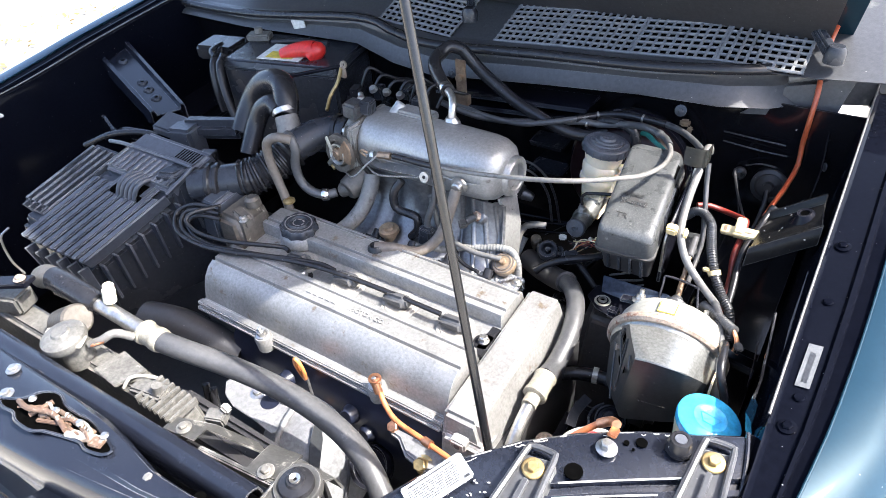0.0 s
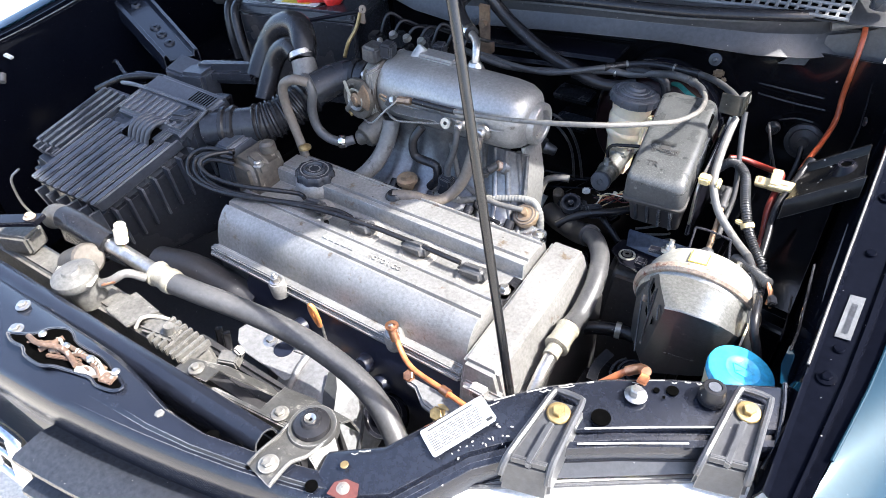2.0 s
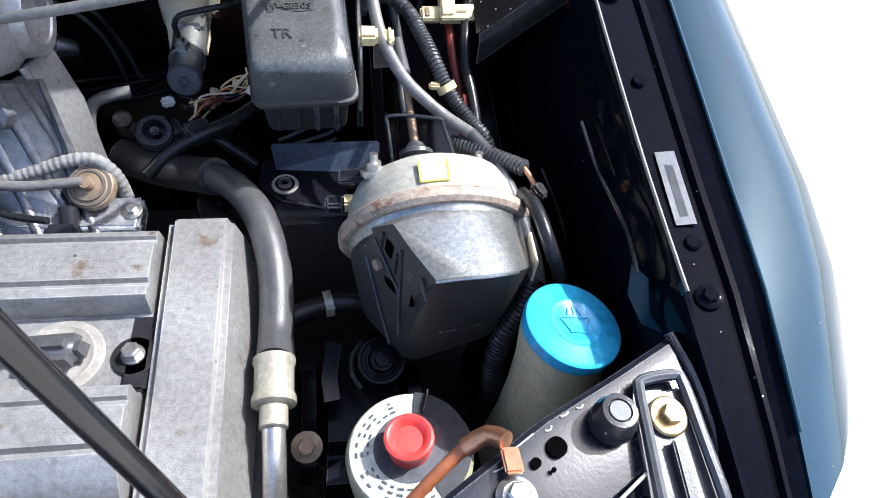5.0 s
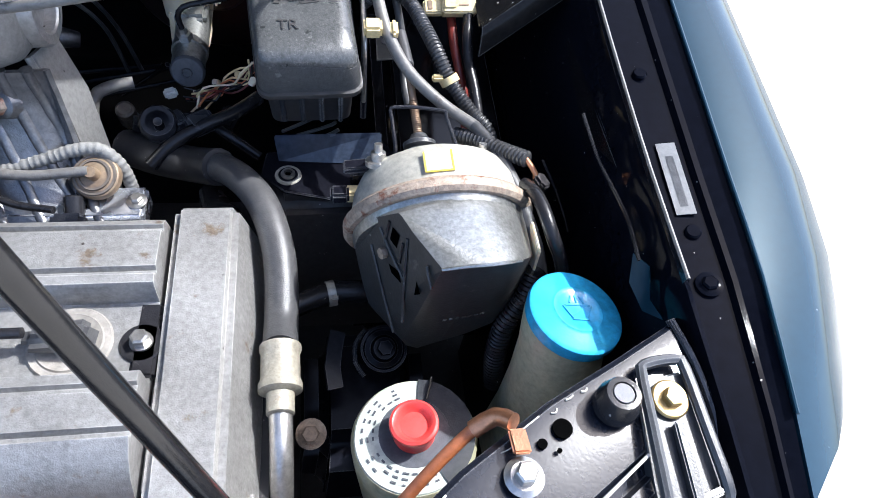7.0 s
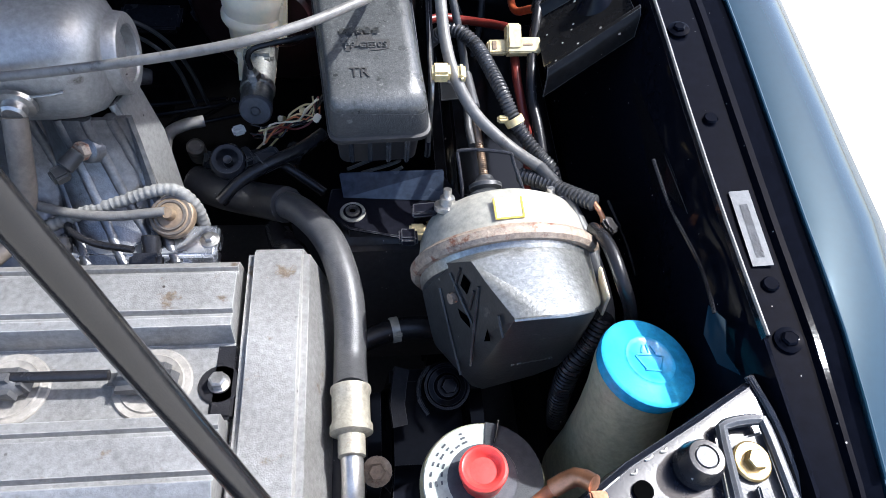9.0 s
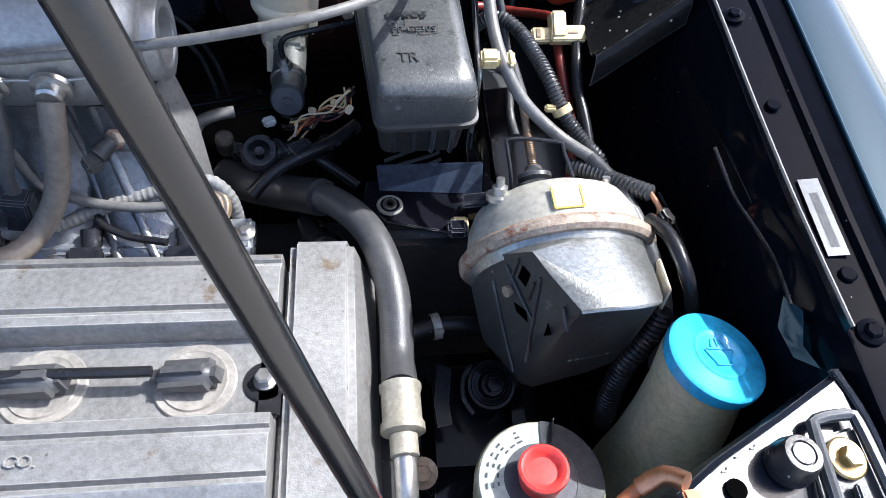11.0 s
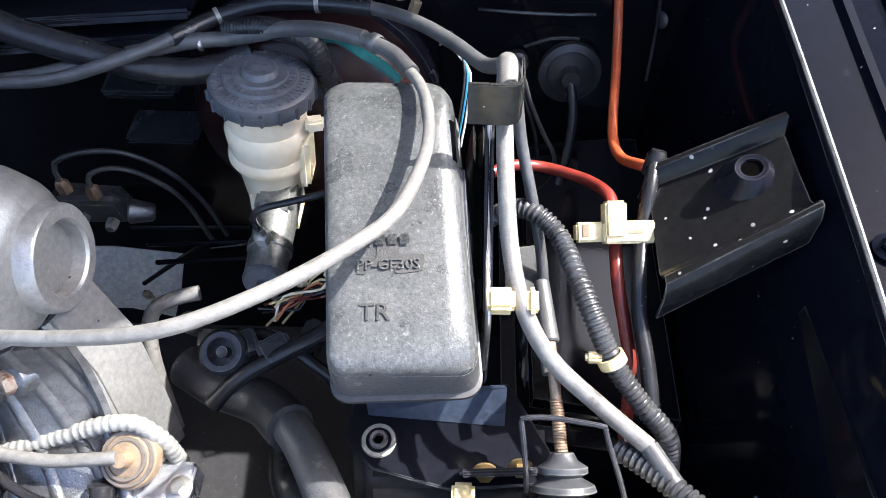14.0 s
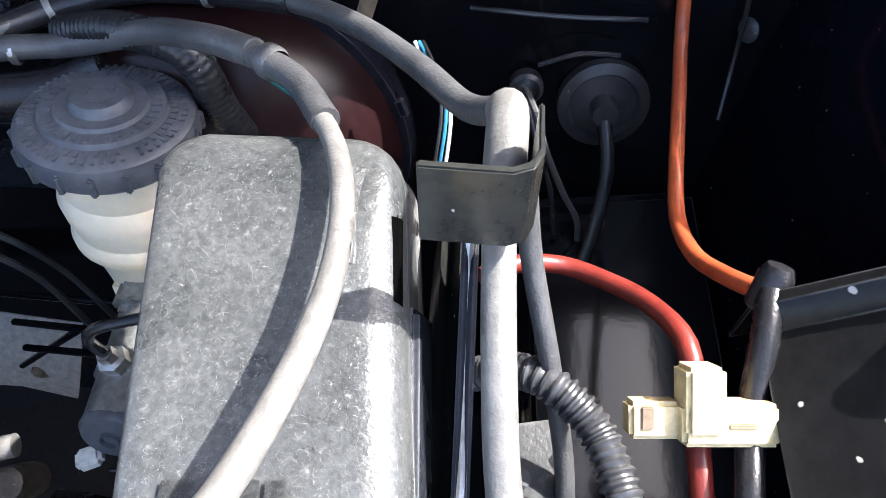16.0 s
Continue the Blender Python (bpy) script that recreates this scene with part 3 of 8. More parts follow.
def fender(left):
    rows = [[] for _ in range(8)]
    for (y, z), xi, xo in zip(RAIL, INNER, OUTER):
        mid = (xi + xo) / 2
        for row, (x, h) in zip(rows, ((xi, z - 0.012), (xi + 0.002, z + 0.002), (mid - 0.004, z + 0.006), (xo - 0.008, z - 0.001), (xo + 0.004, z - 0.014), (xo + 0.022, z - 0.06), (xo + 0.05, z - 0.20), (xo + 0.06, z - 0.55))):
            row.append((side(x, left), y + max(0.0, x - xi) * 0.9 * max(0.0, (0.53 - y) / 0.205), h - max(0.0, x - xi - .01) * 2.2 * max(0.0, .50 - y)))
    bm = sheet(rows, 0.0012)
    fd = single("fender_left" if left else "fender_right", bm, BLUEPAINT, "glossy dark blue painted front fender", "fender", kind="structure")
    trim = []
    for (y, z), xi, xo in zip(RAIL, INNER, OUTER):
        x = xo + .0175
        trim.append((side(x, left), y + (x - xi) * .9 * max(0.0, (.53 - y) / .205), z - .047 - (x - xi - .01) * 2.2 * max(0.0, .50 - y)))
    part("inner_edge", hose([(side(xi + .0015, left), y, z + .0032) for (y, z), xi in zip(RAIL[1:], INNER[1:])], .0014, n=8, step=.03), BLUEPAINT, fd, "rounded inner edge of the fender")
    part("arch_trim", hose(trim, .0040, n=8, step=.02), BRACKETSTEEL, fd, "dusty dark trim along the wheel arch")
    # rail on which the hood closes
    rows = [[] for _ in range(10)]
    for (y, z), xi in zip(RAIL, INNER):
        at = lambda f: .034 + (xi - .0335) * f
        for row, (x, h) in zip(rows, ((-0.004, z - 0.40), (0.014, z - 0.10), (0.024, z - 0.016), (0.0285, z - 0.002), (0.034, z - 0.0065), (at(.54), z - .0045), (at(.59), z - .0002), (at(.68), z - .0002), (at(.73), z - .0035), (xi + 0.0005, z + 0.0005))):
            row.append((side(x, left), y, h))
    rail = thing("fender_rail", "black painted inner fender with dusty top rail", "inner fender", (side(0.03, left), 0.6, 0.7), kind="structure")
    part("rail_panel", sheet(rows, 0.0015), RAILPAINT, rail)
    # folded lip along the rail
    rows = [[], [], [], []]
    for y, z in RAIL[2:]:
        yy = max(y, 0.437)
        for row, (x, h) in zip(rows, ((0.0265, z - 0.001), (0.0268, z + 0.0035), (0.0285, z + 0.004), (0.030, z + 0.0005))):
            row.append((side(x, left), yy, h))
    part("rail_lip", sheet(rows, 0.0008), PAINT, rail)
    part("seam", hose([(side(.0278, left), max(y, .437), z + .0042) for y, z in RAIL[2:]], .0013, n=6, step=.03), PALEHOSE, rail, "pale line along the rail lip")
    for y, z in ((0.451, 0.9985), (0.707, 1.0310)):
        hexbolt("rail_bolt", (side(0.045, left), y, z), (.15 if left else -.15, -.1, 1), rail, RAILPAINT, 0.0050, 0.0082, 0.0045)
    for y, z in ((0.488, 1.0025), (0.62, 1.0185)):
        part("rail_dimple", lathe([(0, 0.0012), (0.0042, 0.0012), (0.0052, 0)], frame_on((side(0.047, left), y, z), (.15 if left else -.15, -.1, 1)), 16), RAILPAINT, rail)
    return rail


rail_right, rail_left = fender(False), fender(True)
# silver sticker on the rail
sticker = pose(0.0475, 0.529, 1.0066, 6.6, -8.6, -2.5)
plate = thing("rail_sticker", "pale grey sticker with a darker printed strip", "sticker", (0.0475, 0.529, 1.0085))
part("backing", prism([(-.0065, -.0285), (.0065, -.0285), (.0065, .0285), (-.0065, .0285)], 0.0006, sticker), PALESTICKER, plate)
bars("print", [(-.0026, -.0225, .0052, .040)], sticker @ PLAN(0.0006), CAPGREY, plate, 0.0002)

# shock tower and brace panel beside the right-hand rail
def tower(left):
    s = lambda x: side(x, left)
    tw = thing("shock_tower", "black painted shock tower with ribbed brace", "shock tower", (s(-0.06), 0.78, 0.6), kind="structure")
    part("tower_top", hexa([(s(-.155), .66, .55), (s(.02), .66, .55), (s(.02), 1.0, .55), (s(-.155), 1.0, .55),
                            (s(-.125), .70, .83), (s(.02), .68, .83), (s(.02), .99, .86), (s(-.125), .97, .86)], 0.02, 3), GLOSSBLACK, tw)
    if left:
        return tw
    # brace: a ribbed channel from the tower up to the rail
    a0, a1 = Vector((s(-.046), .8005, .992)), Vector((s(.012), .790, 1.044))
    b0, b1 = Vector((s(-.050), .707, .986)), Vector((s(.020), .726, 1.032))
    rows = []
    for t, h in ((0, -.03), (.015, -.002), (.04, .0025), (.09, .0035), (.125, .001), (.16, -.006), (.20, -.0055), (.50, -.006), (.80, -.0055), (.835, -.004), (.87, .001), (.90, .0032), (.945, .0032), (.97, .0005), (1.0, -.003), (1.02, -.020)):
        p, q = a0.lerp(b0, t), a1.lerp(b1, t)
        rows.append([p + Vector((0, 0, h)), p.lerp(q, .33) + Vector((0, 0, h)), p.lerp(q, .66) + Vector((0, 0, h)), q + Vector((0, 0, h))])
    part("brace", sheet(rows, 0.0018), BRACEPAINT, tw)
    c = a0.lerp(a1, .72).lerp(b0.lerp(b1, .72), .38)
    # Black disc paints the shade inside the brace hole.
    part("brace_hole_dark", lathe([(0, .0035), (.0055, .0035), (.0055, .0030)], frame_on(c + Vector((0, 0, -.004)), (-.35, -.15, 1)), 20), HOLESHADE, tw)
    part("brace_hole", lathe([(.0052, .002), (.0058, .005), (.0085, .0055), (.012, .001), (.018, -.007), (.020, -.009)], frame_on(c + Vector((0, 0, -.004)), (-.35, -.15, 1)), 20), PAINT, tw)
    return tw


tower(False), tower(True)
# firewall and floor of the bay
single("firewall", sheet([[(-1.50, .985, .45), (-.9, 1.0, .45), (-.3, 1.0, .45), (.12, .985, .45)], [(-1.50, .985, .8), (-.9, 1.0, .8), (-.3, 1.0, .8), (.12, .985, .8)],
                          [(-1.50, .985, 1.06), (-.9, 1.0, 1.03), (-.3, 1.0, 1.05), (.12, .985, 1.06)]], 0.003), GLOSSBLACK, "glossy black firewall in deep shade", "firewall", kind="structure")
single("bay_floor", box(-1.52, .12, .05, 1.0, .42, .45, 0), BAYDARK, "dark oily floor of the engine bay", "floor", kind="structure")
wall = thing("wheel_arch_panel", "black inner wheel arch panel", "inner fender", (0, 0.4, 0.6), kind="structure")
part("panel", sheet([[(.03, .385, .45), (.03, .395, .955)], [(.03, .44, .45), (.03, .44, .975)], [(.0, .6, .45), (.02, .6, .99)], [(.0, .7, .45), (.02, .7, .99)]], .002), GLOSSBLACK, wall)
wall = thing("wheel_arch_panel", "black inner wheel arch panel", "inner fender", (-1.24, 0.4, 0.6), kind="structure")
part("panel", sheet([[(-1.42, .20, .45), (-1.42, .20, .97)], [(-1.42, .44, .45), (-1.42, .44, .99)], [(-1.39, .6, .45), (-1.41, .6, .99)], [(-1.39, .75, .45), (-1.41, .75, .99)]], .002), GLOSSBLACK, wall)
part("panel", sheet([[(-1.42, .08, .45), (-.2, .08, .45), (.05, .30, .45)], [(-1.42, .08, .86), (-.2, .12, .86), (.05, .31, .93)]], .002), GLOSSBLACK, wall)

# grommets on the firewall
def grommet(p, r, axis=(0, -1, 0.2)):
    ob = single("grommet", lathe([(0, .02), (r * .28, .02), (r * .3, .008), (r * .7, .006), (r * .78, .010), (r, .008), (r, 0), (0, 0)], frame_on(p, axis), 28), BAYDARK, "round black rubber grommet on the firewall", "grommet")
    return ob


grommet((-.069, .985, .921), .027)
grommet((-.1155, .985, .931), .010)
single("thin_cable", hose([(-.1155, .970, .931), (-.108, .95, .915), (-.098, .94, .89), (-.092, .93, .86)], .0018), RUBBER, "thin black cable from the firewall", "cable")
single("thin_cable", hose([(-.069, .97, .921), (-.066, .945, .90), (-.072, .92, .86), (-.085, .90, .82)], .0045), RUBBER, "black cable hanging from the grommet", "cable")

# pressed seams of the firewall and the inner fender
for p in ([(-.150, .981, .982), (-.10, .980, .979), (-.056, .981, .978)], [(-.152, .981, .998), (-.11, .980, .997), (-.062, .981, .995)], [(-.110, .980, .948), (-.088, .979, .957), (-.066, .980, .956)],
          [(-.012, .981, 1.03), (-.008, .980, .99), (-.006, .975, .96), (-.008, .96, .93)]):
    single("pressed_seam", hose(p, .0014, n=8), GLOSSBLACK, "glossy black pressed seam in the bay wall", "seam", "pressed seams", kind="structure")
single("oval_plug", lathe([(0, .002), (.004, .0018), (.006, .001), (.0068, 0), (0, 0)], frame_on((-.003, .979, .975), (-.9, -.5, .1)), 20), BAYDARK, "small oval rubber plug in the bay corner", "plug")

for p, r in (([(.004, .597, 1.000), (.008, .560, .992), (.010, .523, .995), (.012, .502, .994), (.012, .476, .990)], .0022), ([(-.004, .62, .93), (.0, .58, .93), (.002, .55, .925)], .0018)):
    single("pressed_seam", hose(p, r * .6, n=8), GLOSSBLACK, "glossy black pressed seam in the inner fender", "seam", "pressed seams", kind="structure")
single("blue_flap", sheet([[(.010, .482, .990), (.016, .470, .992)], [(.009, .470, .975), (.017, .455, .978)], [(.014, .452, .970), (.021, .440, .978)]], .001), BLUEPAINT, "small blue sheet behind the washer tank", "flange", kind="structure")

# ---- cowl ----
def cowl():
    cw = thing("cowl", "black plastic cowl with mesh grille and rubber seal", "cowl", (MIDX, 1.0, 1.05), kind="structure")
    # front lower flange, then the face up to the seal, then the top to the windscreen
    prof = {-1.52: (.955, 1.03, .96, 1.045), -1.19: (.95, 1.029, .955, 1.05), -.86: (.95, 1.042, .952, 1.085), -.76: (.938, 1.022, .94, 1.075), -.67: (.93, 1.018, .932, 1.068),
            -.45: (.93, 1.042, .932, 1.085), -.28: (.93, 1.058, .932, 1.096), -.16: (.94, 1.058, .945, 1.106), -.10: (.975, 1.052, .985, 1.102), -.05: (1.02, 1.05, 1.03, 1.105), .10: (1.06, 1.06, 1.07, 1.12)}
    rows = []
    for x, (y0, z0, y1, z1) in sorted(prof.items()):
        rows.append([(x, y0 + .05, z0 - .012), (x, y0 + .004, z0 - .004), (x, y0 - .004, z0), (x, y0 + .004, z0 + .006), (x, y1 + .012, (z0 + z1) / 2), (x, y1 + .006, z1 - .008), (x, y1 + .01, z1 + .004),
                     (x, y1 + .03, z1 + .006), (x, y1 + .05, z1 + .004)])
    part("cowl_face", sheet(rows, .003), COWLGREY, cw)
    line = [(x, y1 + .006, z1 + .004) for x, (y0, z0, y1, z1) in sorted(prof.items())]
    part("seal", hose(line, .0085, step=.02, flat=.8), RUBBER, cw, "black rubber hood seal")
    # slope behind the seal, the shade of its openings painted as black sheets
    def slope(x, t):
        keys = sorted(prof)
        k = max(i for i in range(len(keys) - 1) if keys[i] <= x)
        u = (x - keys[k]) / (keys[k + 1] - keys[k])
        z1 = prof[keys[k]][3] * (1 - u) + prof[keys[k + 1]][3] * u
        return Vector((x, .975 + .16 * t, z1 + .006 + .05 * t))
    rows = [[slope(x, t) + Vector((0, 0, -.004)) for t in (0, .25, .5, .75, 1.4, 2.2)] for x in (-1.5, -1.2, -1.0, -.86, -.76, -.67, -.55, -.45, -.28, -.12, -.05, .08)]
    part("cowl_top", sheet(rows, .002), COWLGREY, cw)
    # Black sheets under the mesh paint the shade of its openings.
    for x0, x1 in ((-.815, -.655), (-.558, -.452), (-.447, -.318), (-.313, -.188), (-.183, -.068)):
        part("grille_shade", sheet([[slope(x, t) + Vector((0, 0, -.0015)) for t in (.0, .3, .66)] for x in (x0, (x0 + x1) / 2, x1)], .001), HOLESHADE, cw, "black sheet painting the shade behind the mesh")
    for x0, x1 in ((-.815, -.655), (-.558, -.452), (-.447, -.318), (-.313, -.188), (-.183, -.068)):
        mesh = bmesh.new()
        nx = max(3, round((x1 - x0) / .0135))
        for i in range(nx + 1):
            x = x0 + (x1 - x0) * i / nx
            a, b = slope(x, .0), slope(x, .66)
            mesh = join(mesh, prism([(-.0022, 0), (.0022, 0), (.0022, (b - a).length), (-.0022, (b - a).length)], .003, Matrix.Translation(a) @ Matrix.Rotation(math.atan2((b - a).z, (b - a).y), 4, "X"), .0005, 1))
        for j in range(9):
            a, b = slope(x0, .66 * j / 8), slope(x1, .66 * j / 8)
            mesh = join(mesh, rod(a + Vector((-.003, 0, .001)), b + Vector((.003, 0, .001)), .0025, n=6))
        part("grille", mesh, DUSTY, cw, "grey plastic mesh grille", sharp=20)
    # pale gap strip at the end beside the fender
    part("end_seal", hose([(-.085, 1.0, 1.090), (-.05, 1.012, 1.098), (-.01, 1.032, 1.112), (.04, 1.055, 1.128), (.085, 1.08, 1.14)], .0065), PALEHOSE, cw, "pale dusty rubber end of the seal")
    for x in (-.21, -.62):
        hexbolt("clip", (x, .927, 1.03 if x < -.5 else 1.045), (0, -1, .3), cw, PLASTIC, .004, .009, .005)
    return cw


cowl()
single("windscreen_base", sheet([[(-1.4, 1.28, 1.16), (-.6, 1.36, 1.18), (.1, 1.28, 1.16)], [(-1.3, 1.6, 1.42), (-.6, 1.68, 1.44), (.0, 1.6, 1.42)]], .005), BLUEPAINT, "dark windscreen glass above the cowl", "windscreen", kind="structure")


def wiper(x, y, z, dx):
    w = thing("wiper_arm", "black wiper arm lying over the cowl", "wiper", (x, y, z))
    part("arm", hexa([(x - .010, y, z), (x + .010, y, z), (x + dx + .007, y + .22, z + .07), (x + dx - .007, y + .22, z + .07),
                      (x - .008, y, z + .016), (x + .008, y, z + .016), (x + dx + .005, y + .22, z + .082), (x + dx - .005, y + .22, z + .082)], .003), PLASTIC, w)
    part("pivot_cap", lathe([(0, .014), (.010, .013), (.014, .006), (.014, -.01), (0, -.01)], pose(x, y, z + .012), 24), PLASTIC, w)


wiper(-.615, .985, 1.105, -.12)
wiper(-.035, .99, 1.125, -.14)

# yellow-brown clip hanging under the cowl
c = thing("wire_clip", "small tan plastic clip under the cowl edge", "clip", (-.207, .955, 1.01))
part("clip", block((.016, .010, .012), pose(-.207, .955, 1.012, 20, 0, 15), .003), TANRUBBER, c)
part("tail", block((.008, .006, .018), pose(-.199, .952, 1.0, 0, 20, 0), .002), TANRUBBER, c)

# ---- front: latch panel, grille, headlight panel ----
def front_y(x):
    return 0.05 + 0.17 * max(0.0, (x + 0.80)) ** 2 / 0.55 ** 2 * 0.55


rs = thing("latch_panel", "scuffed black painted latch panel with worn edges", "panel", (-.62, .1, .9), kind="structure")
rows = []
for i in range(24):
    x = -1.42 + i * (1.42 - .262) / 23
    y, z = front_y(x), .952 + .012 * math.exp(-((x + .55) / .16) ** 2)
    back = max(.140 - .014 * min(1.0, max(0.0, (x + .53) / .04)), y + .032)
    d = (back - y) / .081
    rows.append([(x, y + .003, z - .085), (x, y - .004, z - .022), (x, y + .001, z - .008), (x, y + .008, z - .003), (x, y + .020 * d + .004, z - .0035), (x, y + .026 * d + .004, z), (x, y + .055 * d, z), (x, y + .074 * d, z - .001), (x, y + .08 * d, z - .006), (x, back, z - .04)])
part("top_sheet", sheet(rows, .002), SUPPORT, rs)
# opening for the latch, its shade a flat black sheet, and its rusty works
OPENING = [(-.690, .090), (-.664, .104), (-.654, .120), (-.634, .130), (-.612, .124), (-.589, .124), (-.566, .126), (-.532, .120), (-.515, .114), (-.520, .106), (-.540, .101), (-.556, .103), (-.592, .094), (-.604, .090), (-.616, .084), (-.642, .083), (-.655, .088), (-.673, .086)]
part("latch_opening", prism(OPENING, .0008, PLAN(.9655), .0), HOLESHADE, rs)
part("opening_lip", hose([(x, y, .9672) for x, y in OPENING] + [(OPENING[0][0], OPENING[0][1], .9672)], .0019, n=6, step=.004), SUPPORT, rs, "torn worn lip of the latch opening")
lt = thing("hood_latch", "rusty hood latch with spring and lever", "latch", (-.58, .11, .96))
part("hook", hose([(-.665, .10, .967), (-.635, .098, .976), (-.605, .108, .975), (-.575, .103, .973)], .0030), LATCHRUST, lt)
part("lever", block((.058, .0045, .004), pose(-.578, .1165, .970, 0, 4, 4), .001), BROWNMETAL, lt)
part("lever", block((.040, .0045, .004), pose(-.600, .103, .969, 0, 4, 24), .001), LATCHRUST, lt)
part("plate", block((.045, .009, .003), pose(-.555, .110, .968, 10, 5, 20), .001), CREAMSTEEL, lt)
part("catch", block((.016, .012, .004), pose(-.535, .112, .970, 0, 0, 15), .001), LATCHRUST, lt)
part("pin", rod((-.635, .095, .967), (-.627, .119, .969), .0030), LATCHRUST, lt)
part("spring", hose([(-.595 + .0010 * k, .116 + .003 * math.cos(k * 1.3), .970 + .003 * math.sin(k * 1.3)) for k in range(44)], .0009, n=6, step=.002), STEEL, lt)
rnd = random.Random(31)
for k in range(14):
    p = Vector((-.648 + .0078 * k, .102 + .0006 * k + rnd.uniform(-.006, .010), .967 + rnd.uniform(0, .004)))
    d = Vector((rnd.uniform(.4, 1), rnd.uniform(-.25, .35), rnd.uniform(-.1, .1))) * .013
    part("linkage", hose([p - d, p + Vector((0, .002, .002)), p + d], rnd.uniform(.0012, .0022), n=8, flat=.6), (LATCHRUST, BROWNMETAL, LATCHRUST, CREAMSTEEL)[k % 4], lt)
for k in range(4):
    part("rivet", lathe([(0, .003), (.003, .0025), (.0045, 0), (0, 0)], pose(-.645 + k * .038, .108 + .004 * k, .9745), 14), STEEL, lt)
for x, y in ((-.70, .10), (-.73, .125)):
    hexbolt("latch_bolt", (x, y, .957), (0, 0, 1), rs, STEEL)
hexbolt("panel_bolt", (-.463, .116, .9565), (0, 0, 1), rs, BOLTDULL, .0048, .0082, label="pale plated bolt")
part("bolt_washer", prism([(-.012, -.007), (.010, -.008), (.013, .004), (.004, .008), (-.011, .006)], .0010, pose(-.461, .117, .9562, 0, 0, 8), .0003), BOLTDULL, rs, "scuffed bare metal round the bolt")
# Panel holes are black discs, their shade painted on the sheet.
for x, y, r in ((-.432, .124, .0028), (-.405, .129, .0070), (-.291, .143, .0058), (-.352, .126, .0028)):
    part("panel_hole", lathe([(0, .0006), (r, .0006), (r, -.001)], pose(x, y, .9535), 20), HOLESHADE, rs)
part("bare_patch", prism([(-.013, -.008), (.004, -.011), (.013, -.004), (.010, .008), (-.002, .010), (-.011, .004)], .0012, pose(-.261, .154, .9598, -6, 4, 20), .0004), PRIMER, rs, "maroon primer patch in the paint")
hexbolt("patch_screw", (-.262, .1535, .961), (0, -.1, 1), rs, BOLTDULL, .0028, .0058, .003)
part("paint_chip", lathe([(0, .0010), (.0032, .0010), (.0040, 0)], pose(-.2755, .171, .9625), 9), ZINC, rs)

# upper radiator bar behind the latch panel
rb = thing("radiator_bar", "dark painted tie bar along the radiator top", "tie bar", (-.66, .155, .93), kind="structure")
rows = []
for i in range(19):
    x = -1.02 + i * (1.02 - .372) / 18
    u = (x + 1.02) / .648
    y0, y1, z = .126 + .020 * u, .154 + .020 * u, .955 - .010 * u
    rows.append([(x, y0 - .001, z - .034), (x, y0, z - .010), (x, y0 + .004, z - .003), (x, y0 + .010, z), (x, (y0 + y1) / 2, z + .0015), (x, y1 - .008, z), (x, y1 - .002, z - .004), (x, y1, z - .012), (x, y1, z - .030)])
part("bar", sheet(rows, .002), SUPPORT, rb)


def mount_bracket():
    b = thing("radiator_mount", "dull steel radiator bracket with a rubber bush", "bracket", (-.335, .18, .95))
    L = [(-.352, .126, .9555), (-.351, .140, .9575), (-.349, .152, .9585), (-.352, .164, .952), (-.354, .176, .951), (-.352, .192, .951)]
    R = [(-.320, .121, .9555), (-.320, .135, .9575), (-.319, .148, .9585), (-.316, .160, .952), (-.313, .172, .951), (-.312, .190, .951)]
    part("strap", sheet([[a, Vector(a).lerp(Vector(b), .5), b] for a, b in zip(L, R)], .002), BRACKETSTEEL, b)
    for edge in (L, R):
        part("rolled_edge", hose([(x, y, z + .0012) for x, y, z in edge], .0020, n=8, step=.006), BRACKETSTEEL, b)
    part("seat", lathe([(0, .0030), (.0180, .0030), (.0200, .0045), (.0228, .0045), (.0245, .002), (.0248, -.006), (0, -.006)], pose(-.333, .189, .9500), 36), BRACKETSTEEL, b)
    part("rear_leg", sheet([[(-.356, .205, .950), (-.314, .208, .950)], [(-.356, .216, .944), (-.312, .218, .944)], [(-.354, .224, .915), (-.312, .226, .915)]], .002), BRACKETSTEEL, b)
    part("side_arm", sheet([[(-.316, .166, .951), (-.311, .194, .951)], [(-.304, .162, .944), (-.300, .186, .945)], [(-.292, .158, .930), (-.288, .178, .934)], [(-.282, .158, .916), (-.278, .172, .918)]], .002), BRACKETSTEEL, b)
    part("side_arm_rib", sheet([[(-.316, .164, .951), (-.316, .160, .935)], [(-.304, .160, .944), (-.304, .156, .926)], [(-.292, .157, .930), (-.292, .153, .914)]], .0015), BRACKETSTEEL, b)
    part("bush", lathe([(0, .010), (.004, .010), (.0045, .012), (.0085, .012), (.010, .009), (.017, .007), (.018, 0), (0, 0)], pose(-.333, .189, .9515), 28), RUBBER, b)
    part("washer", lathe([(.002, .0105), (.0055, .0125), (.0055, .0105), (.002, .0095)], pose(-.333, .189, .953), 20), STEEL, b)
    hexbolt("bolt", (-.335, .136, .9585), (0, 0, 1), b, BOLTDULL, .0055, .0095)


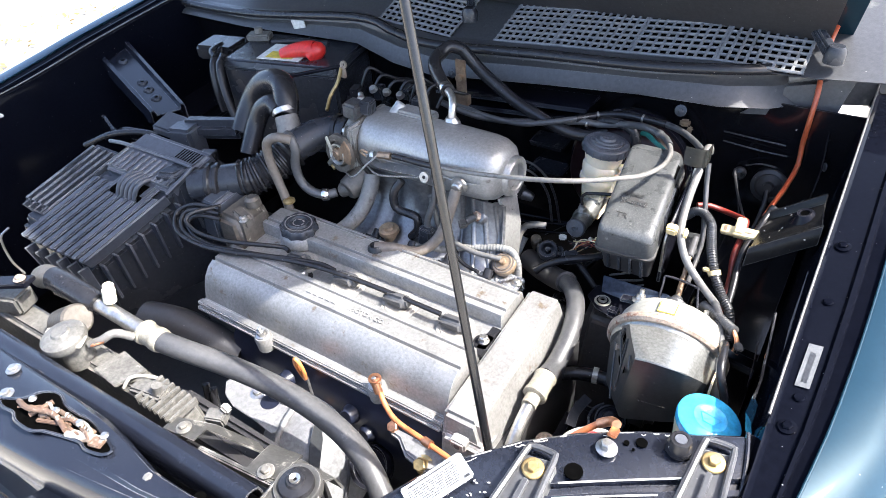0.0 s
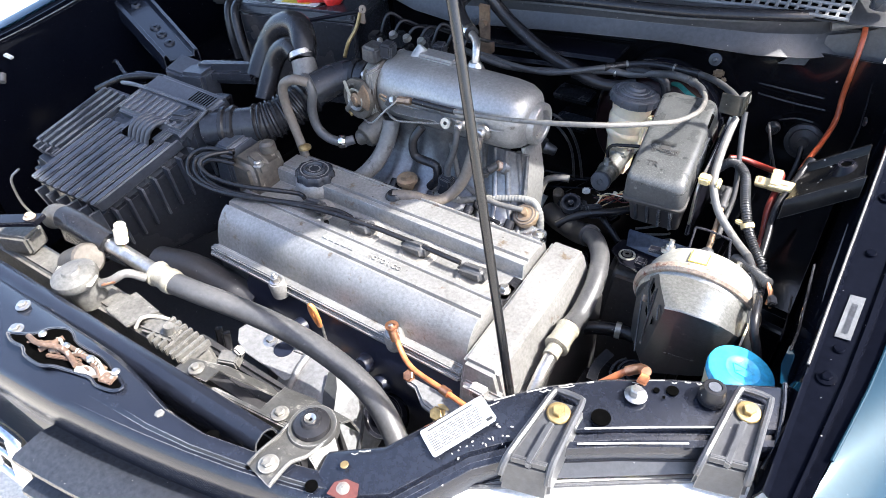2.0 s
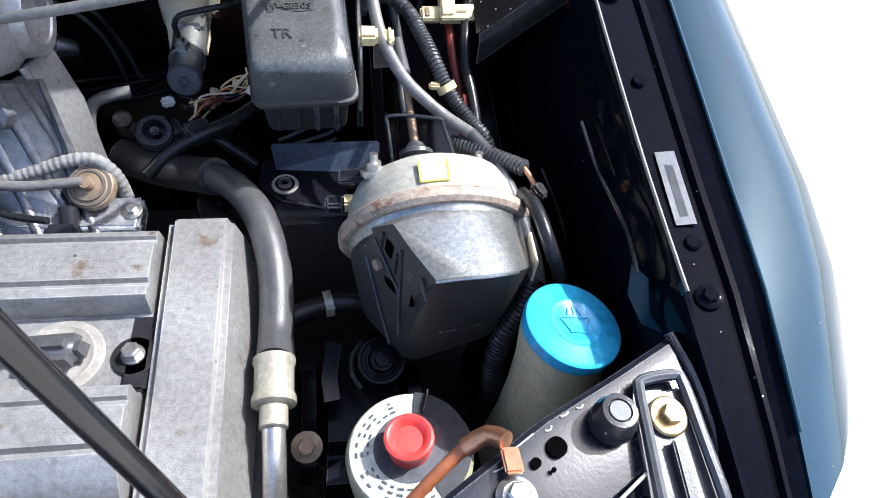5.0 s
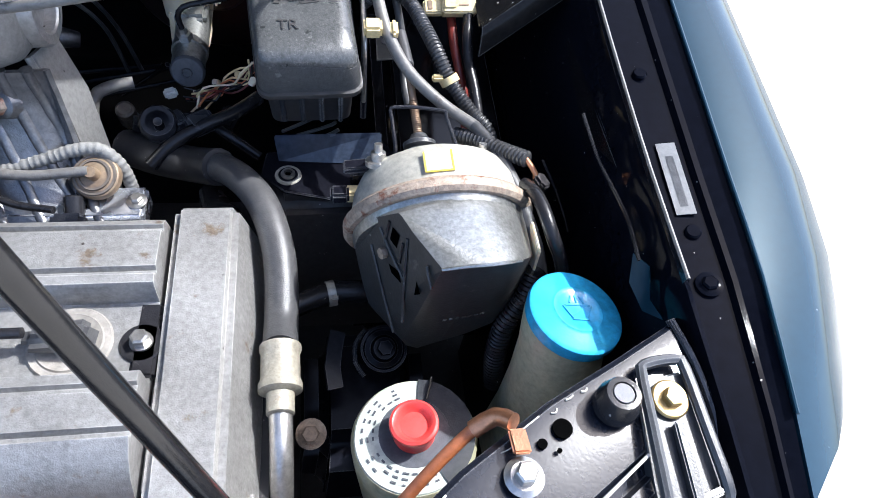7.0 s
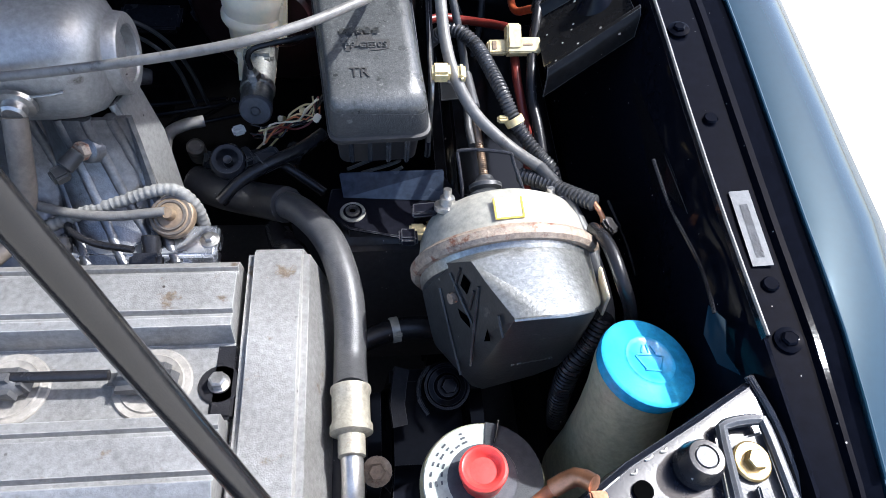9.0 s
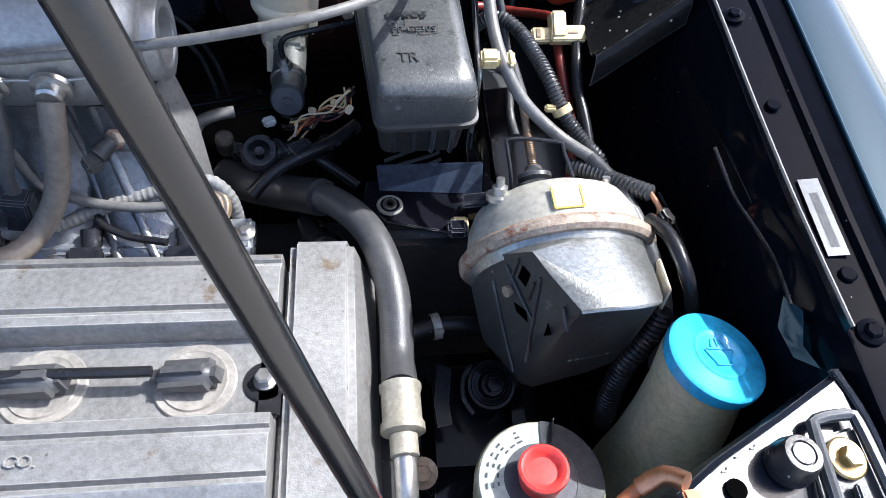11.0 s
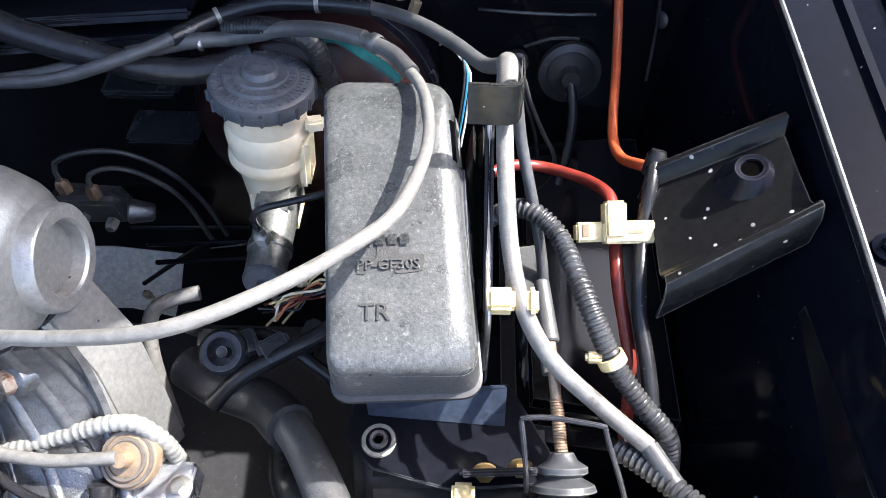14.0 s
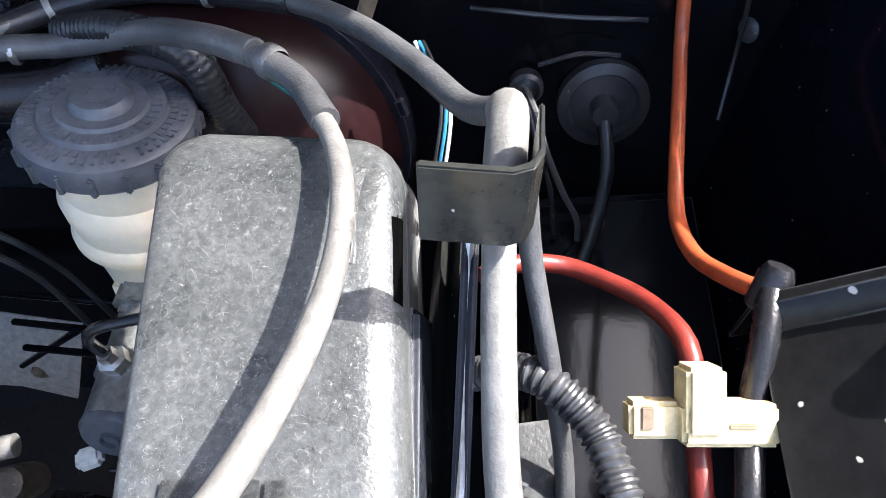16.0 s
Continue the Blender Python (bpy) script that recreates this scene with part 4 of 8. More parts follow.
mount_bracket()
b = thing("fan_bracket", "steel bracket with a bolt on the radiator", "bracket", (-.40, .2, .9))
part("plate", sheet([[(-.425, .190, .905), (-.382, .200, .905)], [(-.425, .212, .905), (-.385, .222, .905)], [(-.435, .235, .89), (-.395, .245, .885)]], .002), BRACKETSTEEL, b)
part("stay", hexa([(-.49, .178, .898), (-.385, .190, .895), (-.383, .200, .895), (-.49, .188, .898), (-.49, .180, .908), (-.385, .192, .905), (-.384, .198, .905), (-.49, .186, .908)], .0015), BRACKETSTEEL, b)
hexbolt("bolt", (-.401, .200, .9075), (0, 0, 1), b, BOLTDULL, .0055, .0095)
b = thing("fan_bracket", "bent steel bracket with a bolt beside the radiator tank", "bracket", (-.52, .19, .9))
part("plate", sheet([[(-.545, .178, .911), (-.500, .184, .911)], [(-.543, .196, .912), (-.498, .202, .912)], [(-.500, .215, .905), (-.470, .212, .900)], [(-.462, .236, .872), (-.440, .232, .868)]], .002), BRACKETSTEEL, b)
hexbolt("bolt", (-.521, .190, .913), (0, 0, 1), b, BOLTDULL, .0052, .0090)

# radiator top tank with cap and neck
rd = thing("radiator", "grey weathered radiator tank with brass cap", "radiator", (-.66, .2, .85))
part("tank", hexa([(-1.0, .178, .86), (-.545, .190, .86), (-.545, .232, .86), (-1.0, .225, .86), (-1.0, .182, .915), (-.550, .194, .909), (-.550, .228, .909), (-1.0, .220, .915)], .006, 3), TANK, rd)
part("end_tank", hexa([(-.545, .193, .84), (-.38, .200, .82), (-.38, .228, .82), (-.545, .226, .84), (-.545, .196, .872), (-.38, .204, .862), (-.38, .224, .862), (-.545, .222, .872)], .006, 3), BAYDARK, rd, "dark lower edge of the tank")
part("tank_plate", prism([(-.690, .188), (-.640, .184), (-.628, .222), (-.682, .228)], .004, PLAN(.9155), .001), TANK, rd)
part("tank_clip", hose([(-.632, .190, .915), (-.628, .200, .926), (-.618, .212, .924), (-.610, .222, .914)], .0022, n=8), CREAMSTEEL, rd)
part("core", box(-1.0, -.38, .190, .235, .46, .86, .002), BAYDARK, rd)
for i in range(7):
    x = -.605 + i * .010
    part("rib", box(x, x + .0045, .186, .226, .905, .9205 - .0008 * i, .001), TANK, rd)
part("neck", rod((-.735, .195, .905), (-.735, .193, .944), .021, .019), TANK, rd)
cap = part("cap", lathe([(0, .016), (.010, .016), (.012, .013), (.020, .012), (.027, .008), (.0285, .002), (.026, -.004), (0, -.004)], pose(-.735, .190, .946, 5, 0, 0), 28), TANK, rd, "dull brass radiator cap")
part("cap_tab", block((.012, .02, .004), pose(-.711, .196, .949, 5, 0, 30), .0015), CREAMSTEEL, cap)
part("cap_tab", block((.012, .02, .004), pose(-.760, .184, .949, 5, 0, 30), .0015), CREAMSTEEL, cap)
part("overflow_tube", hose([(-.712, .205, .936), (-.70, .215, .94), (-.69, .23, .945), (-.68, .245, .93)], .0055), PALEHOSE, rd)
part("clip_wire", hose([(-.700, .205, .942), (-.695, .20, .946), (-.69, .208, .946), (-.694, .214, .94)], .0014, n=6), COPPER, rd)
part("valve_body", join(block((.05, .022, .012), pose(-.60, .205, .915, 0, 0, 10), .003), rod((-.585, .205, .918), (-.583, .207, .932), .006)), TANK, rd)
single("coolant_filler", rod((-.80, .215, .92), (-.757, .222, .945), .021, chamfer=.003), GREASY, "worn grey cylinder beside the radiator cap", "filler")
bt = thing("strap_bracket", "black steel strap with a rusty bolt", "strap", (-.87, .2, .95))
part("strap", hexa([(-.98, .150, .950), (-.848, .212, .965), (-.856, .232, .965), (-.985, .172, .950), (-.98, .150, .958), (-.848, .212, .973), (-.856, .232, .973), (-.985, .172, .958)], .0015), PAINT, bt)
hexbolt("bolt", (-.866, .216, .9725), (0, 0, 1), bt, RUST, .005, .008)
single("white_connector", block((.05, .035, .03), pose(-.90, .205, .93, 0, 0, 20), .004), TANK, "cream plastic connector under the strap", "connector")

# grille with slats and a chrome badge frame
gr = thing("front_grille", "black plastic grille with broad slats", "grille", (-.6, .03, .8))
for k in range(3):
    for x0, x1 in ((-1.15, -.80), (-.612 + .006 * k, -.30)):
        rows = []
        for i in range(12):
            x = x0 + i * (x1 - x0) / 11
            y, z = front_y(x) - .013 - .012 * k, .896 - .040 * k
            rows.append([(x, y + .020, z - .006), (x, y + .004, z - .001), (x, y, z), (x, y - .030, z - .003), (x, y - .034, z - .006), (x, y - .035, z - .012), (x, y - .030, z - .016), (x, y + .010, z - .014)])
        part("slat", sheet(rows, .002), PLASTIC, gr)
part("backing", sheet([[(x, front_y(x) + .03, z) for x in (-1.15, -.9, -.7, -.5, -.3)] for z in (.90, .70)], .003), BAYDARK, gr)
m = pose(-.700, .020, .822, 78, 0, 4)
bd = thing("badge", "chrome badge frame on the grille", "badge", (-.70, .02, .82))
part("rim", hose([m @ Vector((x, y, 0)) for x, y in ((0, -.034), (.034, -.032), (.042, 0), (.048, .034), (.03, .042), (0, .042), (-.03, .042), (-.048, .034), (-.042, 0), (-.034, -.032), (0, -.034))], .0065), CHROME, bd)
part("stem", rod(m @ Vector((-.02, -.028, 0)), m @ Vector((-.026, .036, 0)), .006), CHROME, bd)
part("stem", rod(m @ Vector((.02, -.028, 0)), m @ Vector((.026, .036, 0)), .006), CHROME, bd)
part("crossbar", rod(m @ Vector((-.022, 0, 0)), m @ Vector((.022, 0, 0)), .005), CHROME, bd)


# panel over the headlight
def lamp_panel():
    lp = thing("headlight_panel", "black painted panel over the headlight, paint chipped", "panel", (-.1, .3, .95), kind="structure")
    back = [(-.300, .175), (-.2526, .2007), (-.215, .262), (-.160, .318), (-.115, .354), (-.064, .386), (-.02, .408), (.018, .428)]
    front = [(-.285, .118), (-.215, .160), (-.176, .222), (-.128, .270), (-.080, .302), (-.035, .330), (.000, .353), (.026, .370)]
    zs = [.954, .968, .981, .989, .991, .991, .991, .991]
    rows = []
    for (bx, by), (fx, fy), z in zip(back, front, zs):
        b3, f3 = Vector((bx, by, z)), Vector((fx, fy, z - .008))
        rows.append([b3 + Vector((-.004, .006, -.03)), b3 + Vector((-.002, .003, -.003)), b3, b3.lerp(f3, .12) + Vector((0, 0, .001)), b3.lerp(f3, .5) + Vector((0, 0, .001)), b3.lerp(f3, .72), b3.lerp(f3, .76) + Vector((0, 0, -.005)),
                     b3.lerp(f3, .86) + Vector((0, 0, -.006)), b3.lerp(f3, .90), f3, f3 + Vector((.002, -.002, -.006)), f3 + Vector((.002, .004, -.035))])
    part("top_sheet", sheet(rows, .0018), SUPPORT, lp)
    # sloping end towards the fender
    part("end_wing", sheet([[(.016, .433, .9905), (.022, .405, .989), (.0265, .372, .9805)], [(.024, .437, .986), (.031, .405, .980), (.036, .376, .972)], [(.034, .440, .980), (.044, .405, .970), (.048, .380, .960)], [(.054, .444, .978), (.060, .410, .962), (.064, .388, .950)]], .0015), PAINT, lp, "dusty black sloping end")
    part("end_flange", hose([(.017, .432, .992), (.0225, .405, .9905), (.027, .372, .982), (.024, .352, .972)], .0022, n=8), SUPPORT, lp)
    # Pale lines paint the sun's glint on two glossy ridges.
    for a, b in (((-.110, .297, .9915), (-.020, .357, .9905)), ((-.110, .2845, .985), (-.033, .335, .984))):
        part("ridge", hose([a, Vector(a).lerp(Vector(b), .5) + Vector((0, 0, .0006)), b], .0009, n=8, step=.02), CHIPGLINT, lp, "sun glint painted along the pressed ridge")
    rnd = random.Random(17)
    def back_at(t):
        i = min(int(t * 6.999), 6)
        u = t * 6.999 - i
        return Vector((back[i][0] + (back[i + 1][0] - back[i][0]) * u, back[i][1] + (back[i + 1][1] - back[i][1]) * u, zs[i] + (zs[i + 1] - zs[i]) * u + .0006))
    for k in range(18):
        t = rnd.uniform(.04, .80)
        a, b = back_at(t), back_at(t + rnd.uniform(.006, .035))
        w = Vector((.002, -.003, 0)) * rnd.random()
        part("paint_chip", hose([a + w, a.lerp(b, .5) + w * 1.5, b + w], rnd.uniform(.0003, .0007), n=5, step=.006), CHIPGLINT, lp)
    for k in range(40):
        t = rnd.random()
        p = Vector((-.222 + .07 * t + rnd.uniform(-.014, .014), .205 + .07 * t + rnd.uniform(-.012, .012), 0))
        p.z = .9665 + .22 * (p.y - .195) if p.y < .255 else .9845
        r = rnd.uniform(.0004, .0013)
        part("paint_chip", prism([(-r, -r * .5), (r * .4, -r * .7), (r * 1.6, 0), (r * .3, r * .6), (-r * .8, r * .4)], .0009, Matrix.Translation(p) @ Euler((0, 0, rnd.uniform(0, 6.28))).to_matrix().to_4x4()), CHIPGLINT, lp)
    # Black discs paint the shade of the panel holes.
    for x, y, r in ((-.103, .314, .0085), (-.062, .373, .0052), (-.074, .366, .0026), (-.066, .362, .0012), (-.15, .298, .004)):
        part("panel_hole", lathe([(0, .0005), (r, .0005), (r, -.001)], pose(x, y, .9925), 20), HOLESHADE, lp)
    return lp


lp = lamp_panel()


def ear(p, w=.026):
    """A plastic mounting ear of the headlight with its bolt."""
    x, y, z = p
    e = part("mounting_ear", hexa([(x - w, y - .068, z - .046), (x + w, y - .056, z - .046), (x + w * .9, y + .014, z - .014), (x - w * .9, y + .006, z - .014),
                                   (x - w * .9, y - .060, z - .012), (x + w * .9, y - .048, z - .012), (x + w * .7, y + .018, z - .003), (x - w * .7, y + .012, z - .003)], .003, 2), EARGREY, lamp)
    u = [(x - w * .62, y + .012, z), (x - w * .72, y - .02, z - .003), (x - w * .84, y - .058, z - .008), (x - w * .9, y - .066, z - .022)]
    v = [(x + w * .62, y + .016, z), (x + w * .72, y - .015, z - .003), (x + w * .84, y - .048, z - .008), (x + w * .9, y - .054, z - .022)]
    part("ear_rim", hose(u[::-1] + [(x - w * .45, y + .019, z), (x + w * .45, y + .021, z)] + v, .0032, n=8), EARGREY, e)
    part("ear_rib", hexa([(x - .003, y - .055, z - .014), (x + .003, y - .055, z - .014), (x + .003, y - .013, z - .005), (x - .003, y - .013, z - .005), (x - .003, y - .055, z - .006), (x + .003, y - .055, z - .006), (x + .003, y - .013, z), (x - .003, y - .013, z)], .001), EARGREY, e)
    part("ear_step", hexa([(x - w * .7, y - .058, z - .013), (x + w * .7, y - .05, z - .013), (x + w * .7, y - .044, z - .012), (x - w * .7, y - .052, z - .012), (x - w * .7, y - .057, z - .006), (x + w * .7, y - .049, z - .006), (x + w * .7, y - .045, z - .006), (x - w * .7, y - .053, z - .006)], .001), EARGREY, e)
    bolt_m = frame_on((x, y, z - .004), (0.05, -.12, 1))
    part("bolt", join(lathe([(0, 0), (.0102, 0), (.0106, .0012), (.0096, .0022), (.0070, .0026), (0, .0026)], bolt_m, 28), lathe([(.0056, .002), (.0056, .0065), (.0048, .0075), (0, .0075)], bolt_m, 6)), ZINC, e, "yellow zinc bolt", sharp=25)


lamp = thing("headlight", "large clear headlight under the front panel", "headlight", (-.06, .25, .85))
rows = []
for i in range(9):
    t = i / 8
    a = Vector((-0.1900, 0.2116, 0.9429)).lerp(Vector((.0700, 0.3827, 0.9511)), t)
    a.y -= .004 * math.sin(t * math.pi)
    rows.append([a + Vector((.0, .03, -.01)), a + Vector((0, .008, .002)), a + Vector((.003, -.004, .001)), a + Vector((.010 + .012 * t, -.022, -.012)), a + Vector((.020 + .035 * t, -.060, -.040)), a + Vector((.026 + .060 * t, -.095, -.085)), a + Vector((.028 + .075 * t, -.115, -.15)), a + Vector((.026 + .075 * t, -.110, -.21))])
part("lens", sheet(rows, .003), LENS, lamp, "clear headlight lens shining white")
part("housing_top", sheet([[(-0.1900, 0.2196, 0.9459), (0.0450, 0.3782, 0.9541)], [(-.170, .245, .955), (.035, .378, .960)], [(-.165, .275, .962), (.02, .372, .966)]], .003), EARGREY, lamp, "grey headlight housing")
part("lens_bead", hose([(-.190, .2125, .9455), (-.12, .258, .948), (-.06, .299, .950), (.0, .339, .952), (.045, .369, .9535), (.066, .381, .953)], .0022, n=8), EARGREY, lamp, "grey rim of the lens")
ear((-.1345, .297, .998), .021), ear((-.001, .384, .997), .0205)

# caution label on the panel
u = (Vector((-.199, .280, .990)) - Vector((-.2275, .228, .978))).normalized()
v = (Vector((-.199, .280, .990)) - Vector((-.182, .264, .9885)))
v = (v - u * v.dot(u)).normalized()
w = u.cross(v)
m = Matrix((u, v, w if w.z > 0 else -w)).transposed().to_4x4()
m.translation = Vector((-.2045, .2465, .9835))
lab = thing("caution_label", "white printed service label, small print worn", "label", (-.2045, .2465, .984))
part("paper", prism([(-.031, -.0145), (.029, -.0145), (.0315, -.012), (.0315, .012), (.029, .0145), (-.031, .0145), (-.0325, .012), (-.0325, -.012)], .0008, m), LABELPAPER, lab)
rnd = random.Random(3)
words = []
for r in range(8):
    x = -.029
    while x < .018:
        w = rnd.uniform(.003, .009)
        words.append((x, .0060 - .0023 * r, min(w, .022 - x), .0009))
        x += w + .0012
bars("print", words + [(-.026, .0100, .046, .0014), (.0225, -.0115, .006, .0028)], m @ PLAN(.0008), INKSHADE, lab, .0002)

# rubber hood stop and earth terminal on the panel
st = thing("hood_stop", "black rubber hood stop with worn grey top", "rubber stop", (-.031, .385, .99))
part("body", lathe([(0, 0), (.0112, 0), (.0120, .002), (.0116, .009), (.0104, .011), (.0098, .0155), (.0088, .0170), (.0062, .0172), (.0058, .0160), (0, .0160)], pose(-.0315, .383, .991), 32), RUBBER, st)
part("pad", lathe([(0, .0160), (.0052, .0160), (.0056, .0152), (.0056, .0145), (0, .0145)], pose(-.0315, .383, .9922), 20), CAPGREY, st)

single("corner_panel", sheet([[(-.135, .975, 1.036), (-.085, 1.0, 1.032), (-.012, 1.006, 1.036)], [(-.105, .995, 1.056), (-.06, 1.008, 1.056), (-.006, 1.012, 1.072)], [(-.085, 1.008, 1.075), (-.045, 1.012, 1.085), (.004, 1.016, 1.110)]], .002), COWLGREY, "weathered grey corner panel under the cowl", "panel", kind="structure")
for a, b in (((-.66, .922, .985), (-.36, .925, 1.006)), ((-.62, .922, .965), (-.38, .925, .985))):
    single("cowl_flange", hexa([(a[0], a[1], a[2]), (b[0], b[1], b[2]), (b[0], .99, b[2]), (a[0], .99, a[2]), (a[0], a[1] + .004, a[2] + .006), (b[0], b[1] + .004, b[2] + .006), (b[0], .99, b[2] + .006), (a[0], .99, a[2] + .006)], .002), PAINT, "black folded flange below the cowl", "flange", "cowl flanges", kind="structure")


# ---- engine ----
eng = thing("engine", "four-cylinder engine with dusty cast aluminium valve cover", "engine", (-.5, .48, .6))
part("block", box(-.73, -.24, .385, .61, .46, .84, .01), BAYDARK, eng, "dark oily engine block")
part("head", box(-.735, -.235, .378, .612, .80, .852, .006), BLOCK, eng)
# cover: its section from front to back, drawn along the car
section = [(.374, .850), (.372, .856), (.374, .862), (.384, .864), (.386, .872), (.389, .884), (.396, .900), (.406, .911), (.416, .9165), (.4175, .9128), (.4205, .9128), (.422, .9180),
           (.444, .9190), (.4455, .9148), (.4485, .9148), (.450, .9185), (.457, .9180), (.4585, .9150), (.4600, .8945), (.519, .8975), (.5205, .9150), (.522, .9185), (.5285, .9195), (.530, .9155), (.533, .9155), (.5345, .9200),
           (.565, .9200), (.5665, .9155), (.5695, .9155), (.571, .9190), (.578, .9150), (.583, .900), (.587, .870), (.590, .852)]
vc = part("valve_cover", prism(section, .437, ALONG(-.730), 0.0), CAST, eng, "dusty cast aluminium valve cover, worn edges", sharp=24)
# the ridges end short of the timing cover, the valley runs to it
part("end_wall", prism([(.392, .852), (.394, .880), (.47, .886), (.582, .888), (.588, .852)], .012, ALONG(-.294), .002), CAST, vc)
part("flange", box(-.735, -.292, .3675, .380, .8505, .8585, .0025), CAST, vc)
part("flange", box(-.735, -.292, .371, .382, .8605, .8655, .0018), CAST, vc)
part("timing_cover", hexa([(-.290, .362, .845), (-.224, .362, .845), (-.226, .600, .845), (-.290, .600, .845), (-.2885, .372, .893), (-.243, .372, .893), (-.244, .594, .913), (-.2885, .594, .913)], .005, 4), CAST, eng, "worn cast aluminium timing cover")
part("timing_front", hexa([(-.288, .350, .800), (-.226, .350, .800), (-.226, .40, .800), (-.288, .40, .800), (-.286, .360, .868), (-.228, .360, .868), (-.228, .40, .868), (-.286, .40, .868)], .006, 3), CAST, eng)
part("timing_side", box(-.232, -.214, .375, .605, .62, .85, .006), BAYDARK, eng, "black plastic timing belt cover")
part("cover_tab", box(-.268, -.248, .352, .366, .862, .876, .002), CAST, eng)
# Dark disc paints the shade in the tab hole.
part("tab_hole", lathe([(0, .0006), (.004, .0006), (.004, -.001)], frame_on((-.258, .352, .869), (0, -1, 0)), 16), INKSHADE, eng)


def cover_nut(p, label=""):
    m = frame_on(p, (0, -.15, 1))
    lug = part("lug", lathe([(0, .012), (.0105, .012), (.0125, .009), (.0135, -.012), (0, -.012)], m @ PLAN(-.012), 24), CAST, vc)
    part("nut", join(lathe([(0, 0), (.0085, 0), (.0085, .0015), (.0062, .002), (0, .002)], m, 24), lathe([(.0062, .0015), (.0062, .009), (0, .009)], m, 6), lathe([(.003, .008), (.003, .015), (.002, .016), (0, .016)], m, 12)), STEEL, lug, "plated acorn nut", sharp=25)


for p in ((-.588, .366, .872), (-.392, .374, .875), (-.728, .392, .860)):
    cover_nut(p)
# plug wells with boots and leads
for i, x in enumerate((-.345, -.437, -.529, -.621)):
    well = part("plug_seal", lathe([(.0, .0015), (.018, .0015), (.0205, .0025), (.0215, .0012), (.0255, .0012), (.0265, .0000), (.0265, -.002), (0, -.002)], pose(x, .4900, .8970, 2.5, 0, 0), 36), SEAL, vc, "dusty rubber plug seal")
    boot = part("plug_boot", hexa([(x - .028, .479, .899), (x + .020, .477, .899), (x + .022, .5005, .899), (x - .026, .5015, .899), (x - .024, .482, .914), (x + .013, .480, .919), (x + .015, .4975, .919), (x - .022, .4985, .914)], .006, 3), HOSE, vc, "dusty grey spark plug boot")
for p in ((-.3005, .4880, .8965), (-.60, .470, .896)):
    m = pose(*p)
    part("well_washer", lathe([(0, .001), (.0135, .001), (.0145, 0), (.0145, -.002), (0, -.002)], m, 24), RUBBER, vc)
    part("stud_nut", join(lathe([(0, 0), (.0075, 0), (.0075, .003), (0, .003)], m, 24), lathe([(.006, .0025), (.006, .009), (.0045, .0105), (0, .0105)], m, 6)), STEEL, vc, sharp=25)
# Black box paints the shade in the recess beside the timing cover.
part("recess_shade", box(-.306, -.290, .463, .519, .889, .8975, .002), RUBBER, vc)
# raised maker's lettering is drawn as plain bars
lm = pose(-.470, .4335, .9186)
for i in range(5):
    part("raised_bar", block((.0088, .0068, .0032), lm @ pose(-.077 + i * .0112, 0, .0006), .0004), CAST, vc)
letters("raised_words", "MOTOR CO.", .0102, lm @ pose(.024, 0, .0006), CAST, vc, .0016)
# oil filler
om = frame_on((-.660, .533, .9215), (.10, .03, 1))
oc = thing("oil_cap", "black plastic oil filler cap on a raised neck", "cap", (-.66, .538, .92))
part("neck", lathe([(0, .0), (.026, .0), (.030, -.006), (.031, -.02), (0, -.02)], om, 28), CAST, oc)
knob = lathe([(0, .013), (.011, .013), (.0125, .016), (.0155, .016), (.017, .013), (.0255, .012), (.0285, .008), (.029, 0), (.026, -.003), (0, -.003)], None, 60)
for v in knob.verts:
    d = Vector((v.co.x, v.co.y))
    if d.length > .024:
        k = 1 + .05 * math.cos(10 * math.atan2(d.y, d.x))
        v.co.x, v.co.y = d.x * k, d.y * k
knob.transform(om)
part("knob", knob, PLASTIC, oc)
part("knob_mark", join(lathe([(.0195, .0125), (.0205, .0132), (.0215, .0128)], om, 32), *[block((.002, .006, .0008), om @ Matrix.Rotation(a * 1.047, 4, "Z") @ pose(.008, 0, .0132), 0) for a in range(6)]), PALEHOSE, oc, "pale printed mark")

# ignition leads from the distributor to the plugs
LEADS = [[(-.770, .475, .940), (-.800, .462, .945), (-.815, .450, .938), (-.800, .438, .928), (-.760, .436, .921), (-.71, .446, .920), (-.60, .478, .916), (-.48, .490, .913), (-.368, .490, .913)],
         [(-.775, .480, .946), (-.812, .466, .950), (-.830, .452, .942), (-.812, .434, .930), (-.766, .430, .923), (-.71, .440, .924), (-.60, .472, .921), (-.52, .488, .914), (-.460, .490, .913)],
         [(-.780, .486, .950), (-.825, .472, .952), (-.845, .452, .942), (-.822, .429, .930), (-.772, .425, .924), (-.71, .434, .926), (-.63, .466, .923), (-.58, .488, .916), (-.552, .490, .913)],
         [(-.784, .492, .950), (-.802, .455, .955), (-.805, .44, .948), (-.78, .438, .935), (-.73, .448, .930), (-.68, .474, .923), (-.655, .492, .915), (-.644, .490, .913)]]
for p in LEADS:
    single("ignition_lead", hose(p, .0036), RUBBER, "black ignition lead lying over the valve cover", "cable", "ignition leads")

DS = Matrix.Translation((-.025, -.004, .016))
ds = thing("distributor", "greasy aluminium distributor with dark blue-black cap", "distributor", (-.76, .50, .9))
part("housing", shifted(hexa([(-.755, .475, .862), (-.70, .475, .862), (-.70, .55, .862), (-.755, .56, .862), (-.758, .478, .932), (-.712, .482, .926), (-.712, .545, .926), (-.758, .552, .936)], .010, 3), DS), GREASY, ds)
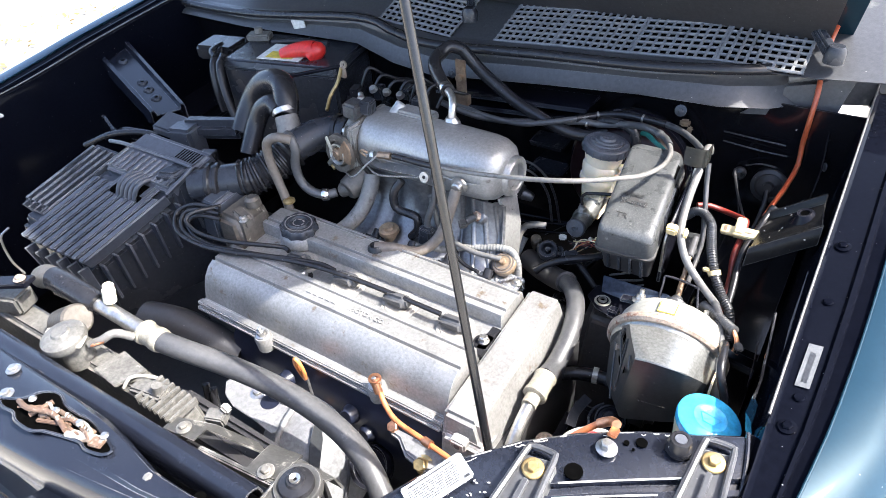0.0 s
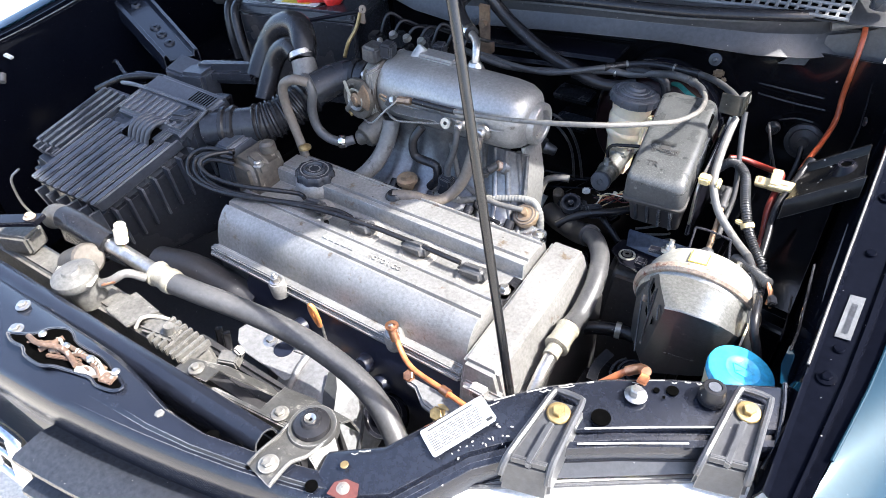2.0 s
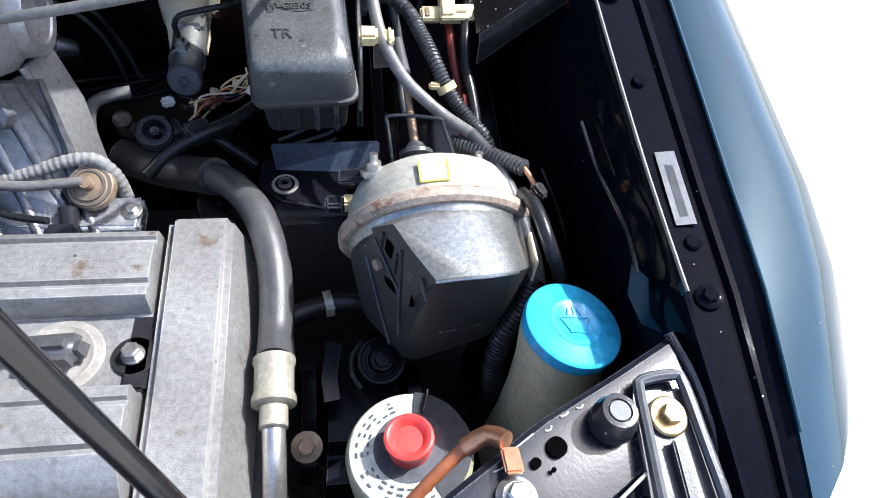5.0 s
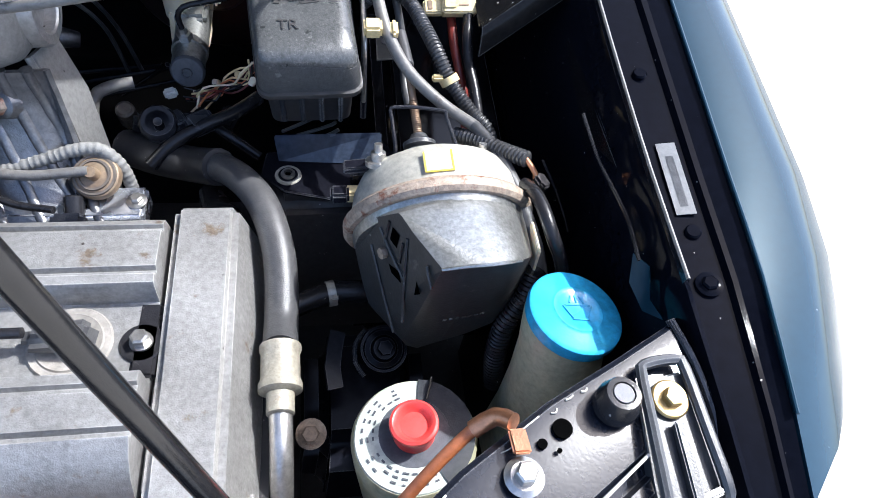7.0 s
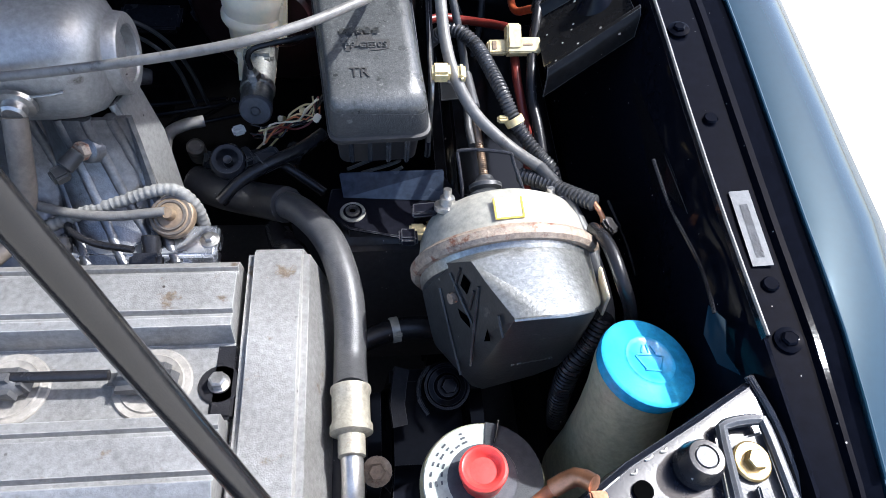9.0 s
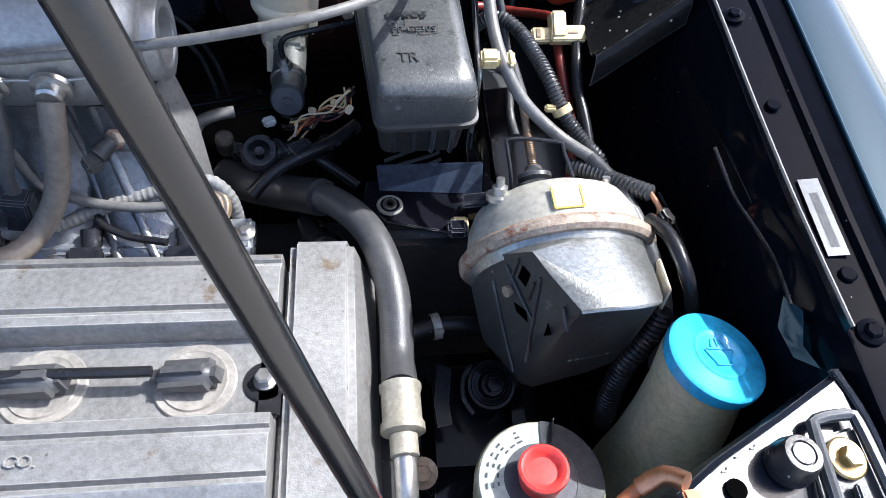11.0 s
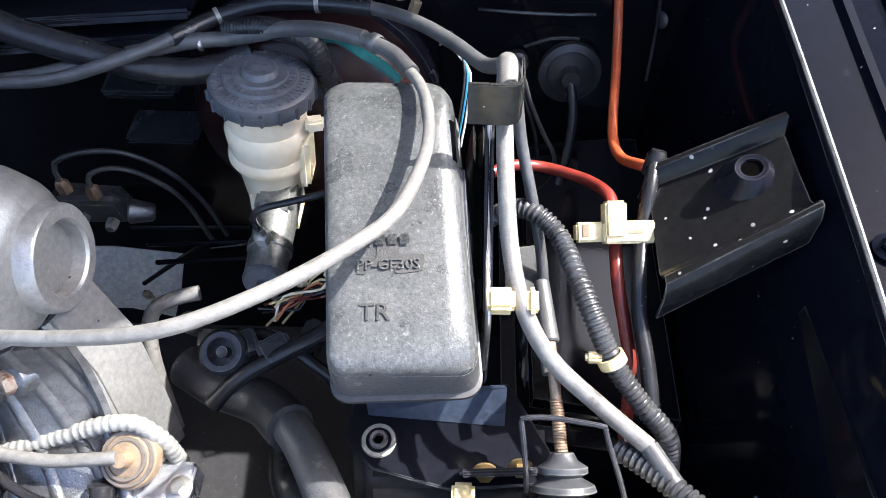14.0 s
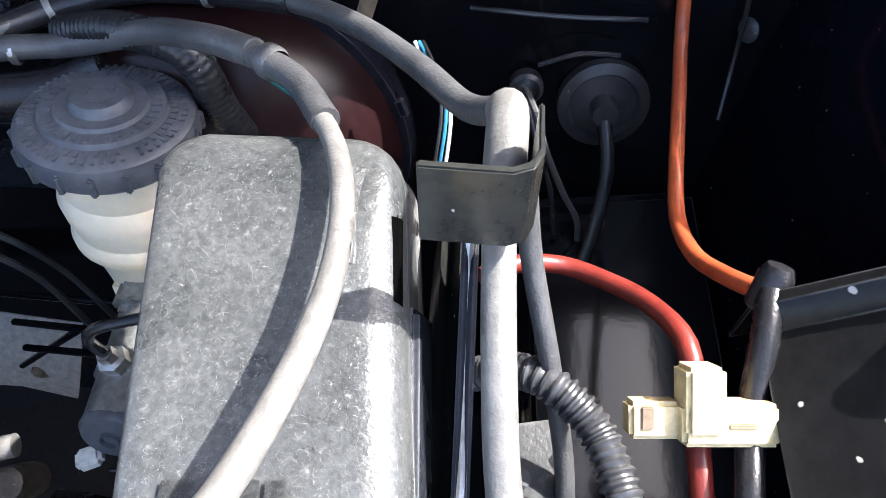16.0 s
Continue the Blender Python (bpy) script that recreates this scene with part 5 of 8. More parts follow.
part("cap", shifted(hexa([(-.80, .478, .875), (-.755, .476, .875), (-.755, .555, .875), (-.80, .562, .875), (-.795, .482, .942), (-.758, .480, .942), (-.758, .550, .948), (-.795, .556, .948)], .007, 3), DS), AIRBOX, ds, "blue-grey plastic distributor cap")
part("clamp", shifted(hexa([(-.735, .490, .915), (-.705, .490, .905), (-.700, .515, .905), (-.732, .520, .915), (-.733, .492, .938), (-.708, .492, .925), (-.704, .512, .925), (-.730, .516, .938)], .005, 3), DS), GREASY, ds)
hexbolt("bolt", (-.738, .494, .937), (0, 0, 1), ds, STEEL, .006, .008, .007)
part("boss", shifted(lathe([(0, .016), (.007, .016), (.012, .012), (.013, 0), (0, 0)], pose(-.722, .53, .928), 20), DS), GREASY, ds)

# intake plenum and runners
im = thing("intake_manifold", "dull cast aluminium intake manifold with curved runners", "manifold", (-.5, .7, .9))
def hull(x, s, y=.710, z=.999, drop=0.0):
    pts = []
    for k in range(28):
        a = 2 * math.pi * k / 28
        c, q = math.cos(a), math.sin(a)
        yy = math.copysign(abs(c) ** .8, c) * .052 * s
        zz = math.copysign(abs(q) ** .85, q) * (.054 if q > 0 else .038) * s
        pts.append((x, y + yy, z + zz - drop))
    return pts


bm = bmesh.new()
rings = [[bm.verts.new(p) for p in hull(x, s)] for x, s in ((-.632, .90), (-.628, .985), (-.62, 1.0), (-.55, 1.0), (-.47, 1.0), (-.425, .985), (-.405, .94), (-.392, .83), (-.386, .66), (-.384, .58))]
for a, b in zip(rings, rings[1:]):
    for k in range(28):
        bm.faces.new((a[k], a[(k + 1) % 28], b[(k + 1) % 28], b[k]))
bm.faces.new(rings[0][::-1])
bm.faces.new(rings[-1])
pl = part("plenum", bm, PLENUM, im, sharp=50)
part("seam", hose([(-.62, .6545, 1.006), (-.52, .6538, 1.006), (-.43, .655, 1.006), (-.405, .660, 1.006)], .0011, n=8), PLENUM, pl)
part("end_ring", lathe([(.0205, -.012), (.0205, .010), (.022, .0115), (.0285, .0115), (.030, .010), (.033, -.014), (.0205, -.014)], frame_on((-.386, .7160, .9975), (1, 0, 0)), 40), PLENUM, pl)
part("end_plug", lathe([(0, .001), (.0207, .0), (.0207, -.006), (0, -.006)], frame_on((-.386, .7160, .9975), (1, 0, 0)), 32), CREAMSTEEL, pl, "pale brass core plug")
part("top_pad", box(-.59, -.525, .715, .745, 1.045, 1.058, .004), PLENUM, pl)
part("top_boss", rod((-.603, .71, 1.035), (-.59, .735, 1.062), .009, chamfer=.002), PLENUM, pl)
def runner_at(x, s):
    """A place on the ribbed front of the runners, s from plenum to flange."""
    path = ((.690, .960), (.688, .935), (.680, .912), (.668, .890), (.650, .871), (.626, .858))
    k = min(int(s * 5), 4)
    u = s * 5 - k
    y, z = path[k][0] * (1 - u) + path[k + 1][0] * u, path[k][1] * (1 - u) + path[k + 1][1] * u
    w = ((x + .632 + .012 * s) / .0625) % 1.0 * 2 - 1
    out = .015 * (1 - abs(w) ** 2.4)
    x += .020 * s ** 1.6 * max(0.0, (x + .50) / .12)
    return (x, y - out * .82, z + out * .5)


# Runners take a darker casting that stands in for the plenum's shade.
for x in (-.452, -.428, -.408, -.392):
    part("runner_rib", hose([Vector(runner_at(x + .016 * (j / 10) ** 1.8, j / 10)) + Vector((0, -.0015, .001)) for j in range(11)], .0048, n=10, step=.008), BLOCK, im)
part("runner_casting", sheet([[runner_at(-.636 + .2585 * i / 96, j / 12) for j in range(13)] for i in range(97)], .004), BLOCK, im, "four cast intake runners, plenum shade put into darker metal", sharp=60)
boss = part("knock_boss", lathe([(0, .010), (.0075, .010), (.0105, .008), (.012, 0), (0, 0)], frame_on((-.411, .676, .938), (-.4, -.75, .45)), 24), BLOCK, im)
part("boss_bolt", lathe([(0, .008), (.0068, .008), (.0075, .006), (.0075, 0), (0, 0)], frame_on((-.4145, .6695, .942), (-.4, -.75, .45)), 6), RUST, boss)
single("knock_plug", join(rod((-.4175, .664, .945), (-.427, .652, .940), .0062, .0070, n=14, chamfer=.001), block((.013, .012, .011), pose(-.430, .648, .937, 20, 0, 40), .002)), DARKSTEEL, "grey sensor plug on the intake runner", "sensor")
part("web", sheet([[(-.392, .694, .968), (-.386, .728, .962)], [(-.381, .684, .925), (-.375, .722, .915)], [(-.372, .664, .885), (-.369, .705, .862)], [(-.366, .640, .852), (-.367, .690, .810)]], .004), PLENUM, im, "flat machined web")
part("web_rib", hose([(-.392, .692, .968), (-.381, .682, .925), (-.372, .662, .885), (-.366, .638, .852)], .0028, n=8), PLENUM, im)
part("flange", box(-.64, -.36, .600, .622, .825, .851, .004), PLENUM, im)
# nipples on the front of the plenum
for x, z, r in ((-.472, 1.001, .0062), (-.437, 1.000, .0085)):
    part("nipple", join(lathe([(0, .012), (r * .8, .012), (r, .010), (r, .004), (r * 1.5, .003), (r * 1.6, 0), (0, 0)], frame_on((x, .656, z), (0, -1, -.15)), 20)), STEEL, pl, "hex hose nipple")
sv = thing("plenum_fitting", "pale angled hose fitting on the plenum top", "fitting", (-.502, .735, 1.04))
part("foot", lathe([(0, .012), (.008, .012), (.013, .004), (.014, 0), (0, 0)], pose(-.500, .738, 1.044), 20), STEEL, sv)
part("elbow", hose([(-.500, .738, 1.05), (-.500, .742, 1.068), (-.508, .755, 1.078), (-.525, .77, 1.080)], .006), STEEL, sv)
part("clamp", lathe([(.010, 0), (.0115, .002), (.0115, .012), (.010, .014), (.0085, .007)], frame_on((-.528, .772, 1.080), (-.7, .6, 0)), 20), CHROME, sv)
single("breather_hose", hose([(-.527, .772, 1.080), (-.56, .80, 1.082), (-.59, .83, 1.09), (-.60, .86, 1.092), (-.592, .882, 1.100), (-.575, .893, 1.094)], .0110), RUBBER, "thick black breather hose", "hose")
single("heater_hose", hose([(-.575, .893, 1.094), (-.550, .898, 1.066), (-.520, .897, 1.045), (-.470, .893, 1.018), (-.425, .890, 1.003), (-.390, .890, .991), (-.362, .895, .984), (-.335, .902, .984), (-.312, .908, .992)], .0105), RUBBER, "thick black hose running along the firewall", "hose")
single("hose_bracket", join(box(-.583, -.563, .880, .884, 1.02, 1.08, .001), box(-.583, -.555, .872, .884, 1.002, 1.020, .001), rod((-.573, .880, 1.05), (-.573, .872, 1.05), .006)), BROWNMETAL, "yellowed steel hose bracket on the cowl", "bracket")

# throttle body
tb = thing("throttle_valve", "grimy throttle body with brass cam plate", "throttle body", (-.66, .68, .97))
part("body", rod((-.665, .700, 1.0), (-.632, .702, 1.0), .046, .050, chamfer=.004), GREASY, tb)
part("flange", block((.012, .098, .10), pose(-.637, .70, .995), .004), CAST, tb)
CM = frame_on((-.655, .648, 1.0), (-.15, -1, .12))
part("cam_plate", lathe([(0, .002), (.020, .002), (.022, .005), (.0285, .0065), (.031, .006), (.032, 0), (0, 0)], CM, 36), GREASY, tb)
part("cam_hub", lathe([(0, .013), (.005, .013), (.006, .011), (.010, .010), (.011, .002), (0, .002)], CM, 20), BROWNMETAL, tb)
part("cam_spring", hose([CM @ Vector(((.013 + .0007 * k / 6) * math.cos(k * .52), (.013 + .0007 * k / 6) * math.sin(k * .52), .004 + .00018 * k)) for k in range(38)], .0013, n=6, step=.003), STEEL, tb)
part("cam_quadrant", prism([(.004, -.004), (.029, -.010), (.033, .004), (.029, .018), (.018, .028), (.004, .008)], .004, CM @ PLAN(.0062), .0008), BROWNMETAL, tb)
part("cam_lever", block((.008, .034, .003), CM @ pose(-.012, -.012, .009, 0, 0, -40), .001), STEEL, tb)
part("cam_lever", block((.006, .024, .003), CM @ pose(-.016, .014, .011, 0, 0, 30), .001), CREAMSTEEL, tb)
part("stop_screw", rod(CM @ Vector((-.028, -.022, .004)), CM @ Vector((-.012, -.030, .006)), .003, n=8), ZINC, tb)
for yy, zz in ((.655, 1.038), (.655, .958), (.742, 1.036)):
    hexbolt("flange_bolt", (-.643, yy, zz), (-1, -.2, .1), tb, STEEL, .005, .008)
part("sensor", block((.028, .03, .026), pose(-.652, .69, 1.058, 0, 5, 0), .004), BLOCK, tb, "grey sensor plug")
part("sensor", block((.022, .024, .024), pose(-.632, .70, 1.062, 0, 5, 10), .004), PLASTIC, tb)
part("idle_valve", join(rod((-.638, .628, .945), (-.628, .665, .955), .019, .024, chamfer=.003), rod((-.655, .632, .937), (-.635, .640, .945), .012, chamfer=.002)), GREASY, tb, "corroded idle valve")
part("cable_bracket", sheet([[(-.600, .650, 1.012), (-.600, .642, 1.006)], [(-.575, .648, 1.004), (-.575, .638, 1.000)], [(-.545, .650, 1.008), (-.545, .640, 1.000)], [(-.512, .652, 1.010), (-.512, .643, 1.002)], [(-.492, .654, 1.006), (-.492, .646, .998)]], .002), BRACKETSTEEL, tb, "bent plated cable bracket")
part("bracket_lug", lathe([(.003, -.002), (.008, -.002), (.008, .003), (.003, .003)], frame_on((-.492, .647, 1.002), (0, -1, .3)), 18), STEEL, tb)
part("bracket_hook", hose([(-.600, .644, 1.010), (-.606, .640, 1.018), (-.600, .638, 1.024), (-.592, .640, 1.020)], .0018, n=8), BROWNMETAL, tb)
part("bracket_rod", hose([(-.598, .640, .998), (-.575, .634, .990), (-.545, .636, .994), (-.515, .642, .998), (-.50, .645, 1.0)], .0017, n=8), BRACKETSTEEL, tb)
part("cable_nut", rod((-.578, .648, 1.016), (-.556, .651, 1.018), .0055, n=6), BROWNMETAL, tb)
part("cable_nut", rod((-.590, .646, 1.014), (-.584, .647, 1.015), .0065, n=6), STEEL, tb)
single("throttle_wire", hose([(-.648, .640, .972), (-.62, .630, .975), (-.595, .638, 1.000), (-.578, .648, 1.016)], .0014, n=8), STEEL, "thin steel throttle inner wire", "cable")
single("throttle_cable", hose([(-.550, .652, 1.019), (-.50, .652, 1.020), (-.433, .649, 1.028), (-.377, .643, 1.040), (-.321, .634, 1.056), (-.274, .632, 1.068), (-.238, .649, 1.069), (-.207, .673, 1.068), (-.188, .700, 1.063), (-.178, .753, 1.053), (-.184, .800, 1.049), (-.207, .842, 1.043)], .0033), PALEHOSE, "grey throttle cable arching over the bay", "cable")
single("cable_sleeve", hose([(-.552, .652, 1.019), (-.53, .652, 1.0195), (-.50, .652, 1.020), (-.48, .6515, 1.0215)], .0046), RUBBER, "black sleeve on the throttle cable", "sleeve")
single("cable_joint", join(hose([(-.190, .815, 1.047), (-.204, .838, 1.044), (-.226, .858, 1.040)], .0047), lathe([(.0052, 0), (.0062, .002), (.0062, .006), (.0052, .008), (.004, .004)], frame_on((-.212, .847, 1.042), (-.7, .6, -.1)), 20)), HOSE, "grey rubber cable joint with a white tie", "cable joint")
single("throttle_cable", hose([(-.222, .855, 1.041), (-.245, .870, 1.036), (-.279, .894, 1.021), (-.325, .907, 1.004), (-.352, .900, 1.006), (-.395, .895, .999), (-.44, .885, .993), (-.48, .875, .990), (-.53, .865, .992), (-.575, .86, 1.0), (-.61, .87, 1.0)], .0054), HOSE, "grey sheathed cable looping past the reservoir", "cable")
single("cable_tie", lathe([(.0054, 0), (.0064, .001), (.0064, .003), (.0054, .004)], frame_on((-.345, .902, 1.004), (-.95, -.15, .1)), 18), STEEL, "small bright metal clip on the cable", "clip")

# fuel rail
fr = thing("fuel_rail", "bright metal fuel rail with regulator and injectors", "fuel rail", (-.48, .63, .88))
part("rail", box(-.615, -.324, .616, .650, .852, .8735, .003, 3), RAILMETAL, fr)
part("rail_step", box(-.60, -.345, .612, .622, .856, .8665, .002), RAILMETAL, fr)
for x in (-.585, -.515, -.445, -.375):
    part("injector", join(rod((x, .615, .868), (x, .632, .882), .008, chamfer=.001), block((.024, .016, .015), pose(x, .606, .878, 30, 0, 0), .003), block((.018, .007, .019), pose(x, .600, .880, 30, 0, 0), .002)), RUBBER, fr)
rg = frame_on((-.358, .648, .884), (-.05, -.45, .85))
part("regulator", lathe([(.0040, .0125), (.0105, .0125), (.0135, .0115), (.0178, .0095), (.0188, .0065), (.0185, .003), (.0165, .001), (.0140, -.002), (.009, -.004), (.0085, -.02), (0, -.02)], rg, 40), TANRUBBER, fr, "tan stained pressure regulator")
for r, h in ((.0155, .0108), (.0118, .0126)):
    part("regulator_ring", lathe([(r - .0012, h - .001), (r - .0009, h + .0008), (r + .0009, h + .0008), (r + .0012, h - .001)], rg, 36), TANHOSE, fr, "brown ring on the regulator")
part("regulator_neck", lathe([(0, .020), (.0042, .020), (.0052, .017), (.0052, .0125), (.0085, .0120), (.0085, .010), (0, .010)], rg, 24), TANRUBBER, fr)
part("damper", lathe([(0, .030), (.008, .030), (.010, .026), (.016, .024), (.017, .018), (.011, .015), (.010, 0), (0, 0)], frame_on((-.560, .630, .872), (0, -.1, 1)), 28), TANRUBBER, fr, "tan corroded fuel damper nut")
for x in (-.33, -.50):
    hexbolt("bolt", (x, .632, .8737), (0, 0, 1), fr, STEEL, .005, .008)
single("vacuum_hose", hose([(-.361, .641, .9005), (-.374, .640, .900), (-.405, .639, .898), (-.442, .644, .899), (-.478, .655, .905), (-.486, .656, .935), (-.490, .654, .965)], .0040), PALEHOSE, "pale grey vacuum hose to the regulator", "hose")
single("wrapped_harness", hose([(-.338, .652, .862), (-.340, .655, .885), (-.346, .658, .898), (-.356, .661, .9045), (-.372, .660, .9045), (-.392, .656, .900), (-.4275, .648, .8925), (-.448, .643, .887), (-.470, .637, .881), (-.51, .630, .880)], .0052, ribs=.0007, pitch=.0050), TAPE, "pale cloth-wrapped wiring along the rail", "harness")
single("injector_wire", hose([(-.44, .640, .888), (-.435, .632, .886), (-.415, .622, .884), (-.385, .614, .886)], .003), RUBBER, "black wire to an injector", "wire")
single("breather_pipe", hose([(-.437, .646, .996), (-.439, .634, .975), (-.449, .624, .935), (-.466, .612, .908), (-.480, .590, .905), (-.505, .565, .921), (-.525, .553, .922)], .0082), TANHOSE, "brown heat-stained breather pipe", "hose")
single("breather_grommet", lathe([(0, .010), (.009, .010), (.0125, .006), (.0135, 0), (0, 0)], pose(-.524, .5535, .917), 24), RUBBER, "black rubber breather grommet", "grommet")
single("vacuum_hose", hose([(-.472, .646, .998), (-.474, .640, .97), (-.487, .636, .93), (-.482, .634, .91)], .005), HOSE, "grey vacuum hose under the plenum", "hose")
single("black_hose", hose([(-.535, .645, .985), (-.545, .634, .965), (-.542, .632, .94), (-.52, .634, .935), (-.505, .634, .932), (-.505, .634, .91), (-.52, .634, .89)], .0068), RUBBER, "black rubber hose bent under the plenum", "hose")
single("connector", block((.022, .018, .034), pose(-.488, .632, .905, 0, 10, 0), .003), PLASTIC, "black wiring connector behind the rail", "connector")
single("coolant_hose", hose([(-.640, .575, .885), (-.620, .60, .90), (-.605, .625, .925), (-.60, .645, .955), (-.602, .655, .97)], .013), PALEHOSE, "pale grey coolant hose below the throttle", "hose")

# hoses left of the throttle body
single("bypass_hose", hose([(-.655, .622, .940), (-.668, .610, .938), (-.688, .602, .942), (-.708, .600, .956), (-.714, .600, .985), (-.708, .602, 1.015), (-.716, .604, 1.034), (-.724, .606, 1.036)], .0074), HOSE, "grey rubber bypass hose", "hose")
single("bypass_hose", hose([(-.700, .590, 1.040), (-.716, .580, 1.046), (-.736, .576, 1.036), (-.742, .575, 1.018), (-.740, .575, .990), (-.733, .575, .962), (-.726, .574, .938), (-.718, .572, .908)], .0075), TANHOSE, "browned hose looping down to the head", "hose")
single("hose_clip", lathe([(.009, 0), (.0105, .002), (.0105, .010), (.009, .012)], frame_on((-.664, .613, .938), (-1, -.6, 0)), 20), CHROME, "bright steel hose clamp, screw type", "clip")
single("small_cap", lathe([(0, .006), (.006, .006), (.010, .003), (.010, 0), (0, 0)], pose(-.716, .572, .932), 20), ZINC, "small yellowed metal cap", "cap")


# ---- right-hand side of the bay ----
# brake fluid reservoir on its master cylinder
br = thing("brake_reservoir", "cream plastic brake fluid reservoir with grey screw cap", "reservoir", (-.30, .86, .88))
rm = frame_on((-.3012, .8735, .9868), (.10, .06, 1))
part("body", lathe([(0, -.105), (.018, -.105), (.022, -.098), (.0245, -.078), (.0255, -.068), (.0295, -.062), (.0315, -.058), (.0315, -.054), (.029, -.050), (.0305, -.040), (.031, -.032), (.028, -.026), (.0295, -.020), (.0305, -.012), (.030, 0), (0, 0)], rm, 40), CREAM, br)
part("foot", block((.036, .044, .045), rm @ pose(.002, -.004, -.105), .006, 3), CREAM, br)
part("side_rib", block((.008, .03, .045), rm @ pose(.028, -.003, -.055), .003), CREAM, br)
cp = part("cap", lathe([(0, .0178), (.0105, .0178), (.012, .0165), (.013, .0140), (.018, .0138), (.019, .0122), (.0250, .0118), (.026, .0096), (.0330, .0086), (.0358, .0065), (.0367, .003), (.0367, -.004), (.035, -.006), (0, -.006)], rm, 56), CAPGREY, br, "grey screw cap with raised warning print")
for k in range(18):
    a = 2 * math.pi * k / 18
    part("grip", block((.003, .0026, .0095), rm @ pose(.0369 * math.cos(a), .0369 * math.sin(a), -.0005, 0, 0, math.degrees(a)), .0008), CAPGREY, cp)
for r, zz, n, w in ((.0218, .0121, 34, .0036), (.0282, .0095, 48, .0030), (.0320, .0088, 56, .0026)):
    bmr = bmesh.new()
    for k in range(n):
        if k % 7 == 6:
            continue
        a = 2 * math.pi * k / n
        bmr = join(bmr, block((w, .0014, .0010), rm @ pose(r * math.cos(a), r * math.sin(a), zz, 0, 0, math.degrees(a)), 0))
    part("raised_print", bmr, CAPGREY, cp, kind="stuff")
part("raised_print", join(block((.010, .003, .001), rm @ pose(0, .004, .0180), 0), block((.010, .003, .001), rm @ pose(0, -.004, .0180), 0), block((.003, .010, .001), rm @ pose(-.006, 0, .0180), 0)), CAPGREY, cp)
part("level_plug", block((.014, .010, .010), rm @ pose(.036, -.006, -.022, 0, 0, 20), .002), CREAM, br)
mc = thing("master_cylinder", "grey metal brake master cylinder with steel pipe", "master cylinder", (-.298, .8, .89))
part("barrel", rod((-.303, .778, .890), (-.304, .93, .900), .0150, .0175, chamfer=.003), SILVER, mc)
part("collar", lathe([(.0145, 0), (.0168, .001), (.0168, .008), (.0150, .009)], frame_on((-.3032, .800, .8915), (0, 1, .06)), 28), SILVER, mc)
part("end_cap", lathe([(0, .004), (.0035, .004), (.004, .006), (.0045, .006), (.005, .004), (.0138, .0035), (.0156, .001), (.0156, -.003), (0, -.003)], frame_on((-.303, .777, .890), (0, -1, .25)), 36), CAPGREY, mc)
part("pipe_nut", lathe([(0, 0), (.007, 0), (.007, .008), (.0045, .009), (.004, .014), (0, .014)], frame_on((-.304, .803, .905), (-.1, -.1, 1)), 6), STEEL, mc)
part("pipe", hose([(-.305, .802, .917), (-.306, .800, .932), (-.300, .801, .941), (-.285, .804, .944), (-.262, .81, .946), (-.24, .82, .946)], .0026), RUBBER, mc)
part("neck", box(-.318, -.288, .83, .875, .900, .912, .004), SILVER, mc)
bo = thing("brake_booster", "round dark maroon brake booster on the firewall", "booster", (-.285, .955, .91))
bm0 = frame_on((-.285, .955, .91), (0, -1, .05))
part("front_shell", lathe([(0, .07), (.030, .069), (.034, .064), (.05, .063), (.056, .058), (.085, .048), (.092, .040), (.098, .02), (.10, .010), (0, .010)], bm0, 48), MAROON, bo)
part("crimp_rim", lathe([(.098, .012), (.104, .010), (.1065, .004), (.1065, -.004), (.104, -.008), (.098, -.010)], bm0, 64), PAINT, bo)
part("rear_shell", lathe([(.100, -.004), (.097, -.02), (.09, -.05), (0, -.055)], bm0, 48), PAINT, bo)
for k in range(8):
    a = k * math.pi / 4 + .3
    part("rim_lance", block((.006, .012, .004), bm0 @ pose(.1045 * math.cos(a), .1045 * math.sin(a), .009, 0, 0, math.degrees(a)), .001), PAINT, bo)
for s in (-1, 1):
    part("stud", rod((-.285 + s * .038, .885, .915), (-.285 + s * .038, .875, .916), .006, n=6), STEEL, bo)
single("booster_hose", hose([(-.330, .915, 1.005), (-.30, .905, 1.014), (-.274, .897, 1.014), (-.264, .895, 1.004), (-.2605, .895, .986), (-.2565, .897, .968), (-.252, .91, .94)], .0080, ribs=.0003, pitch=.003), RUBBER, "black braided booster hose", "hose")

# relay box
rl = thing("relay_box", "weathered grey plastic relay box cover", "relay box", (-.19, .74, .93))


def top_of(x, y, d=0.0):
    """A place on the sloping top of the relay box, d below it."""
    n = Vector((0, -.2253, .9743))
    return Vector((x, y, 1.006 + .2312 * (y - .655))) - n * d


def rounded(corners, radii, inset=0.0, seg=6):
    """A closed line round the corners, each rounded by its own radius."""
    out, n = [], len(corners)
    mid = sum((Vector(c) for c in corners), Vector((0, 0))) / n
    for i in range(n):
        p, a, b = Vector(corners[i]), Vector(corners[i - 1]), Vector(corners[(i + 1) % n])
        r = radii[i]
        u, w = p + (a - p).normalized() * r, p + (b - p).normalized() * r
        for k in range(seg + 1):
            t = k / seg
            q = u * (1 - t) ** 2 + p * 2 * t * (1 - t) + w * t * t
            out.append(q - (q - mid).normalized() * inset)
    return out


BOX = [(-.2235, .6470), (-.1500, .6510), (-.1675, .8170), (-.2440, .8200)]
RAD = (.010, .012, .016, .014)


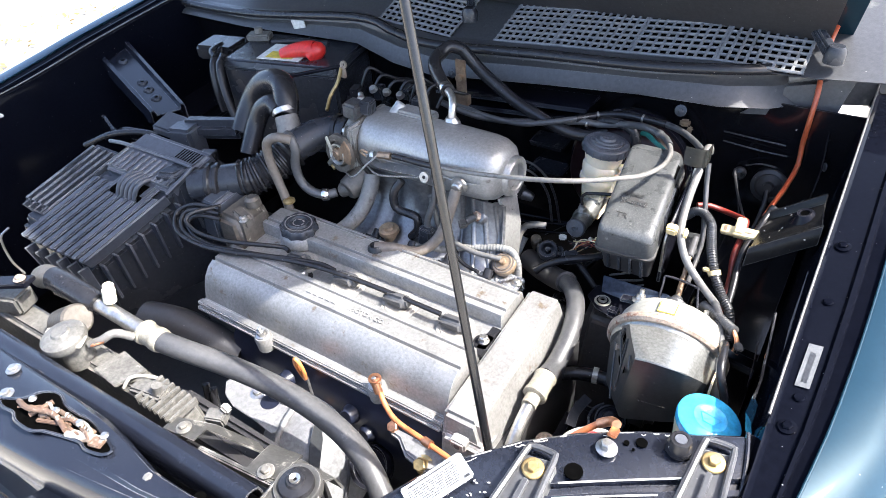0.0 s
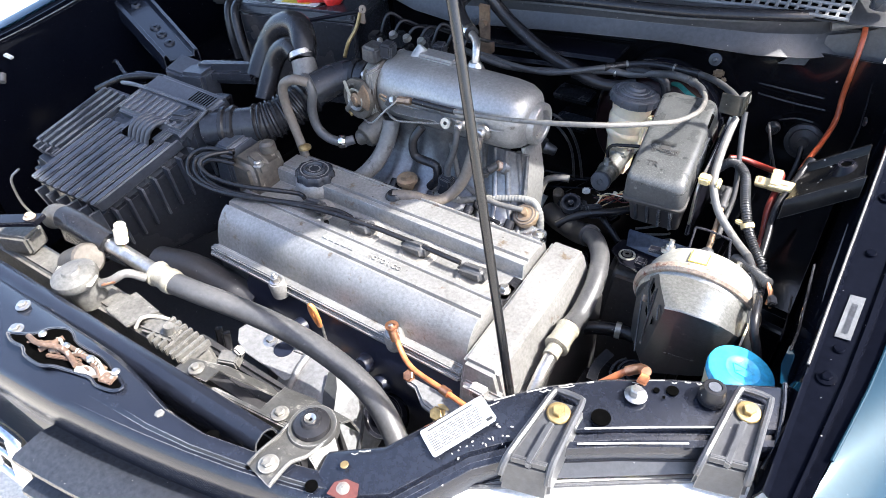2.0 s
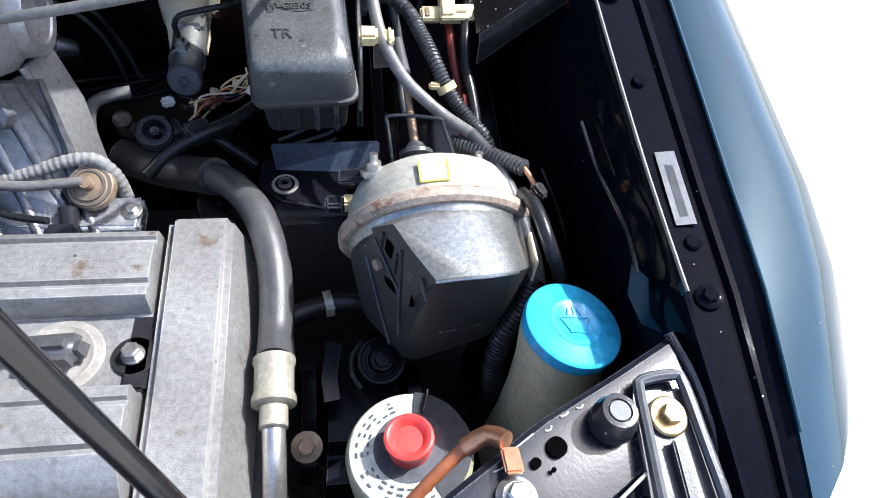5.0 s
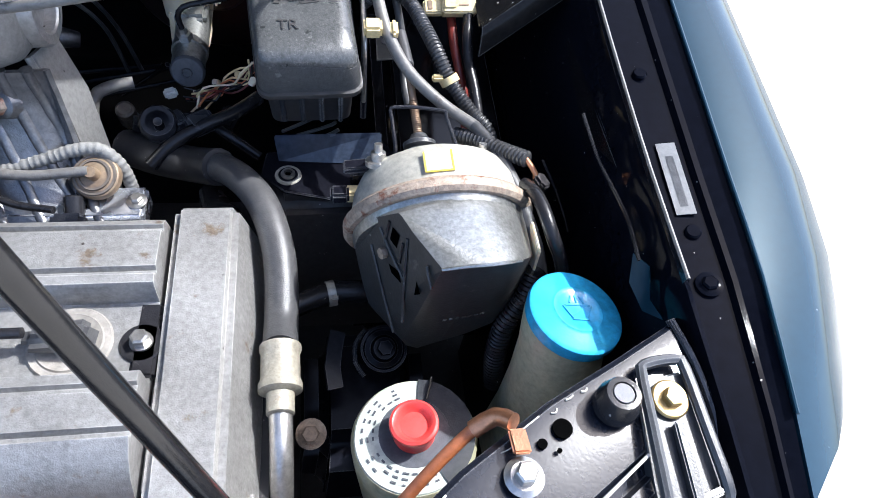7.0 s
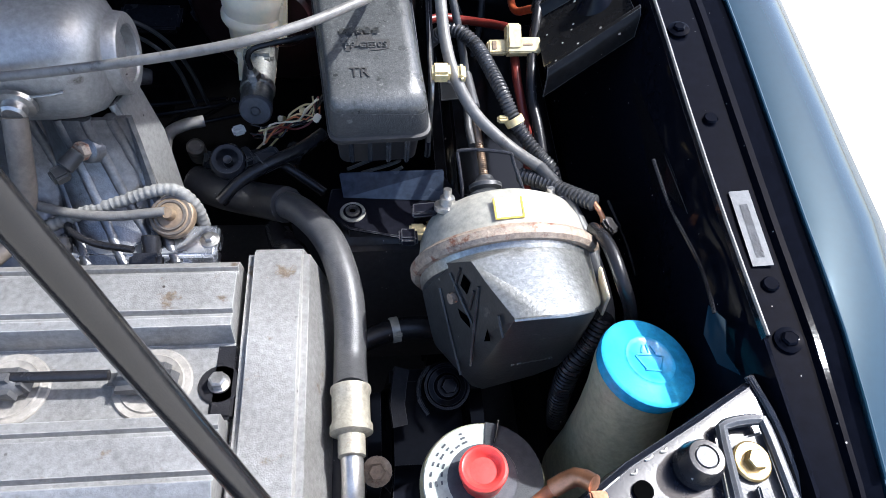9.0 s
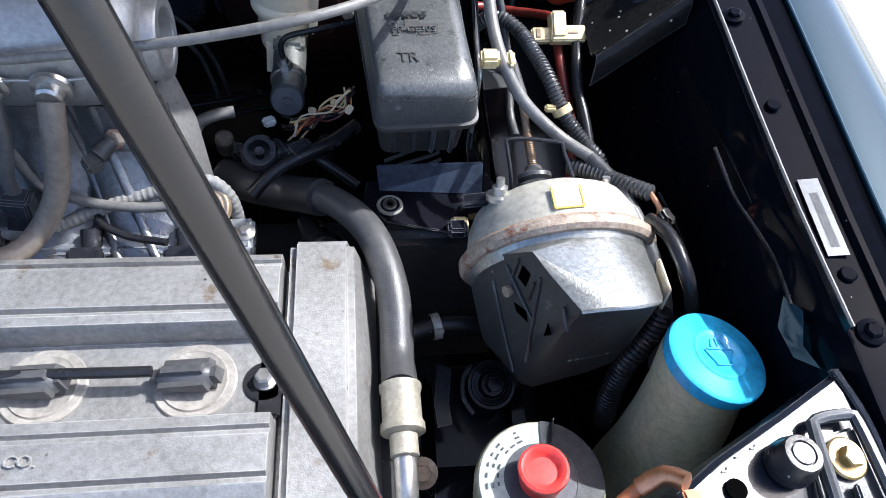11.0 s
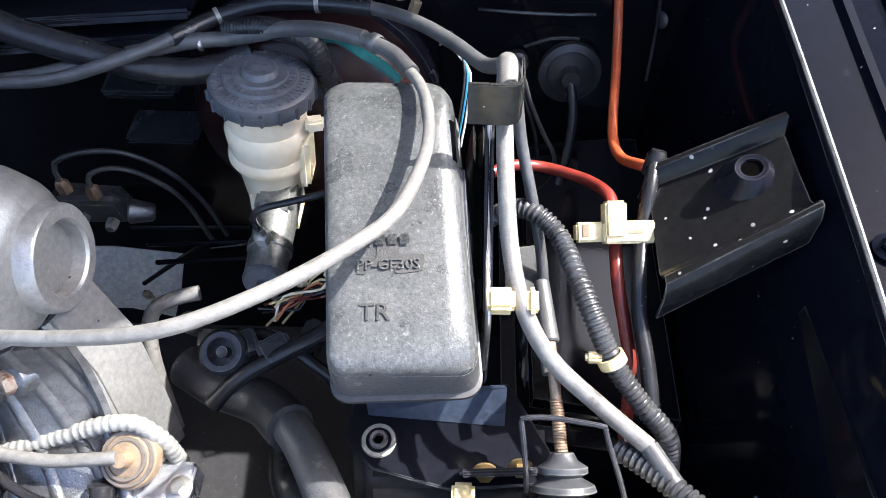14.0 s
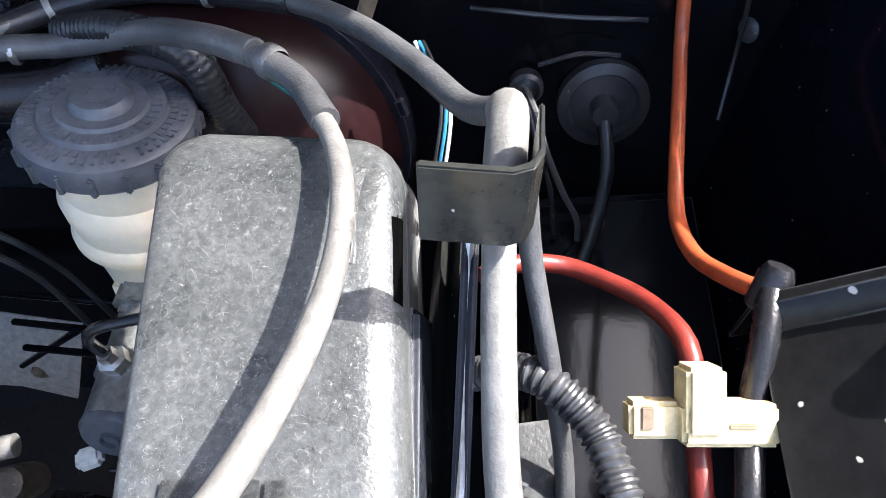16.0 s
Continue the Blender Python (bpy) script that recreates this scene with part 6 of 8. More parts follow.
def box_ring(inset, d, right=0.0):
    pts = []
    for q in rounded(BOX, RAD, inset):
        s = max(0.0, min(1.0, (q.x + .180) / .020)) ** 2
        sag = .012 * max(0.0, 1 - math.hypot(q.x + .248, q.y - .826) / .035) ** 1.5
        pts.append(top_of(q.x, q.y, d + right * s + sag))
    return pts


def stack(rings):
    bm = bmesh.new()
    g = [[bm.verts.new(p) for p in r] for r in rings]
    for a, b in zip(g, g[1:]):
        for k in range(len(a)):
            bm.faces.new((a[k], a[(k + 1) % len(a)], b[(k + 1) % len(b)], b[k]))
    bm.faces.new(g[0][::-1])
    bm.faces.new(g[-1])
    return bm


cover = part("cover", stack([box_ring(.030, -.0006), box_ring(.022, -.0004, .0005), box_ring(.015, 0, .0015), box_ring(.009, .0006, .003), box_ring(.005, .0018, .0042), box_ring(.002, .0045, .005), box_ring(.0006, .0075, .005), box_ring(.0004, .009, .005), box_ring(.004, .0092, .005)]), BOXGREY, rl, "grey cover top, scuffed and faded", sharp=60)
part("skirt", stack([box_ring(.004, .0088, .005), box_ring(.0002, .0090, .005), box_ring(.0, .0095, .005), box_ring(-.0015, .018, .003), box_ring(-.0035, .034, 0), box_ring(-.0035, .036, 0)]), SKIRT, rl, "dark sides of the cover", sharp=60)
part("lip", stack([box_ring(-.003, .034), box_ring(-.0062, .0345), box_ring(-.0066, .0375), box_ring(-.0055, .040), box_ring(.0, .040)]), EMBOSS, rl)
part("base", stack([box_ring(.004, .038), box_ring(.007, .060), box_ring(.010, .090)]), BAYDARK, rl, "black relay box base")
part("latch_tab", hexa([top_of(-.1735, .772, .012), top_of(-.163, .772, .012), top_of(-.166, .812, .012), top_of(-.190, .812, .012), top_of(-.183, .770, -.0022), top_of(-.170, .770, .001), top_of(-.1735, .806, .001), top_of(-.188, .806, -.0022)], .003, 3), BOXGREY, cover)
# Black block paints the shade in the latch slot.
part("latch_slot", hexa([top_of(-.170, .762, .010), top_of(-.163, .762, .010), top_of(-.1655, .792, .010), top_of(-.170, .792, .010), top_of(-.170, .763, .0015), top_of(-.1635, .763, .003), top_of(-.166, .790, .003), top_of(-.170, .790, .0015)], .001), HOLESHADE, cover)
part("side_flange", hexa([top_of(-.163, .70, .034), top_of(-.152, .70, .034), top_of(-.156, .770, .034), top_of(-.166, .770, .034), top_of(-.163, .704, .012), top_of(-.1555, .704, .012), top_of(-.1595, .766, .012), top_of(-.166, .766, .012)], .002), PLASTIC, rl)
for x in (-.212, -.197, -.182, -.167):
    part("base_rib", hexa([top_of(x, .653, .085), top_of(x + .004, .653, .085), top_of(x + .004, .665, .085), top_of(x, .665, .085), top_of(x, .651, .042), top_of(x + .004, .651, .042), top_of(x + .004, .665, .042), top_of(x, .665, .042)], .001), PLASTIC, rl)
tilt = Matrix.Rotation(math.atan(.2312), 4, "X")
at_top = lambda x, y: Matrix.Translation(top_of(x, y, -.0006)) @ tilt @ Matrix.Rotation(radians(3), 4, "Z")
for i in range(5):
    bars("raised_bar", [(-.016 + i * .0062, 0, .0048, .0056)], at_top(-.200, .7115), BOXGREY, cover, .0018)
patch = bmesh.new()
patch.faces.new([patch.verts.new(top_of(x, y, -.0009)) for x, y in ((-0.2030, 0.7121), (-0.2000, 0.7130), (-0.1926, 0.7139), (-0.1911, 0.7070), (-0.1874, 0.7075), (-0.1790, 0.7074), (-0.1782, 0.7033), (-0.1792, 0.6989), (-0.1819, 0.6982), (-0.1894, 0.6968), (-0.1925, 0.6971), (-0.1934, 0.6996), (-0.1977, 0.7003), (-0.2055, 0.7001), (-0.2078, 0.6959), (-0.2121, 0.6959), (-0.2115, 0.6996), (-0.2073, 0.7034), (-0.2027, 0.7046))])
bmesh.ops.triangulate(patch, faces=patch.faces[:])
bmesh.ops.solidify(patch, geom=patch.faces[:], thickness=.0003)
part("dark_patch", patch, EMBOSS, cover, "unfaded dark patch round the raised words")
letters("raised_code", "PP-GF30S", .0080, at_top(-.1965, .7010) @ pose(0, 0, .0012), BOXGREY, cover, .0005)
letters("raised_mark", "TR", .0125, at_top(-.2015, .6765) @ pose(0, 0, .0007), EMBOSS, cover, .0003)

# stamped bracket between box and pipe
sb = thing("pipe_bracket", "dull black stamped bracket holding the pipes", "bracket", (-.14, .75, .95))
part("plate", hexa([(-.148, .690, .91), (-.143, .690, .91), (-.143, .79, .93), (-.148, .79, .93), (-.148, .695, .985), (-.143, .695, .985), (-.143, .79, 1.035), (-.148, .79, 1.035)], .001), PAINT, sb)
rows = []
for i in range(15):
    u = i / 14
    y = .700 + .108 * u
    rows.append([(-.161 + .003 * u, y, .958 + .030 * u), (-.158 + .002 * u, y, .976 + .030 * u), (-.1545, y, .984 + .030 * u + .003 * math.sin(u * 9)), (-.1515, y, .973 + .030 * u), (-.1485, y, .983 + .031 * u), (-.1455, y, .974 + .030 * u + .003 * math.sin(u * 7 + 1)), (-.1435, y, .960 + .030 * u)])
part("pressed_plate", sheet(rows, .001), CLAMP, sb, "glinting pressed steel plate")
part("rim", hose([(-.1455, .690, .93), (-.1455, .690, .985), (-.1455, .72, .997), (-.1455, .78, 1.028), (-.1455, .79, 1.036)], .0017, n=8), STEEL, sb)
cl = part("clamp", prism([(-.1585, .765), (-.1370, .764), (-.1322, .766), (-.1300, .771), (-.1295, .788), (-.1308, .788), (-.1315, .772), (-.1330, .7685), (-.1372, .7665), (-.1585, .7675)], .026, pose(0, .004, 1.0500, 0, 0, 0), .0005), CLAMP, sb, "olive-black wrapped clamp, paint flecked")
part("foot_plate", hexa([(-.133, .724, .945), (-.111, .728, .945), (-.111, .768, .950), (-.132, .764, .950), (-.133, .723, .947), (-.111, .727, .947), (-.111, .767, .952), (-.132, .763, .952)], .0006), DARKSTEEL, sb)
# Foot hole is a dark disc, its shade in the colour.
part("foot_hole", lathe([(0, .0006), (.0036, .0006), (.0036, -.001)], frame_on((-.1245, .7455, .9496), (0, -.1, 1)), 16), INKSHADE, sb)

GREY = [(-.1375, .826, 1.045), (-.1365, .808, 1.058), (-.1375, .790, 1.054), (-.1380, .781, 1.040), (-.137, .750, 1.026), (-.1345, .721, 1.009), (-.128, .692, .996), (-.112, .672, .976), (-.085, .655, .958), (-.062, .636, .953), (-.050, .612, .952), (-.042, .585, .950), (-.034, .555, .940), (-.024, .525, .915), (-.02, .50, .87)]
single("suction_pipe", hose(GREY[3:10], .0048), PALEHOSE, "pale grey metal pipe bending down beside the relay box", "pipe")
single("suction_hose", hose(GREY[9:], .0050, taper=.0070), HOSE, "grey hose running behind the vacuum canister", "hose")
UPPER = [(-.58, .875, 1.0), (-.52, .868, .995), (-0.4522, 0.868, 0.9952), (-0.4025, 0.875, 1.0056), (-0.3641, 0.895, 1.0113), (-0.339, 0.925, 1.0091), (-0.3041, 0.935, 1.0135), (-0.2661, 0.93, 1.0175), (-0.224, 0.915, 1.0236), (-0.1921, 0.888, 1.0311), (-0.1666, 0.858, 1.0363), (-0.1485, 0.832, 1.0402), (-.1372, .812, 1.055), (-.1375, .797, 1.058)]
single("upper_pipe", hose(UPPER, .0046), HOSE, "grey sheathed pipe arching over the reservoir", "pipe")
single("pipe_sleeve", hose(UPPER[4:9], .0058), RUBBER, "black rubber sleeve on the upper pipe", "sleeve")
for p, d in ((UPPER[5], (.7, .4, .1)), (UPPER[7], (1, -.05, 0))):
    single("sleeve_band", lathe([(.0058, -.001), (.0066, -.001), (.0066, .002), (.0058, .002)], frame_on(p, d), 20), BOLTDULL, "bright metal band round the sleeve", "clip", "sleeve bands")
single("pipe_hood", hose([(-.1378, .820, 1.048), (-.1370, .810, 1.0585), (-.1372, .799, 1.061), (-.1378, .787, 1.055)], .0058), PALEHOSE, "grey rubber elbow over the pipe end", "sleeve")
for dx, dz, mat in ((0, 0, GREENWIRE), (.002, -.006, PAPER), (-.002, .002, RUBBER)):
    single("firewall_wire", hose([(-.172 - dx, .925, .999), (-.164, .908, .996 + dz), (-.158 + dx, .892, .988), (-.160 + dx, .876, .970 + dz), (-.164 + dx, .865, .948 + dz)], .0009, n=8), mat, "thin coloured wire beside the relay box", "wire", "firewall wires")
single("green_strip", hose([(-.262, .914, 1.000), (-.250, .908, 1.004), (-.232, .893, 1.003), (-.216, .880, 1.002), (-.204, .866, 1.001)], .0036, flat=.35), TEAL, "flat teal tape along the booster edge", "tape")
single("vacuum_pipe", hose([(-.131, .795, 1.045), (-.127, .785, 1.022), (-.118, .765, .990), (-.110, .745, .955), (-.109, .715, .930), (-.107, .69, .925)], .0034), HOSE, "slim grey vacuum pipe to the canister", "pipe")

pc = thing("pipe_clip", "cream plastic pipe clip beside the relay box", "clip", (-.13, .69, 1.0))
part("left_block", block((.014, .012, .012), pose(-.1395, .6925, 1.000, 15, 0, 0), .002), YELLOW, pc)
part("right_block", block((.006, .014, .010), pose(-.1232, .6935, .998, 15, 0, 0), .002), YELLOW, pc)

# loom, red and black cables with their yellow clip
single("corrugated_loom", hose([(-.142, .775, .968), (-.130, .769, .984), (-.118, .762, .989), (-.104, .748, .985), (-.095, .720, .982), (-.087, .697, .976), (-.075, .680, .958), (-.060, .664, .944), (-.045, .650, .932), (-.038, .64, .90)], .0056, ribs=.0012, pitch=.0031, n=16), LOOM, "dark grey corrugated wiring conduit", "conduit")
single("corrugated_loom", hose([(-.075, .640, .940), (-.060, .625, .948), (-.045, .607, .955), (-.030, .590, .962)], .0058, ribs=.0014, pitch=.0036, n=16), LOOM, "grey corrugated conduit with cut end", "conduit")
single("copper_ends", join(hose([(-.031, .591, .962), (-.024, .582, .955), (-.024, .576, .945)], .0020), hose([(-.029, .592, .960), (-.021, .585, .950), (-.020, .580, .938)], .0016)), COPPER, "bare copper wire ends from the conduit", "wires")
single("loom_band", join(lathe([(.0068, -.003), (.0080, -.003), (.0080, .003), (.0068, .003)], frame_on((-.077, .682, .960), (.6, -.7, -.8)), 20), block((.010, .006, .006), pose(-.0865, .682, .962), .0015)), YELLOW, "cream plastic band clip on the conduit", "clip")
yc = thing("cable_clip", "pale yellow plastic cable clip with two slots", "clip", (-.063, .761, .975))
ym = pose(-.0605, .7615, .980, 38, 0, 3)
part("wide_block", block((.031, .0135, .013), ym @ pose(-.001, -.0045, 0), .0015), YELLOW, yc)
part("tall_block", block((.0125, .022, .014), ym @ pose(-.0095, .003, .001), .0015), YELLOW, yc)
part("side_block", block((.017, .012, .010), ym @ pose(-.0235, -.004, -.003), .0015), YELLOW, yc)
part("side_tab", block((.004, .010, .009), ym @ pose(.0115, -.006, -.002), .001), YELLOW, yc)
part("slot", block((.004, .0075, .002), ym @ pose(-.0265, -.003, .0018), .0004), TANRUBBER, yc)
part("slot", block((.009, .002, .002), ym @ pose(.002, -.0045, .006), .0004), TANRUBBER, yc)
single("battery_cable", hose([(-.040, 1.12, 1.190), (-.047, 1.06, 1.150), (-.048, 1.03, 1.115), (-.042, .996, 1.075), (-.041, .985, 1.035), (-.041, .986, 1.002), (-.038, .974, .972), (-.042, .934, .958), (-.049, .887, .951), (-.051, .864, .950), (-.051, .838, .960), (-.047, .815, .977), (-.043, .806, .984)], .0037), REDUPPER, "orange-red cable running up to the windscreen", "cable")
single("red_cable", hose([(-.140, .825, .957), (-.125, .834, .955), (-.105, .838, .950), (-.088, .828, .954), (-.074, .812, .962), (-.067, .788, .973), (-.066, .765, .966), (-.066, .734, .957), (-.061, .712, .940), (-.058, .690, .925), (-.055, .67, .88)], .0041), REDHOSE, "red cable curving through the yellow clip", "cable")
cut = thing("cut_cable", "black cable with a capped end", "cable", (-.05, .74, .96))
part("sheath", hose([(-.041, .803, .993), (-.044, .795, .993), (-.047, .782, .988), (-.051, .762, .975), (-.056, .735, .970), (-.056, .712, .955), (-.053, .690, .945), (-.050, .662, .93)], .0046), RUBBER, cut)
part("end_cap", lathe([(0, .008), (.0045, .0075), (.0062, .004), (.0062, -.008), (.0050, -.009), (0, -.009)], frame_on((-.042, .801, .993), (.15, .35, .6)), 20), RUBBER, cut, "shiny black heat-shrink cap")

# black plate with a bolt in front of the relay box, and dark bits round it
tp = thing("mount_plate", "black painted steel mount plate with a bolt", "plate", (-.19, .68, .85))
part("plate", prism([(-.232, .700), (-.125, .715), (-.095, .66), (-.105, .645), (-.165, .640), (-.215, .652), (-.236, .672)], .004, pose(0, 0, .857), .001), PAINT, tp)
# Sky reflection of this plate is painted into its colour.
part("upright", hexa([(-0.2205, 0.6906, 0.8570), (-0.1288, 0.6848, 0.8570), (-0.1280, 0.7037, 0.8810), (-0.2235, 0.7005, 0.8810), (-0.2205, 0.6876, 0.8610), (-0.1288, 0.6818, 0.8610), (-0.1280, 0.7007, 0.8850), (-0.2235, 0.6975, 0.8850)], .0012), SLATE, tp, "sloping plate, sky reflection painted blue-grey")
pm = pose(-.212, .671, .861)
part("washer", lathe([(.0085, .0012), (.0112, .0012), (.0118, 0), (.0118, -.001), (.0085, -.001)], pm, 28), CREAMSTEEL, tp)
part("rubber_ring", lathe([(.0062, .0016), (.0086, .0014), (.0086, -.001), (.0062, -.001)], pm, 28), PAINT, tp)
part("bolt", join(lathe([(.0036, .0036), (.0058, .0036), (.0064, .0025), (.0064, 0)], pm, 24), lathe([(0, .0006), (.0036, .0006), (.0036, .0036)], pm, 6)), STEEL, tp)
# Black face paints the shade in the bolt socket.
part("bolt_socket", lathe([(0, .0010), (.0035, .0010), (.0035, .0004), (0, .0004)], pm, 6), HOLESHADE, tp)
for line in ([(-0.2160, 0.7020, 0.8847), (-0.2005, 0.7020, 0.8932), (-0.1868, 0.7020, 0.9016), (-0.1778, 0.7020, 0.9071)], [(-0.2034, 0.7020, 0.8801), (-0.1869, 0.7020, 0.8865), (-0.1726, 0.7020, 0.8929), (-0.1686, 0.7020, 0.8964)], [(-0.1957, 0.7020, 0.8770), (-0.1776, 0.7020, 0.8798), (-0.1664, 0.7020, 0.8870)]):
    part("edge_bead", hose(line, .0016, n=8), DARKSTEEL, tp)
eb = thing("engine_mount", "black engine mount leg below the plate", "mount", (-.19, .62, .78))
part("leg", hexa([(-.235, .60, .70), (-.10, .60, .70), (-.10, .70, .70), (-.235, .70, .70), (-.225, .64, .857), (-.10, .645, .857), (-.10, .70, .857), (-.235, .70, .857)], .012, 3), BAYDARK, eb)
hexbolt("bolt", (-.245, .575, .84), (0, -.3, 1), eb, RUST, .006, .011)

# vacuum canister
vcn = thing("vacuum_canister", "silver and cream metal vacuum canister with rusty rim", "canister", (-.10, .53, .94))
AX = Vector((-.043, .960, .277)).normalized()
C0 = Vector((-.0944, .5692, .9156))
fm = frame_on(C0, AX)
part("dome", lathe([(0, .046), (.030, .046), (.045, .043), (.0565, .036), (.0625, .024), (.0655, .008), (.066, 0), (0, 0)], fm, 56), CREAMSTEEL, vcn, "cream plated dome")
part("rim", lathe([(.0655, .0060), (.0695, .0055), (.0722, .0025), (.0722, -.0030), (.0695, -.0060), (.0655, -.0060)], fm, 64), RUST, vcn, "rust-stained rolled rim")


def ring_of(z, rx, ry, cx=0.0, cy=0.0, n=16, turn=.0):
    return [fm @ Vector((cx + rx * math.cos(2 * math.pi * k / n + turn), cy + ry * math.sin(2 * math.pi * k / n + turn), z)) for k in range(n)]


def loft(rings, close=True):
    bm = bmesh.new()
    g = [[bm.verts.new(p) for p in r] for r in rings]
    for a, b in zip(g, g[1:]):
        for k in range(len(a)):
            bm.faces.new((a[k], a[(k + 1) % len(a)], b[(k + 1) % len(a)], b[k]))
    if close:
        bm.faces.new(g[0][::-1])
        bm.faces.new(g[-1])
    return bm


part("shell", loft([ring_of(0, .0660, .0660, n=48), ring_of(-.012, .0652, .0652, n=48), ring_of(-.014, .064, .064, n=48)]), SILVER, vcn, "galvanised shell, streaked")
# tapering lower housing: round back and right side, a flat left flank and a flat front
nose = bmesh.new()
for p in ring_of(-.010, .0650, .0650, n=40) + ring_of(-.050, .0600, .0615, cx=.004, n=40)[26:38] + [Vector(q) for q in ((-.1320, .528, .977), (-.1075, .4855, .9740), (-.0920, .4840, .9790), (-.0780, .4840, .9800), (-.0650, .4875, .9770), (-.0540, .4950, .9680), (-.0450, .5050, .9560), (-.0360, .5180, .9400),
                                                                               (-.0400, .5130, .9150), (-.0480, .5060, .8900), (-.0580, .5000, .8800), (-.0760, .4960, .8740), (-.0960, .4940, .8680), (-.1130, .4950, .8560), (-.1200, .5020, .8480), (-.1240, .4960, .8700), (-.1520, .530, .908), (-.1390, .508, .897))]:
    nose.verts.new(p)
bmesh.ops.convex_hull(nose, input=nose.verts[:])
CUT, CN = Vector((-.1310, .528, .976)), Vector((-.88, -.446, .155))
bmesh.ops.bisect_plane(nose, geom=nose.verts[:] + nose.edges[:] + nose.faces[:], plane_co=CUT, plane_no=CN, clear_outer=True)
bmesh.ops.holes_fill(nose, edges=[e for e in nose.edges if len(e.link_faces) < 2], sides=0)
bmesh.ops.dissolve_limit(nose, angle_limit=radians(4), verts=nose.verts[:], edges=nose.edges[:])
bevelled(nose, .0025, 2, 16)
bmesh.ops.recalc_face_normals(nose, faces=nose.faces[:])
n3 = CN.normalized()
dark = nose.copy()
# Faces turned from the sun take a darker steel: shade put into the colour.
is_shaded = lambda f: f.normal.dot(n3) > .7 or f.normal.z < .02
bmesh.ops.delete(nose, geom=[f for f in nose.faces if is_shaded(f)], context="FACES")
bmesh.ops.delete(dark, geom=[f for f in dark.faces if not is_shaded(f)], context="FACES")
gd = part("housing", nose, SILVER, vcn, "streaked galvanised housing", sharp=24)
part("shaded_faces", dark, DARKSTEEL, gd, "flank and front of the housing, shade painted as dark steel", sharp=24)


def on_flank(p, off):
    """A place moved on to the flat flank of the housing, off above it."""
    q = Vector(p)
    return q - n3 * ((q - CUT).dot(n3) - off)


def flank_piece(corners, off, thick, mat, name, label=""):
    bm = bmesh.new()
    bm.faces.new([bm.verts.new(on_flank(p, off)) for p in corners])
    bmesh.ops.solidify(bm, geom=bm.faces[:], thickness=thick)
    return part(name, bm, mat, gd, label)


ACROSS_FLANK, UP_FLANK = Vector((.50, -.86, .10)), Vector((-.05, .06, 1)).normalized()
# Black pieces on the flank paint the shade in its slots.
for c, half in (((-.1365, .523, .957), ((-.0042, .0065), (.0045, .0058), (.0042, -.0065), (-.0045, -.0055))), ((-.1330, .514, .931), ((-.0085, .0010), (.0040, .0045), (.0085, -.0030), (-.0035, -.0040))), ((-.1195, .4925, .940), ((-.0030, .0065), (.0032, .0000), (-.0022, -.0065)))):
    flank_piece([Vector(c) + ACROSS_FLANK * u + UP_FLANK * v for u, v in half], .0004, .0008, HOLESHADE, "slot")
for a, b in (((-.1405, .531, .964), (-.1425, .529, .944)), ((-.1325, .5145, .961), (-.1335, .512, .943)), ((-.147, .536, .951), (-.128, .505, .935)), ((-.128, .514, .968), (-.125, .494, .900)), ((-.150, .540, .928), (-.128, .498, .880)), ((-.119, .492, .967), (-.1125, .484, .955))):
    part("pressed_edge", hose([on_flank(a, .0006), on_flank(Vector(a).lerp(Vector(b), .5), .0010), on_flank(b, .0006)], .0011, n=6), DARKSTEEL, gd)
part("rusty_stub", rod(on_flank((-.143, .526, .936), -.002), on_flank((-.143, .526, .936), .004), .004, n=10), RUST, gd)
part("ledge", hose([(-.1080, .4850, .9742), (-.0920, .4832, .9795), (-.0780, .4832, .9805), (-.0648, .4868, .9775), (-.0545, .4940, .9690)], .0013, n=6), SILVER, gd, "folded edge of the housing")
for k in range(7):
    part("stamped_bar", block((.0030, .0012, .0022), pose(-.098 + k * .0046, .4895 + k * .0007, .905, 0, 0, 8), .0003), DARKSTEEL, gd)
lm = fm @ Matrix.Rotation(radians(84), 4, "Z")
part("sticker", block((.0008, .021, .017), lm @ pose(.0640, 0, .019, 0, -8, 0), 0), CREAM, vcn, "yellow-edged paper sticker")
part("sticker_face", block((.0008, .019, .015), lm @ pose(.0645, 0, .019, 0, -8, 0), 0), CREAM, vcn)
part("sticker_edge", join(block((.0008, .0013, .0165), lm @ pose(.0650, -.0095, .019, 0, -8, 0), 0), block((.0008, .0013, .0165), lm @ pose(.0650, .0095, .019, 0, -8, 0), 0), block((.0008, .019, .0013), lm @ pose(.0658, 0, .0110, 0, -8, 0), 0)), YELLOWINK, vcn)
part("sticker_bar", block((.0008, .010, .0024), lm @ pose(.0652, -.002, .0135, 0, -8, 0), 0), YELLOWINK, vcn)
part("rod_boot", lathe([(0, .028), (.006, .028), (.008, .024), (.013, .021), (.013, .018), (.009, .016), (.016, .012), (.017, .009), (.011, .007), (.019, .002), (.019, 0), (0, 0)], frame_on((-.1045, .610, .932), (-.03, .9, .42)), 28), EARGREY, vcn, "dusty grey rubber bellows boot")
part("push_rod", rod((-.1048, .628, .940), (-.1115, .690, .9715), .0030), BROWNMETAL, vcn, "rusty brown push rod")
part("thread", hose([(-.1050, .630, .941), (-.1072, .650, .9512), (-.1083, .660, .9563)], .0034, ribs=.0006, pitch=.0016, n=10), BROWNMETAL, vcn, "rusty threaded end")
part("rod_sleeve", rod((-.1113, .686, .970), (-.1145, .722, .976), .0052, .0044, chamfer=.001), HOSE, vcn, "grey rubber sleeve")
